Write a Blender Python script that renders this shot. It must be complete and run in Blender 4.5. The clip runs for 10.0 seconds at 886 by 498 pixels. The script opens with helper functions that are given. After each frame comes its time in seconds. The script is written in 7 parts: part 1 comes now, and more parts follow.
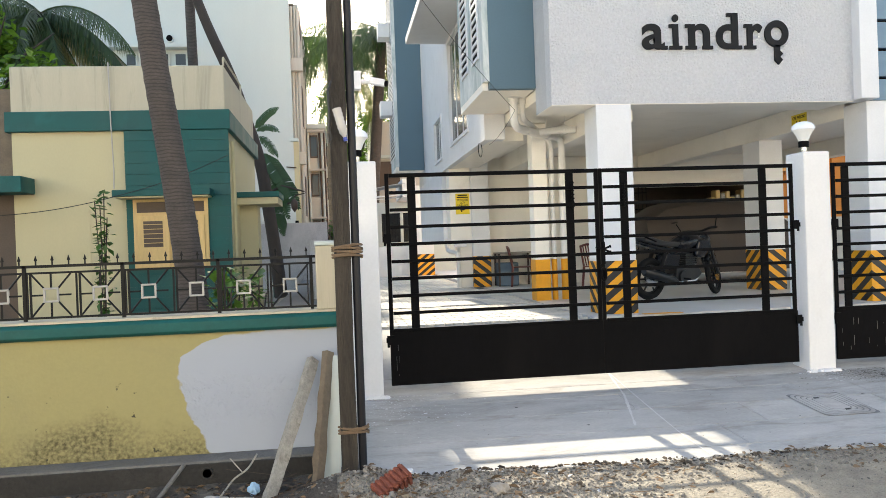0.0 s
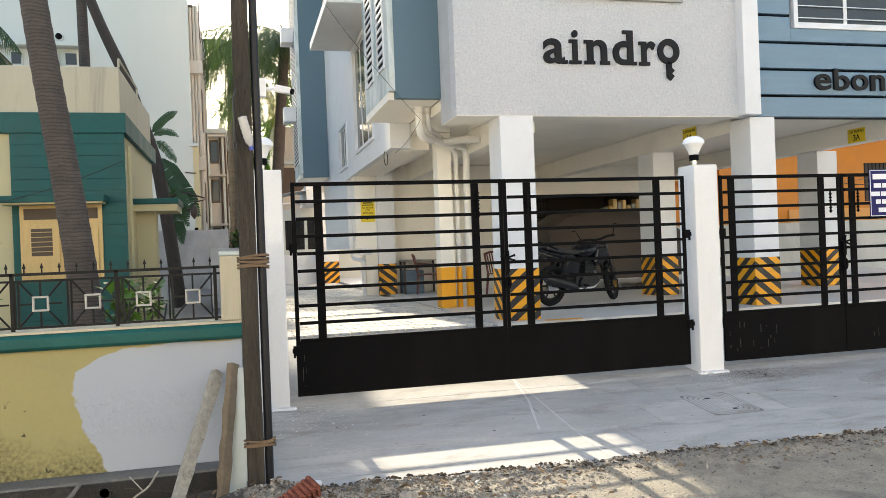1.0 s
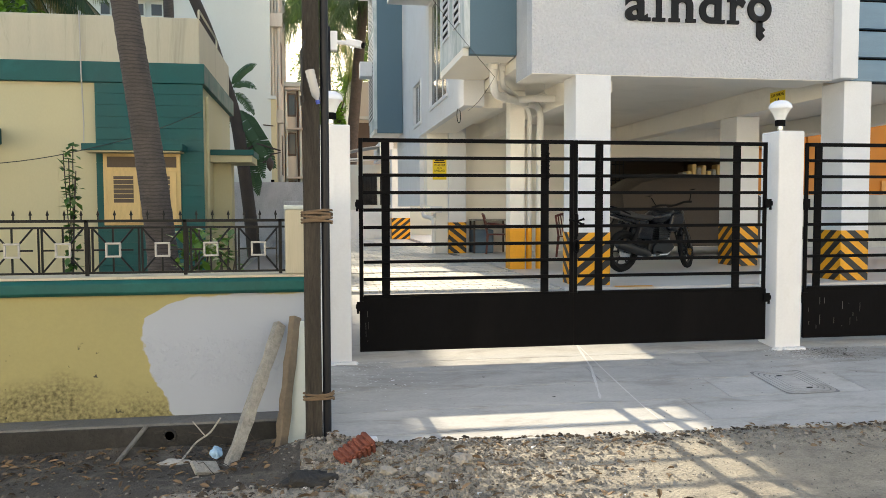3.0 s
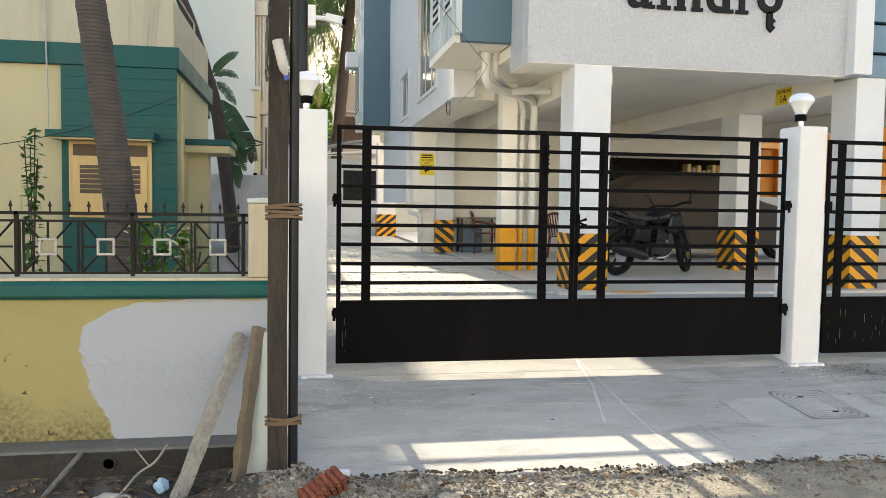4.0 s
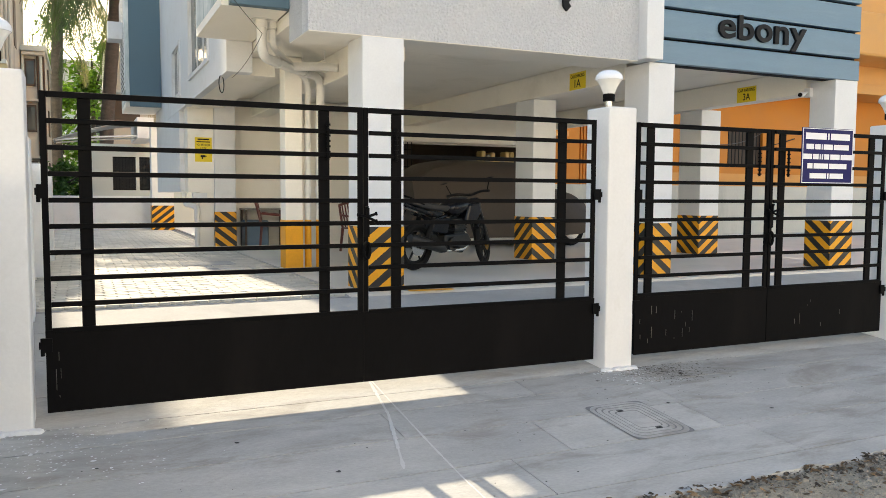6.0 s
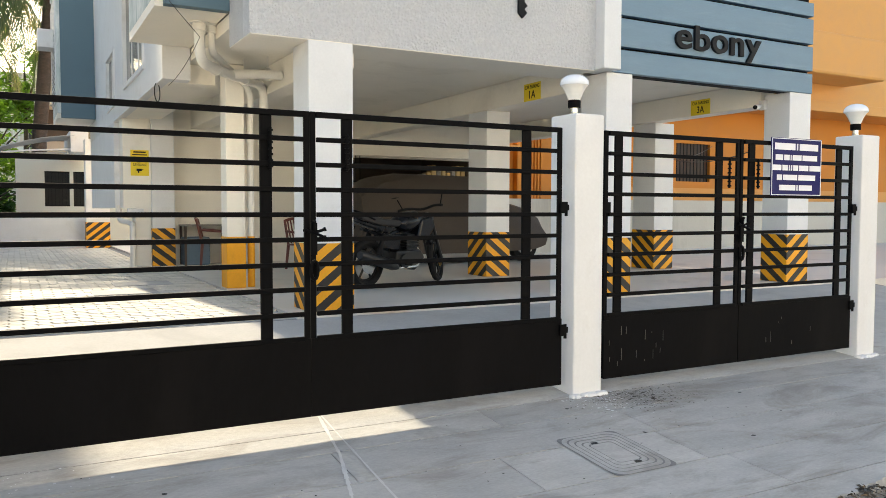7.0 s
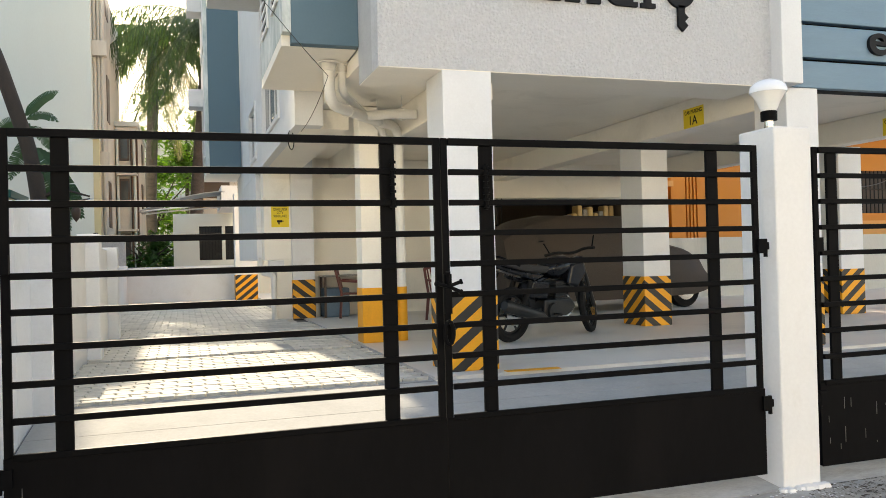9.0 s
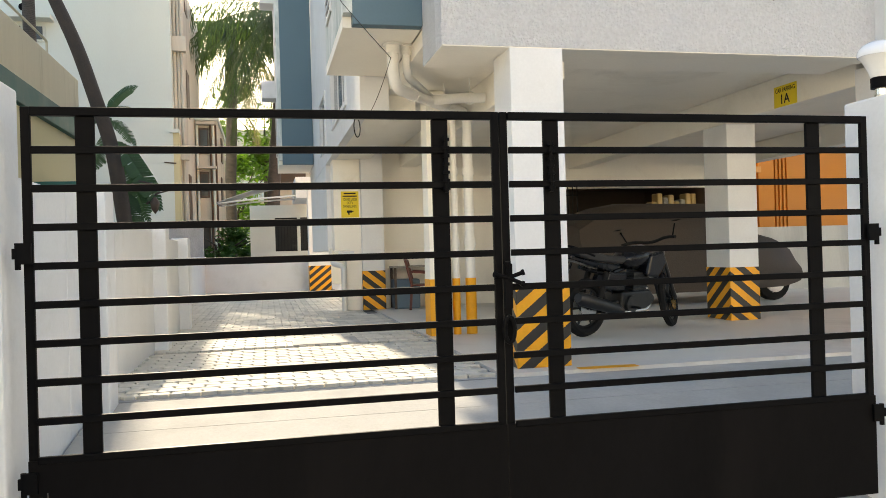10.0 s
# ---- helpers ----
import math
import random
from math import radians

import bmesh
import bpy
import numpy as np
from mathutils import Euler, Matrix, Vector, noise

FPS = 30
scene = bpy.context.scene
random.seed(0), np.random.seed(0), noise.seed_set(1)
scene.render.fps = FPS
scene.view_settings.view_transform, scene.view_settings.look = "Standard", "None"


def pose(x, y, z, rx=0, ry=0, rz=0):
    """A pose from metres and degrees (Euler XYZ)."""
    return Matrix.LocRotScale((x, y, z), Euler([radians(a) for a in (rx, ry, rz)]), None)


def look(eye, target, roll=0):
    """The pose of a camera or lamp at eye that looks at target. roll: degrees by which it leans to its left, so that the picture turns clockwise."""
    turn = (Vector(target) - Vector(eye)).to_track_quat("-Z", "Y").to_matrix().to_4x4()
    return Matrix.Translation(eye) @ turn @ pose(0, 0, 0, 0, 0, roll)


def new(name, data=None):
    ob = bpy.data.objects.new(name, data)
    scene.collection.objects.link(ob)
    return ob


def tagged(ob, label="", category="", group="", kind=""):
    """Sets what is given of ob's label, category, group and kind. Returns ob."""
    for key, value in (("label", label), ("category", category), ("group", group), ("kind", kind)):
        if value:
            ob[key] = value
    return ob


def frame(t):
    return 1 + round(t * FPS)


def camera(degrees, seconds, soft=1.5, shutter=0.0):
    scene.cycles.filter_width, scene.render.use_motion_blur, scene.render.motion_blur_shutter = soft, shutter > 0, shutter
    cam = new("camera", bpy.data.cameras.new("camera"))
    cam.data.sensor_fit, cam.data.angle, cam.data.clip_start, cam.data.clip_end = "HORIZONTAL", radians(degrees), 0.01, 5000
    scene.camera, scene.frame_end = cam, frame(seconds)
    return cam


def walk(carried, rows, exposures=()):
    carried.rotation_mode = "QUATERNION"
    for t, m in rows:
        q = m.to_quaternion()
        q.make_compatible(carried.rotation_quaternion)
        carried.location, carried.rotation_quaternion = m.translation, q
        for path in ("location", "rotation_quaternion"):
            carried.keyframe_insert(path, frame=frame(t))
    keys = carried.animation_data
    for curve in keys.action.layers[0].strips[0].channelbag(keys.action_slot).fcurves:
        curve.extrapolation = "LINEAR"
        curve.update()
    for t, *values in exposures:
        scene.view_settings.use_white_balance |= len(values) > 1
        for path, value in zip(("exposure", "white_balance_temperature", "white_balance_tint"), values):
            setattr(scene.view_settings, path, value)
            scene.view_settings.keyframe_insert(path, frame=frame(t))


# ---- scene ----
cam = camera(58.7, 10.0, soft=0.6)
PATH = [
    (0, (2.206, 0.669, 1.278), (2.465, 2.652, 1.266), -2.1),
    (0.5, (2.172, 0.631, 1.293), (2.577, 2.589, 1.289), -2.2),
    (1, (2.178, 0.634, 1.3), (2.675, 2.571, 1.296), -2.2),
    (1.5, (2.165, 0.643, 1.305), (2.681, 2.576, 1.283), -1.7),
    (2, (2.203, 0.695, 1.319), (2.661, 2.642, 1.277), -1.0),
    (2.5, (2.284, 0.663, 1.326), (2.62, 2.633, 1.252), -0.4),
    (2.7, (2.247, 0.652, 1.314), (2.559, 2.625, 1.221), -0.3),
    (4, (2.35, 1.387, 1.306), (2.701, 3.353, 1.194), 0.8),
    (4.5, (2.454, 1.707, 1.31), (2.83, 3.669, 1.22), 0.8),
    (5, (2.495, 2.018, 1.315), (2.958, 3.961, 1.205), 0.8),
    (5.5, (2.629, 2.248, 1.302), (3.328, 4.117, 1.17), 0.4),
    (6, (2.793, 2.457, 1.334), (3.628, 4.27, 1.196), 0.3),
    (6.2, (2.856, 2.537, 1.318), (3.735, 4.328, 1.189), 0.4),
    (7.3, (2.985, 3.063, 1.318), (3.94, 4.817, 1.23), -0.0),
    (7.5, (3.029, 3.154, 1.326), (3.904, 4.95, 1.242), -0.6),
    (8, (3.157, 3.346, 1.34), (3.879, 5.211, 1.297), -1.4),
    (8.5, (3.247, 3.601, 1.33), (3.905, 5.49, 1.326), -1.5),
    (9, (3.305, 3.792, 1.326), (3.93, 5.692, 1.346), -1.5),
    (9.5, (3.408, 3.965, 1.333), (3.924, 5.897, 1.347), -1.6),
    (10, (3.492, 4.128, 1.31), (3.929, 6.079, 1.313), -1.6),
]
walk(cam, [(t, look(eye, target, roll)) for t, eye, target, roll in PATH], exposures=[(0, 1.67, 6850, 9), (1.5, 1.52, 7200, 9), (2.5, 1.48, 7250, 8), (4.5, 1.60, 7150, 8), (6, 1.54, 7300, 9), (7.5, 1.52, 7300, 8), (10, 1.59, 7500, 9)])

# ---- light ----
SUN_EL, SUN_AZ = 26.5, -5.2          # the sun stands low behind the houses, a little to the left of +y
world = bpy.data.worlds.new("sky")
scene.world = world
world.use_nodes = True
wn = world.node_tree
sky = wn.nodes.new("ShaderNodeTexSky")
sky.sky_type, sky.sun_disc = "NISHITA", False
sky.sun_elevation, sky.sun_rotation = radians(SUN_EL), radians(SUN_AZ)
sky.dust_density, sky.air_density = 2.0, 1.0
wn.links.new(sky.outputs[0], wn.nodes["Background"].inputs[0])
wn.nodes["Background"].inputs[1].default_value = 0.15
sun = new("sun", bpy.data.lights.new("sun", "SUN"))
sun.data.energy, sun.data.angle, sun.data.color = 3.7, radians(0.6), (1.0, 0.91, 0.76)
e, a = radians(SUN_EL), radians(SUN_AZ)
sun_dir = Vector((math.sin(a) * math.cos(e), math.cos(a) * math.cos(e), math.sin(e)))
sun.matrix_world = look(sun_dir * 60, (0, 0, 0))


# ---- materials ----
def material(name, color, rough=0.6, metal=0.0, vary=0.12, scale=3.0, fine=40.0, bump=0.15, bump_dist=0.004, second=None, amount=0.5,
             per_object=0.0, transmission=0.0, spec=0.5, stretch=(1, 1, 1), stain_pos=0.55, stain_w=0.15):
    """A surface with a base colour, blotches at two scales, optional stains of a second colour, and fine relief."""
    m = bpy.data.materials.new(name)
    m.use_nodes = True
    nt, N, L = m.node_tree, m.node_tree.nodes, m.node_tree.links
    b = N["Principled BSDF"]
    b.inputs["Metallic"].default_value = metal
    b.inputs["Specular IOR Level"].default_value = spec
    b.inputs["Transmission Weight"].default_value = transmission
    tc = N.new("ShaderNodeTexCoord")
    mp = N.new("ShaderNodeMapping")
    mp.inputs["Scale"].default_value = stretch
    L.new(tc.outputs["Object"], mp.inputs[0])

    def noise_node(sc, detail, rough_=0.6):
        n = N.new("ShaderNodeTexNoise")
        n.inputs["Scale"].default_value, n.inputs["Detail"].default_value, n.inputs["Roughness"].default_value = sc, detail, rough_
        L.new(mp.outputs[0], n.inputs["Vector"])
        return n

    big, small = noise_node(scale, 5), noise_node(fine, 4)
    add = N.new("ShaderNodeMath")
    add.operation = "ADD"
    L.new(big.outputs[0], add.inputs[0])
    half = N.new("ShaderNodeMath")
    half.operation = "MULTIPLY"
    half.inputs[1].default_value = 0.6
    L.new(small.outputs[0], half.inputs[0])
    L.new(half.outputs[0], add.inputs[1])
    rng = N.new("ShaderNodeMapRange")
    rng.inputs["From Min"].default_value, rng.inputs["From Max"].default_value = 0.5, 1.1
    rng.inputs["To Min"].default_value, rng.inputs["To Max"].default_value = 1 - vary, 1 + vary
    L.new(add.outputs[0], rng.inputs["Value"])
    value = rng.outputs[0]
    if per_object:
        oi = N.new("ShaderNodeObjectInfo")
        r2 = N.new("ShaderNodeMapRange")
        r2.inputs["To Min"].default_value, r2.inputs["To Max"].default_value = 1 - per_object, 1 + per_object
        L.new(oi.outputs["Random"], r2.inputs["Value"])
        mul = N.new("ShaderNodeMath")
        mul.operation = "MULTIPLY"
        L.new(value, mul.inputs[0])
        L.new(r2.outputs[0], mul.inputs[1])
        value = mul.outputs[0]
    mix = N.new("ShaderNodeMix")
    mix.data_type, mix.blend_type = "RGBA", "MULTIPLY"
    mix.inputs[0].default_value = 1.0
    mix.inputs[6].default_value = (*color, 1)
    L.new(value, mix.inputs[7])
    out = mix.outputs[2]
    if second:
        st = noise_node(scale * 0.6, 7, 0.7)
        st.inputs["Distortion"].default_value = 0.6
        r3 = N.new("ShaderNodeMapRange")
        r3.inputs["From Min"].default_value, r3.inputs["From Max"].default_value = stain_pos, stain_pos + stain_w
        r3.inputs["To Max"].default_value = amount
        L.new(st.outputs[0], r3.inputs["Value"])
        m2 = N.new("ShaderNodeMix")
        m2.data_type = "RGBA"
        L.new(r3.outputs[0], m2.inputs[0])
        L.new(out, m2.inputs[6])
        m2.inputs[7].default_value = (*second, 1)
        out = m2.outputs[2]
    L.new(out, b.inputs["Base Color"])
    rr = N.new("ShaderNodeMapRange")
    rr.inputs["From Min"].default_value, rr.inputs["From Max"].default_value = 0.3, 0.7
    rr.inputs["To Min"].default_value, rr.inputs["To Max"].default_value = max(0.02, rough - 0.1), min(1, rough + 0.1)
    L.new(big.outputs[0], rr.inputs["Value"])
    L.new(rr.outputs[0], b.inputs["Roughness"])
    if bump:
        bp = N.new("ShaderNodeBump")
        bp.inputs["Strength"].default_value, bp.inputs["Distance"].default_value = bump, bump_dist
        L.new(small.outputs[0], bp.inputs["Height"])
        L.new(bp.outputs[0], b.inputs["Normal"])
    return m


MAT = {}
def stripes(name, sign):
    """Road-mark yellow and black bands that slant away from the object's own corner."""
    m = material(name, (0.84, 0.37, 0.008), 0.5, vary=0.1, second=(0.5, 0.25, 0.03), amount=0.4)
    N, L = m.node_tree.nodes, m.node_tree.links
    tc = N.new("ShaderNodeTexCoord")
    sp = N.new("ShaderNodeSeparateXYZ")
    L.new(tc.outputs["Object"], sp.inputs[0])

    def op(kind, a, b=None):
        n = N.new("ShaderNodeMath")
        n.operation = kind
        for i, v in enumerate((a, b)):
            if v is None:
                continue
            if isinstance(v, (int, float)):
                n.inputs[i].default_value = v
            else:
                L.new(v, n.inputs[i])
        return n.outputs[0]

    nz = N.new("ShaderNodeTexNoise")
    nz.inputs["Scale"].default_value = 25
    wob = op("MULTIPLY", nz.outputs[0], 0.012)
    u = op("ADD", op("ABSOLUTE", sp.outputs[0]), op("ABSOLUTE", sp.outputs[1]))
    v = op("ADD", op("ADD", sp.outputs[2], op("MULTIPLY", u, 0.8 * sign)), wob)
    band = op("GREATER_THAN", op("FRACT", op("ADD", op("DIVIDE", v, 0.215), 20.0)), 0.5)
    b = N["Principled BSDF"]
    old = b.inputs["Base Color"].links[0].from_socket
    mx = N.new("ShaderNodeMix")
    mx.data_type = "RGBA"
    L.new(band, mx.inputs[0])
    L.new(old, mx.inputs[6])
    mx.inputs[7].default_value = (0.018, 0.017, 0.016, 1)
    L.new(mx.outputs[2], b.inputs["Base Color"])
    return m


def masonry_paint():
    """The yellow compound wall with its white repainted patch, mould along the foot and scabbed plaster."""
    m = material("compound_wall_paint", (0.31, 0.28, 0.125), 0.75, vary=0.07, scale=2.2, second=(0.25, 0.23, 0.12), amount=0.5, bump=0.2)
    N, L = m.node_tree.nodes, m.node_tree.links
    tc = N.new("ShaderNodeTexCoord")
    sp = N.new("ShaderNodeSeparateXYZ")
    L.new(tc.outputs["Object"], sp.inputs[0])

    def op(kind, a, b=None, c=None):
        n = N.new("ShaderNodeMath")
        n.operation = kind
        for i, v in enumerate((a, b, c)):
            if v is None:
                continue
            if isinstance(v, (int, float)):
                n.inputs[i].default_value = v
            else:
                L.new(v, n.inputs[i])
        return n.outputs[0]

    def rng(v, a, b, lo=0.0, hi=1.0):
        n = N.new("ShaderNodeMapRange")
        n.inputs["From Min"].default_value, n.inputs["From Max"].default_value = a, b
        n.inputs["To Min"].default_value, n.inputs["To Max"].default_value = lo, hi
        L.new(v, n.inputs["Value"])
        return n.outputs[0]

    def nz(sc, det=6):
        n = N.new("ShaderNodeTexNoise")
        n.inputs["Scale"].default_value, n.inputs["Detail"].default_value = sc, det
        L.new(tc.outputs["Object"], n.inputs["Vector"])
        return n.outputs[0]

    x, z = sp.outputs[0], sp.outputs[2]
    # the patch's ragged left border leans outwards near the middle of the wall
    border = op("ADD", op("ADD", 1.10, op("ADD", op("MULTIPLY", op("MAXIMUM", op("SUBTRACT", 0.34, z), 0.0), 0.5), op("MULTIPLY", op("MAXIMUM", op("SUBTRACT", z, 0.58), 0.0), 2.0))), op("MULTIPLY", op("SUBTRACT", nz(5.0), 0.5), 0.2))
    patch = rng(op("SUBTRACT", x, border), -0.004, 0.008)
    top = rng(op("ADD", z, op("MULTIPLY", nz(5.0), 0.08)), 0.775, 0.765)
    patch = op("MULTIPLY", patch, top)
    mould = op("MULTIPLY", rng(op("ADD", op("MULTIPLY", z, 1.0), op("MULTIPLY", nz(2.0, 8), 1.1)), 0.82, 0.46), rng(nz(38.0, 12), 0.36, 0.66, 0.15, 1.0))
    b = N["Principled BSDF"]
    old = b.inputs["Base Color"].links[0].from_socket

    def mix(f, a, col):
        n = N.new("ShaderNodeMix")
        n.data_type = "RGBA"
        L.new(f, n.inputs[0])
        L.new(a, n.inputs[6])
        n.inputs[7].default_value = (*col, 1)
        return n.outputs[2]

    c = mix(mould, old, (0.085, 0.072, 0.03))
    specks = op("MULTIPLY", rng(nz(16.0, 4), 0.70, 0.74), rng(z, 0.62, 0.3))
    c = mix(specks, c, (0.05, 0.045, 0.025))
    c = mix(patch, c, (0.345, 0.385, 0.45))
    scab = op("MULTIPLY", patch, op("MULTIPLY", rng(nz(20.0, 12), 0.46, 0.62), rng(op("ABSOLUTE", op("SUBTRACT", z, 0.28)), 0.24, 0.1)))
    c = mix(op("MULTIPLY", scab, 0.07), c, (0.33, 0.345, 0.37))
    L.new(c, b.inputs["Base Color"])
    bp = N.new("ShaderNodeBump")
    bp.inputs["Strength"].default_value, bp.inputs["Distance"].default_value = 1.0, 0.011
    L.new(op("ADD", op("MULTIPLY", op("MULTIPLY", scab, 0.7), nz(42.0, 8)), op("MULTIPLY", nz(45.0), 0.08)), bp.inputs["Height"])
    L.new(bp.outputs[0], b.inputs["Normal"])
    return m


def bark():
    m = material("palm_bark", (0.085, 0.070, 0.060), 0.9, vary=0.45, scale=4, fine=30, bump=0.6, bump_dist=0.02, stretch=(1, 1, 2.5))
    N, L = m.node_tree.nodes, m.node_tree.links
    tc = N.new("ShaderNodeTexCoord")
    wv = N.new("ShaderNodeTexWave")
    wv.bands_direction = "Z"
    wv.inputs["Scale"].default_value, wv.inputs["Distortion"].default_value, wv.inputs["Detail"].default_value = 7.5, 4.0, 7
    L.new(tc.outputs["Object"], wv.inputs["Vector"])
    b = N["Principled BSDF"]
    old = b.inputs["Base Color"].links[0].from_socket
    r = N.new("ShaderNodeMapRange")
    r.inputs["From Min"].default_value, r.inputs["From Max"].default_value, r.inputs["To Max"].default_value = 0.1, 0.35, 1.0
    r.inputs["To Min"].default_value = 0.62
    L.new(wv.outputs[1], r.inputs["Value"])
    mx = N.new("ShaderNodeMix")
    mx.data_type, mx.blend_type = "RGBA", "MULTIPLY"
    mx.inputs[0].default_value = 1
    L.new(old, mx.inputs[6])
    L.new(r.outputs[0], mx.inputs[7])
    L.new(mx.outputs[2], b.inputs["Base Color"])
    return m


def leaf(name, color, per=0.35):
    """Thin leaves: glossy face, some light through, each leaf of its own tint."""
    m = bpy.data.materials.new(name)
    m.use_nodes = True
    N, L = m.node_tree.nodes, m.node_tree.links
    b = N["Principled BSDF"]
    b.inputs["Roughness"].default_value = 0.45
    g = N.new("ShaderNodeNewGeometry")
    r = N.new("ShaderNodeMapRange")
    r.inputs["To Min"].default_value, r.inputs["To Max"].default_value = 1 - per, 1 + per
    L.new(g.outputs["Random Per Island"], r.inputs["Value"])
    mx = N.new("ShaderNodeMix")
    mx.data_type, mx.blend_type = "RGBA", "MULTIPLY"
    mx.inputs[0].default_value = 1
    mx.inputs[6].default_value = (*color, 1)
    L.new(r.outputs[0], mx.inputs[7])
    L.new(mx.outputs[2], b.inputs["Base Color"])
    tr = N.new("ShaderNodeBsdfTranslucent")
    tr.inputs[0].default_value = (color[0] * 1.6, color[1] * 1.7, color[2] * 0.9, 1)
    ms = N.new("ShaderNodeMixShader")
    ms.inputs[0].default_value = 0.35
    L.new(b.outputs[0], ms.inputs[1])
    L.new(tr.outputs[0], ms.inputs[2])
    L.new(ms.outputs[0], N["Material Output"].inputs[0])
    return m


def island_material(name, color, per=0.4, rough=0.9):
    """Loose bits: every piece of the joined mesh a little lighter, darker or browner."""
    m = material(name, color, rough, vary=0.15, fine=60, bump=0.5)
    N, L = m.node_tree.nodes, m.node_tree.links
    b = N["Principled BSDF"]
    old = b.inputs["Base Color"].links[0].from_socket
    g = N.new("ShaderNodeNewGeometry")
    r = N.new("ShaderNodeMapRange")
    r.inputs["To Min"].default_value, r.inputs["To Max"].default_value = 1 - per, 1 + per
    L.new(g.outputs["Random Per Island"], r.inputs["Value"])
    mx = N.new("ShaderNodeMix")
    mx.data_type, mx.blend_type = "RGBA", "MULTIPLY"
    mx.inputs[0].default_value = 1
    L.new(old, mx.inputs[6])
    L.new(r.outputs[0], mx.inputs[7])
    L.new(mx.outputs[2], b.inputs["Base Color"])
    return m



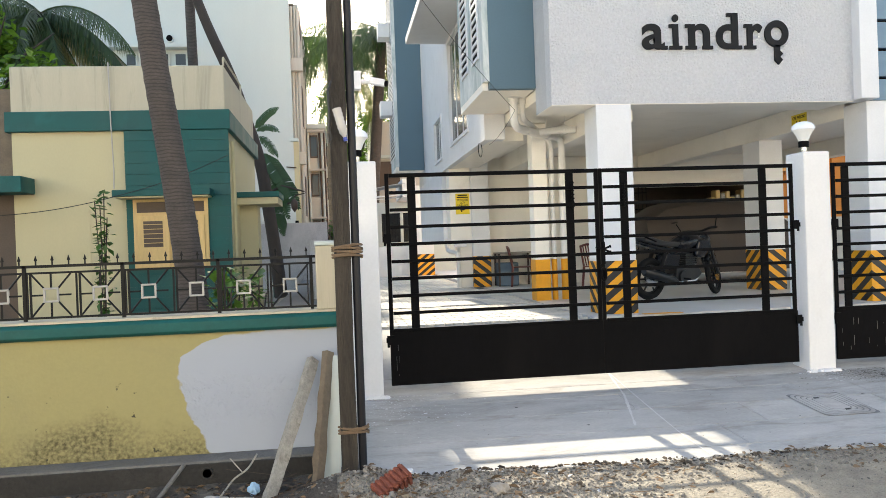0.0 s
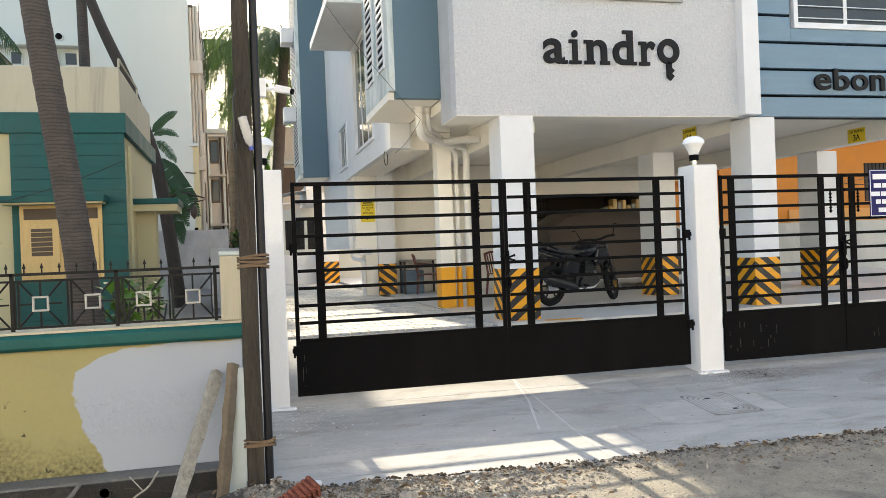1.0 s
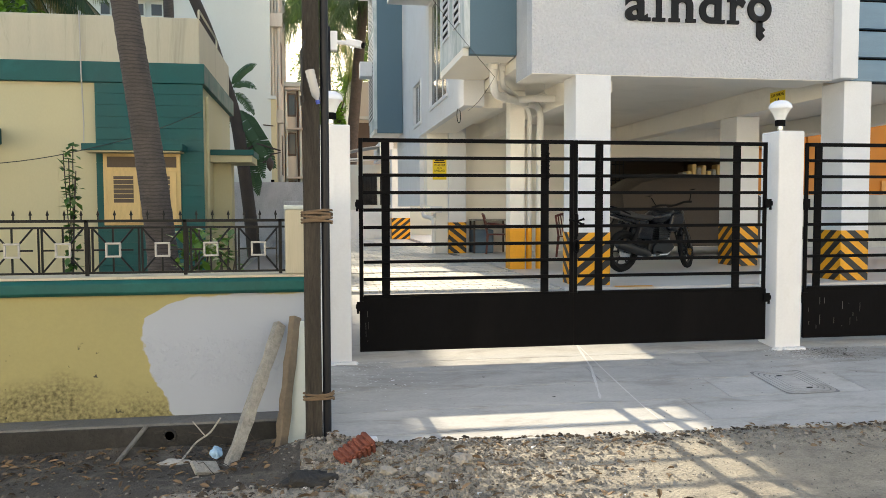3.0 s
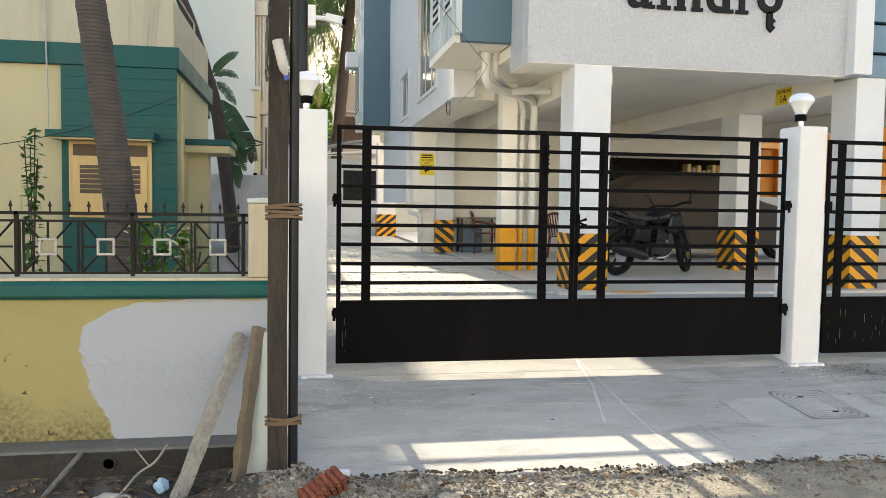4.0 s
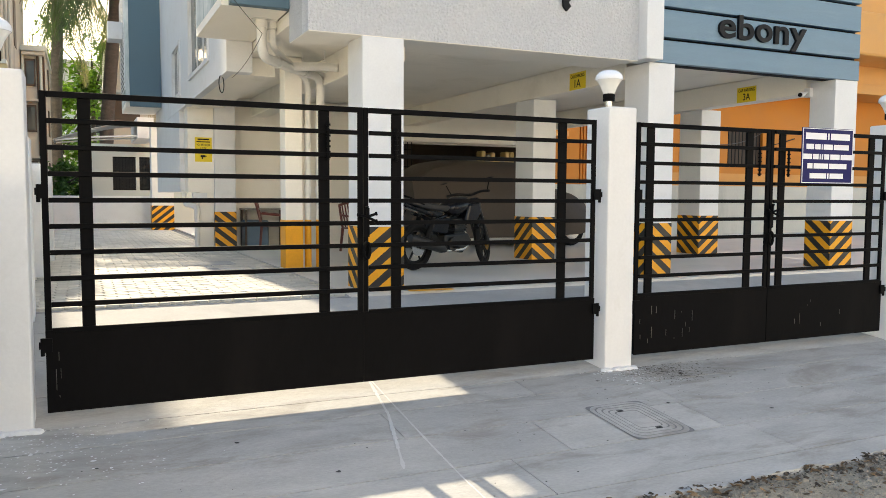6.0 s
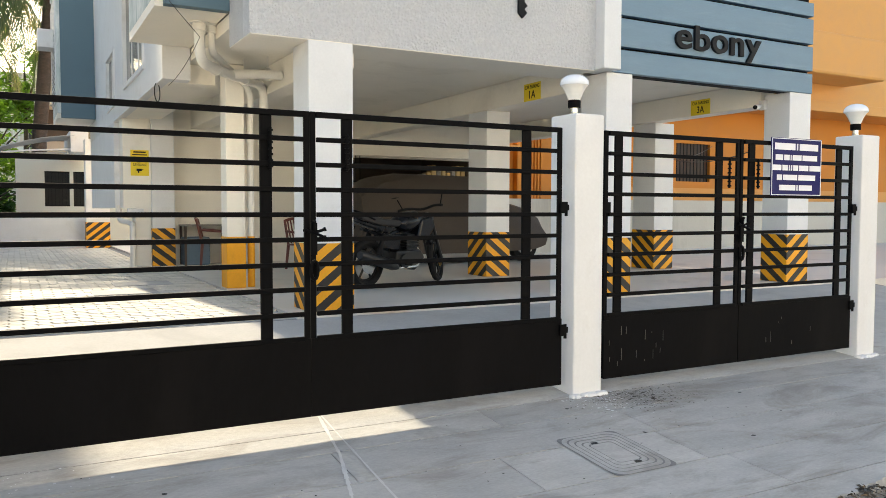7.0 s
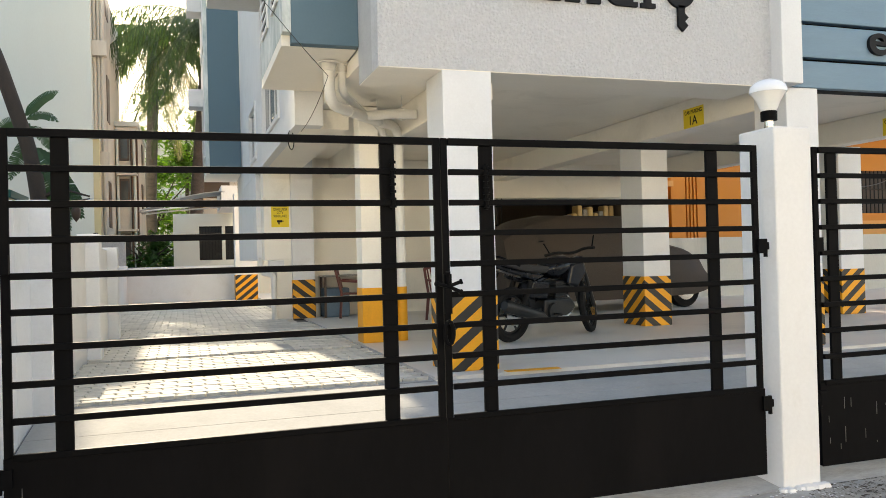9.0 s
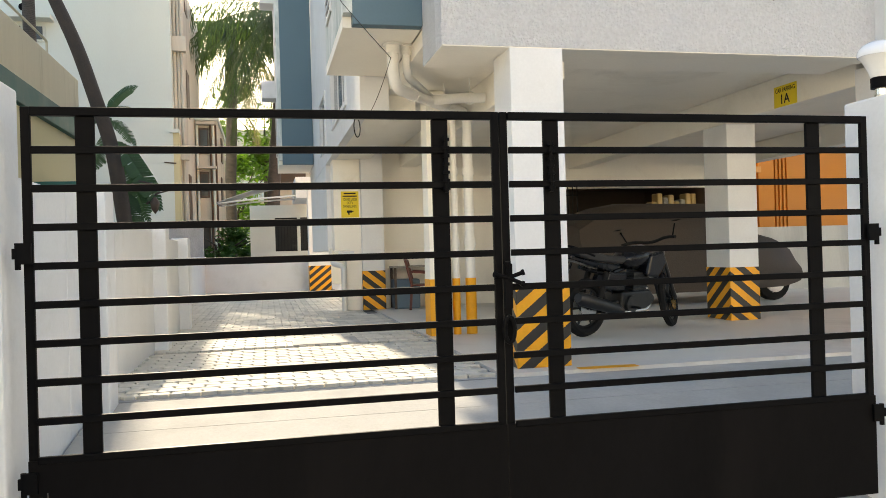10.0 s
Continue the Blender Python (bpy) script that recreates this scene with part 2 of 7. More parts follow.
M = material
MAT.update(
    white=M("white_wall_paint", (0.72, 0.725, 0.73), 0.65, vary=0.06, scale=2.2, second=(0.58, 0.57, 0.54), amount=0.5, bump=0.25),
    stucco=M("white_stucco", (0.74, 0.74, 0.75), 0.8, vary=0.1, scale=26, fine=36, bump=1.0, bump_dist=0.06),
    stucco_grey=M("grey_stucco", (0.62, 0.62, 0.62), 0.75, vary=0.1, fine=38, bump=1.0, bump_dist=0.035),
    cream=M("cream_paint", (0.87, 0.83, 0.745), 0.6, vary=0.05, scale=1.3, second=(0.6, 0.56, 0.47), amount=0.35),
    mottled=M("weathered_white_paint", (0.70, 0.72, 0.70), 0.7, vary=0.1, scale=3.0, second=(0.28, 0.36, 0.35), amount=0.85, stretch=(1, 1, 0.4), stain_pos=0.40, stain_w=0.2),
    blue=M("blue_grey_paint", (0.16, 0.25, 0.325), 0.6, vary=0.09, fine=30, stretch=(0.5, 0.5, 4), second=(0.21, 0.30, 0.37), amount=0.5, bump=0.4, bump_dist=0.006),
    bay_blue=M("dark_blue_grey_paint", (0.085, 0.15, 0.19), 0.6, vary=0.07, scale=1.5, bump=0.2),
    black=M("black_gate_paint", (0.0035, 0.0035, 0.004), 0.6, spec=0.06, vary=0.3, second=(0.009, 0.009, 0.009), amount=0.3, bump=0.1),
    gate_panel=M("black_sheet_paint", (0.005, 0.0047, 0.005), 0.65, spec=0.05, vary=0.35, scale=2.5, second=(0.009, 0.008, 0.008), amount=0.6, stretch=(1, 1, 0.3), bump=0.1),
    concrete=M("apron_concrete", (0.44, 0.43, 0.405), 0.9, spec=0.25, vary=0.2, scale=3.2, fine=55, second=(0.23, 0.205, 0.175), amount=0.55, bump=0.8, stretch=(0.6, 1.6, 1), per_object=0.08, stain_pos=0.5),
    ramp=M("pale_ramp_concrete", (0.43, 0.415, 0.385), 0.95, spec=0.15, vary=0.14, scale=1.6, second=(0.36, 0.345, 0.32), amount=0.7, bump=0.35, stain_pos=0.48),
    concrete_dark=M("joint_concrete", (0.20, 0.195, 0.19), 0.9, vary=0.2, scale=3, bump=0.3),
    floor=M("parking_floor_concrete", (0.68, 0.645, 0.59), 0.45, vary=0.08, scale=0.9, second=(0.43, 0.40, 0.36), amount=0.5, bump=0.08),
    dirt=M("dusty_road", (0.38, 0.34, 0.27), 0.95, vary=0.35, scale=5, fine=60, second=(0.2, 0.18, 0.15), amount=0.75, bump=1.0, bump_dist=0.035, stain_pos=0.5),
    paver=M("paver_concrete", (0.60, 0.56, 0.48), 0.9, spec=0.25, vary=0.12, scale=6, per_object=0.10, second=(0.33, 0.30, 0.26), amount=0.5),
    yellow=M("pale_yellow_paint", (0.50, 0.45, 0.27), 0.7, vary=0.05, scale=1.2, second=(0.50, 0.44, 0.29), amount=0.4, stretch=(1, 1, 0.5)),
    parapet=M("streaked_cream_parapet", (0.47, 0.43, 0.32), 0.8, vary=0.08, scale=2.0, second=(0.25, 0.225, 0.17), amount=0.7, stretch=(3, 3, 0.3)),
    teal=M("teal_paint", (0.006, 0.080, 0.074), 0.55, spec=0.3, vary=0.18, scale=2, second=(0.012, 0.12, 0.112), amount=0.5),
    tower=M("pale_tower_paint", (0.53, 0.585, 0.56), 0.75, vary=0.05, scale=0.3, second=(0.50, 0.54, 0.52), amount=0.5, stretch=(1, 1, 0.3)),
    tower_side=M("stained_cream_render", (0.52, 0.50, 0.44), 0.8, vary=0.1, scale=0.5, second=(0.30, 0.29, 0.26), amount=0.7, stretch=(1, 1, 0.3)),
    # brown dark enough to hold the shade inside rooms and openings
    brown_wall=M("dark_opening_brown", (0.10, 0.075, 0.055), 0.8, vary=0.2),
    orange=M("orange_paint", (0.60, 0.215, 0.018), 0.6, vary=0.06, scale=1.0, second=(0.52, 0.18, 0.02), amount=0.4),
    peach=M("peach_paint", (0.68, 0.33, 0.09), 0.6, vary=0.05),
    pipe_paint=M("pipe_white_paint", (0.76, 0.74, 0.69), 0.4, vary=0.06, second=(0.55, 0.52, 0.46), amount=0.4),
    yellow_paint=M("road_yellow_paint", (0.84, 0.37, 0.008), 0.5, vary=0.1, second=(0.5, 0.24, 0.02), amount=0.4),
    chrome=M("chrome", (0.6, 0.58, 0.55), 0.22, metal=1.0, vary=0.05, bump=0),
    bulb_body=M("white_plastic", (0.82, 0.82, 0.80), 0.35, vary=0.03, bump=0),
    bulb_dome=M("milky_dome", (0.80, 0.83, 0.88), 0.2, vary=0.02, bump=0),
    letter=M("black_letters", (0.008, 0.008, 0.009), 0.55, spec=0.2, vary=0.2, bump=0),
    sign_blue=M("sign_dark_blue", (0.014, 0.014, 0.10), 0.6, spec=0.2, vary=0.06, bump=0),
    sign_white=M("sign_white_print", (0.78, 0.78, 0.82), 0.5, vary=0.02, bump=0),
    sign_yellow=M("sign_yellow_plate", (0.80, 0.60, 0.02), 0.4, vary=0.04, bump=0),
    wood_pole=M("weathered_pole", (0.05, 0.042, 0.033), 0.92, vary=0.55, scale=7, fine=60, second=(0.022, 0.018, 0.014), amount=0.9, stretch=(1.8, 1.8, 0.22), bump=1.0, bump_dist=0.02, stain_pos=0.48),
    black_plastic=M("black_conduit", (0.010, 0.011, 0.015), 0.45, spec=0.3, vary=0.2, bump=0.05),
    rope=M("jute_rope", (0.17, 0.115, 0.07), 0.95, vary=0.25, fine=90, bump=0.6),
    slab=M("rough_slab_concrete", (0.34, 0.325, 0.285), 0.95, vary=0.3, scale=22, fine=90, second=(0.14, 0.125, 0.1), amount=0.7, bump=1.0, bump_dist=0.012),
    slab_brown=M("mossy_slab", (0.17, 0.135, 0.095), 0.95, vary=0.25, scale=5, second=(0.13, 0.11, 0.08), amount=0.7, bump=0.8, bump_dist=0.01),
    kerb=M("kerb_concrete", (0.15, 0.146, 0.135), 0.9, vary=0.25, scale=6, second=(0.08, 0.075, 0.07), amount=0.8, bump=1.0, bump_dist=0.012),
    kerb_black=M("dark_grey_kerb", (0.03, 0.029, 0.027), 0.95, vary=0.4, scale=4, second=(0.075, 0.07, 0.065), amount=0.6, bump=1.0, bump_dist=0.012),
    brick=M("red_brick", (0.19, 0.055, 0.033), 0.9, vary=0.4, scale=14, bump=1.0, bump_dist=0.012, second=(0.3, 0.2, 0.15), amount=0.4),
    cement_wall=M("grey_cement_render", (0.44, 0.445, 0.45), 0.9, vary=0.35, scale=1.6, second=(0.10, 0.10, 0.10), amount=0.8, stretch=(1, 1, 0.5), bump=0.4),
    iron=M("fence_black_iron", (0.006, 0.006, 0.006), 0.5, spec=0.2, vary=0.3, bump=0.1),
    fence_white=M("fence_plate_white", (0.40, 0.385, 0.35), 0.6, vary=0.1),
    wood_frame=M("pale_varnished_wood", (0.60, 0.42, 0.17), 0.5, vary=0.12, scale=5, stretch=(4, 4, 0.6)),
    dark_wood=M("dark_wood", (0.06, 0.035, 0.022), 0.5, vary=0.2),
    car_cover=M("brown_car_cover", (0.060, 0.046, 0.036), 0.75, vary=0.2, scale=3, bump=0.5, bump_dist=0.01),
    rubber=M("tyre_rubber", (0.010, 0.0095, 0.009), 0.8, spec=0.2, vary=0.2, bump=0.2),
    bike_black=M("bike_black_paint", (0.006, 0.006, 0.008), 0.25, spec=0.35, vary=0.1, bump=0),
    engine=M("engine_metal", (0.045, 0.045, 0.045), 0.45, metal=0.8, vary=0.2),
    seat_vinyl=M("seat_vinyl", (0.015, 0.014, 0.014), 0.55, vary=0.15),
    red_plastic=M("maroon_plastic", (0.13, 0.03, 0.022), 0.4, vary=0.1, bump=0),
    blue_plastic=M("blue_grey_plastic", (0.10, 0.16, 0.21), 0.45, vary=0.1, bump=0),
    bottle=M("clear_bottle_plastic", (0.85, 0.83, 0.80), 0.15, vary=0.03, transmission=0.6, bump=0),
    blue_cap=M("blue_cap", (0.03, 0.06, 0.35), 0.4, vary=0.05, bump=0),
    glass=M("window_glass", (0.05, 0.055, 0.055), 0.08, spec=0.3, vary=0.03, bump=0),
    awning=M("grey_awning_sheet", (0.42, 0.43, 0.45), 0.4, vary=0.08, transmission=0.2),
    bark=bark(),
    bark_dark=M("dark_trunk", (0.055, 0.042, 0.034), 0.9, vary=0.3, scale=5, bump=0.6, bump_dist=0.02),
    frond=leaf("palm_leaf", (0.045, 0.078, 0.028)),
    frond_dry=leaf("dry_palm_leaf", (0.20, 0.17, 0.09)),
    banana=leaf("banana_leaf", (0.022, 0.06, 0.022), 0.25),
    leaf=leaf("tree_leaf", (0.10, 0.19, 0.02), 0.5),
    leaf_fresh=leaf("fresh_leaf", (0.085, 0.165, 0.032), 0.5),
    leaf_dark=leaf("shrub_leaf", (0.05, 0.12, 0.025), 0.5),
    gravel=island_material("loose_gravel", (0.235, 0.215, 0.185), 0.5),
    litter=island_material("dry_leaf_litter", (0.16, 0.105, 0.058), 0.8),
    soil=M("dark_soil", (0.085, 0.074, 0.06), 0.95, vary=0.4, scale=6, fine=60, second=(0.19, 0.165, 0.13), amount=0.8, bump=1.0, bump_dist=0.03, stain_pos=0.5),
    concrete_pale=M("pale_line_tone", (0.58, 0.57, 0.55), 0.9, vary=0.1),
    debris=island_material("dark_debris", (0.07, 0.055, 0.04), 0.8),
    cable=M("black_cable", (0.015, 0.015, 0.015), 0.5, vary=0.1, bump=0),
    stripe_up=stripes("chevron_up", -1.0),
    stripe_down=stripes("chevron_down", 1.0),
    compound=masonry_paint(),
)


# ---- mesh tools ----
class Mesh:
    """Collects corners and faces of one mesh, in world metres."""

    def __init__(self):
        self.v, self.f, self.mi = [], [], []

    def add(self, verts, faces, mi=0):
        n = len(self.v)
        self.v += [tuple(p) for p in verts]
        self.f += [tuple(i + n for i in f) for f in faces]
        self.mi += [mi] * len(faces)
        return self

    def box(self, x0, x1, y0, y1, z0, z1, m=None, mi=0):
        vs = [Vector((x, y, z)) for z in (z0, z1) for y in (y0, y1) for x in (x0, x1)]
        if m is not None:
            vs = [m @ p for p in vs]
        return self.add(vs, [(0, 2, 3, 1), (4, 5, 7, 6), (0, 1, 5, 4), (2, 6, 7, 3), (0, 4, 6, 2), (1, 3, 7, 5)], mi)

    def prism(self, pts, axis, lo, hi, mi=0):
        """A polygon (two coordinates a point) pushed along an axis from lo to hi."""
        def at(p, h):
            return {"x": (h, p[0], p[1]), "y": (p[0], h, p[1]), "z": (p[0], p[1], h)}[axis]
        n = len(pts)
        vs = [at(p, lo) for p in pts] + [at(p, hi) for p in pts]
        fs = [tuple(range(n))[::-1], tuple(range(n, 2 * n))] + [(i, (i + 1) % n, n + (i + 1) % n, n + i) for i in range(n)]
        return self.add(vs, fs, mi)

    def tube(self, path, radii, sides=10, caps=True, mi=0):
        path = [Vector(p) for p in path]
        if not hasattr(radii, "__len__"):
            radii = [radii] * len(path)
        vs, fs = [], []
        ref = Vector((0.013, 0.99, 0.11))
        for i, p in enumerate(path):
            d = (path[min(i + 1, len(path) - 1)] - path[max(i - 1, 0)]).normalized()
            s = d.cross(ref)
            if s.length < 0.05:
                s = d.cross(Vector((1, 0, 0)))
            s.normalize()
            u = s.cross(d)
            for k in range(sides):
                w = 2 * math.pi * k / sides
                vs.append(p + (s * math.cos(w) + u * math.sin(w)) * radii[i])
        for i in range(len(path) - 1):
            for k in range(sides):
                k2 = (k + 1) % sides
                fs.append((i * sides + k, i * sides + k2, (i + 1) * sides + k2, (i + 1) * sides + k))
        if caps:
            fs.append(tuple(range(sides))[::-1])
            fs.append(tuple(range(len(vs) - sides, len(vs))))
        return self.add(vs, fs, mi)

    def lathe(self, profile, x, y, z, sides=20, m=None, mi=0):
        """A profile of (radius, height) turned about an upright axis."""
        vs, fs = [], []
        for r, h in profile:
            for k in range(sides):
                w = 2 * math.pi * k / sides
                p = Vector((r * math.cos(w), r * math.sin(w), h))
                vs.append((m @ p) if m is not None else Vector((x, y, z)) + p)
        for i in range(len(profile) - 1):
            for k in range(sides):
                k2 = (k + 1) % sides
                fs.append((i * sides + k, i * sides + k2, (i + 1) * sides + k2, (i + 1) * sides + k))
        fs += [tuple(range(sides))[::-1], tuple(range(len(vs) - sides, len(vs)))]
        return self.add(vs, fs, mi)


def world_of(ob):
    p = Vector((0, 0, 0))
    while ob:
        p += ob.location
        ob = ob.parent
    return p


def make(name, mesh, mats, parent=None, label="", at=None, bevel=0.0, smooth=False, category="", group="", kind=""):
    """One mesh object. Corners are in world metres; the origin lies at the parent's, or at the place given."""
    base = Vector(at) if at is not None else (world_of(parent) if parent else Vector((0, 0, 0)))
    me = bpy.data.meshes.new(name)
    me.from_pydata([tuple(Vector(p) - base) for p in mesh.v], [], mesh.f)
    mats = mats if isinstance(mats, (list, tuple)) else [mats]
    for mt in mats:
        me.materials.append(MAT[mt] if isinstance(mt, str) else mt)
    if any(mesh.mi):
        me.polygons.foreach_set("material_index", mesh.mi)
    if smooth:
        me.polygons.foreach_set("use_smooth", [True] * len(me.polygons))
        me.set_sharp_from_angle(angle=radians(42))
    me.update()
    ob = new(name, me)
    if parent:
        ob.parent = parent
        ob.location = base - world_of(parent)
    else:
        ob.location = base
    if bevel:
        bv = ob.modifiers.new("bevel", "BEVEL")
        bv.width, bv.segments, bv.limit_method, bv.angle_limit = bevel, 2, "ANGLE", radians(40)
    return tagged(ob, label, category, group, kind)


def part(name, mesh, mats, parent, label="", bevel=0.0, smooth=False, at=None):
    return make(name, mesh, mats, parent, label, at=at, bevel=bevel, smooth=smooth)


def thing(name, at, label, category, group="", kind=""):
    ob = new(name)
    ob.location = at
    ob.empty_display_size = 0.1
    return tagged(ob, label, category, group, kind)


B = lambda *a, **k: Mesh().box(*a, **k)
FLOOR = 0.30


def standing():
    return set(bpy.data.objects)


def settle(before, by):
    """Moves all that was set up since then, as one block."""
    for ob in bpy.data.objects:
        if ob not in before and ob.parent is None:
            ob.matrix_basis = Matrix.Translation(by) @ ob.matrix_basis

# ---- ground ----
def ground_z(x, y):
    """Height of the bare road: a dusty strip under the apron, with a shallow gutter along the yellow wall."""
    z = -0.2 + 0.02 * noise.noise(Vector((x * 0.7, y * 0.7, 0))) + 0.014 * noise.noise(Vector((x * 5, y * 5, 3)))
    if 4.4 < y < 7 and x < 2.15:
        z -= 0.055 * max(0.0, 1 - abs(y - 5.65) / 0.7) * min(1.0, (2.15 - x) / 0.5)
    if 4.6 < y < 5.5 and 2.3 < x < 7:
        z += 0.05 * (y - 4.6) / 0.9
    z += 0.06 * math.exp(-((x - 2.7) / 0.65) ** 2 - ((y - 5.15) / 0.4) ** 2)
    z += 0.12 * math.exp(-((x - 2.2) / 0.26) ** 2 - ((y - 5.42) / 0.22) ** 2)
    return z


def apron_z(y):
    """The apron climbs from the road to the parking floor."""
    pts = [(-9, -0.15), (5.4, -0.15), (6.0, -0.12), (7.3, 0.0), (10.4, 0.285), (99, 0.285)]
    for (y0, z0), (y1, z1) in zip(pts, pts[1:]):
        if y <= y1:
            return z0 + (z1 - z0) * (y - y0) / (y1 - y0)


def sheet(xs, ys, zf):
    vs = [(x, y, zf(x, y)) for y in ys for x in xs]
    n = len(xs)
    fs = [(j * n + i, j * n + i + 1, (j + 1) * n + i + 1, (j + 1) * n + i) for j in range(len(ys) - 1) for i in range(n - 1)]
    return Mesh().add(vs, fs)


gx = [-2000, -300, -60, -20, -8] + [-3 + 0.08 * i for i in range(176)] + [16, 24, 60, 300, 2000]
gy = [-2000, -300, -60, -20, -8] + [-2 + 0.08 * i for i in range(106)] + [9, 14, 30, 60, 300, 2000]
make("ground", sheet(gx, gy, ground_z), "dirt", kind="structure", smooth=True, label="dusty uneven road with loose grit and dirt")


def soil_edge(x):
    return 4.95 + 0.12 * noise.noise(Vector((x * 2, 4, 1))) + 0.08 * noise.noise(Vector((x * 7, 4, 1)))


soil_x = [-8 + 0.06 * i for i in range(170)]
vs = [(x, soil_edge(x) + (5.93 - soil_edge(x)) * k / 12, ground_z(x, soil_edge(x) + (5.93 - soil_edge(x)) * k / 12) + 0.012 * min(1, k)) for x in soil_x for k in range(13)]
fs = [(i * 13 + k, (i + 1) * 13 + k, (i + 1) * 13 + k + 1, i * 13 + k + 1) for i in range(len(soil_x) - 1) for k in range(12)]
make("ground_soil", Mesh().add(vs, fs), "soil", kind="structure", smooth=True, label="dark soil along the foot of the kerb")


def apron_edge(x):
    return 5.47 + 0.07 * noise.noise(Vector((x * 1.3, 0, 7))) + 0.05 * noise.noise(Vector((x * 6, 2, 7))) + 0.03 * noise.noise(Vector((x * 17, 2, 9)))


apron = Mesh()
ax = [2.16 + 0.04 * i for i in range(300)]
rows_y = [None, 5.9, 6.4, 6.9, 7.3, 8.5, 9.5, 10.4]
vs = []
for x in ax:
    for ry_ in rows_y:
        y = apron_edge(x) if ry_ is None else ry_
        vs.append((x, y, apron_z(y) - 0.012))
    vs.append((x, apron_edge(x) - 0.02 - 0.02 * random.random(), -0.26))
nr = len(rows_y) + 1
fs = []
for i in range(len(ax) - 1):
    for j in range(len(rows_y) - 1):
        fs.append((i * nr + j, (i + 1) * nr + j, (i + 1) * nr + j + 1, i * nr + j + 1))
    fs.append((i * nr + nr - 1, (i + 1) * nr + nr - 1, (i + 1) * nr, i * nr))
apron.add(vs, fs)
pavement = make("pavement", apron, "concrete_dark", kind="structure", label="grey concrete apron with a broken edge towards the road")
grid = standing()
make("floor_parking", B(5.32, 30, 10.4, 40, 0.0, FLOOR), "floor", kind="structure", label="smooth concrete floor of the open parking storey")
drive = make("floor_drive", B(1.0, 5.32, 10.4, 40, 0.0, FLOOR - 0.03), "concrete_dark", kind="structure", label="side drive laid with interlocking pavers")

# ---- building: columns ----
def column(x0, x1, y0, y1, z1, chevron, label):
    col = thing("column", (x0, y0, FLOOR), label, "column", "parking columns")
    part("shaft", B(x0, x1, y0, y1, FLOOR, z1), "white", col, bevel=0.008)
    part("painted_base", B(x0 - 0.005, x1 + 0.005, y0 - 0.005, y1 + 0.005, FLOOR, 0.985), chevron, col, "yellow and black striped base", bevel=0.006)


UP, DOWN = MAT["stripe_up"], MAT["stripe_down"]
L1 = "white square column with yellow and black striped base"
column(5.52, 5.99, 10.615, 11.1, 2.998, UP, L1)
column(9.28, 9.69, 10.615, 11.1, 2.998, DOWN, L1)
column(12.6, 13.05, 10.615, 11.05, 2.998, UP, L1)
column(9.3, 9.72, 13.4, 13.95, 2.838, DOWN, L1)
column(12.72, 13.16, 13.4, 13.95, 2.838, UP, L1)
column(5.13, 5.52, 18.08, 18.48, 3.19, DOWN, "cream column with striped base beside a table")
column(4.62, 5.2, 26.0, 26.5, 3.19, UP, "far column with yellow and black striped base")
pc = thing("column", (5.36, 13.4, FLOOR), "narrow cream column with yellow base beside drain pipes", "column", "parking columns")
part("shaft", B(5.36, 5.6, 13.4, 13.7, FLOOR, 3.19), "cream", pc, bevel=0.008)
part("painted_base", B(5.355, 5.605, 13.395, 13.705, FLOOR, 0.97), "yellow_paint", pc, "plain yellow base", bevel=0.005)

# ---- building: shell ----
make("wall_front", B(4.94, 9.1, 10.61, 10.85, 3.0, 4.6).box(4.94, 6.3, 10.61, 10.85, 4.6, 14).box(8.2, 9.1, 10.61, 10.85, 4.6, 14).box(6.3, 8.2, 10.61, 10.85, 6.0, 14),
     "stucco", kind="structure", label="white rough-cast front wall over the parking")
make("wall_front_return", B(4.94, 5.14, 10.851, 11.4, 3.0, 14), "stucco_grey", kind="structure", label="rough-cast side return of the front wall")
make("fin", B(9.1, 9.36, 10.45, 10.85, 3.004, 14), "white", kind="structure", bevel=0.01, label="smooth white upright fin between the two fronts")
groove = make("wall_blue", B(9.36, 13.05, 10.69, 10.85, 3.0, 4.28).box(9.36, 10.0, 10.69, 10.85, 4.28, 14).box(11.9, 13.05, 10.69, 10.85, 4.28, 14).box(10, 11.9, 10.69, 10.85, 5.65, 14),
     "black", kind="structure", label="blue-grey boarded-effect front with black grooves")
boards = [(9.36, 13.05, 3.0, 3.28), (9.36, 13.05, 3.32, 3.66), (9.36, 13.05, 3.70, 4.05), (9.36, 10.0, 4.09, 4.44), (10.0, 13.05, 4.09, 4.28), (10.0, 11.9, 5.65, 7.6)]
boards += [(x0, x1, 4.48 + 0.39 * k, 4.83 + 0.39 * k) for k in range(8) for x0, x1 in ((9.36, 10.0), (11.9, 13.05))]
for x0, x1, z0, z1 in boards:
    part("board", B(x0, x1, 10.6, 10.6895, z0, z1), "blue", groove, bevel=0.006)
make("ceiling", B(4.951, 13.06, 10.85, 19.0, 3.2, 3.35), "cream", kind="structure", label="cream painted ceiling of the parking storey")
make("soffit_edge", B(4.945, 9.095, 10.615, 10.848, 2.99, 2.999).box(4.945, 5.135, 10.849, 11.395, 2.99, 2.999), "cream", kind="structure", label="cream underside of the front wall")
make("soffit", B(5.145, 9.1, 10.855, 11.35, 3.004, 3.198), "cream", kind="structure", label="cream soffit strip behind the front wall")
for x, y0 in ((5.9, 11.1), (9.3, 11.1), (12.58, 11.1)):
    make("beam", B(x, x + 0.3, y0, 18.9, 2.84, 3.198), "cream", kind="structure", bevel=0.012, label="cream concrete beam running back")
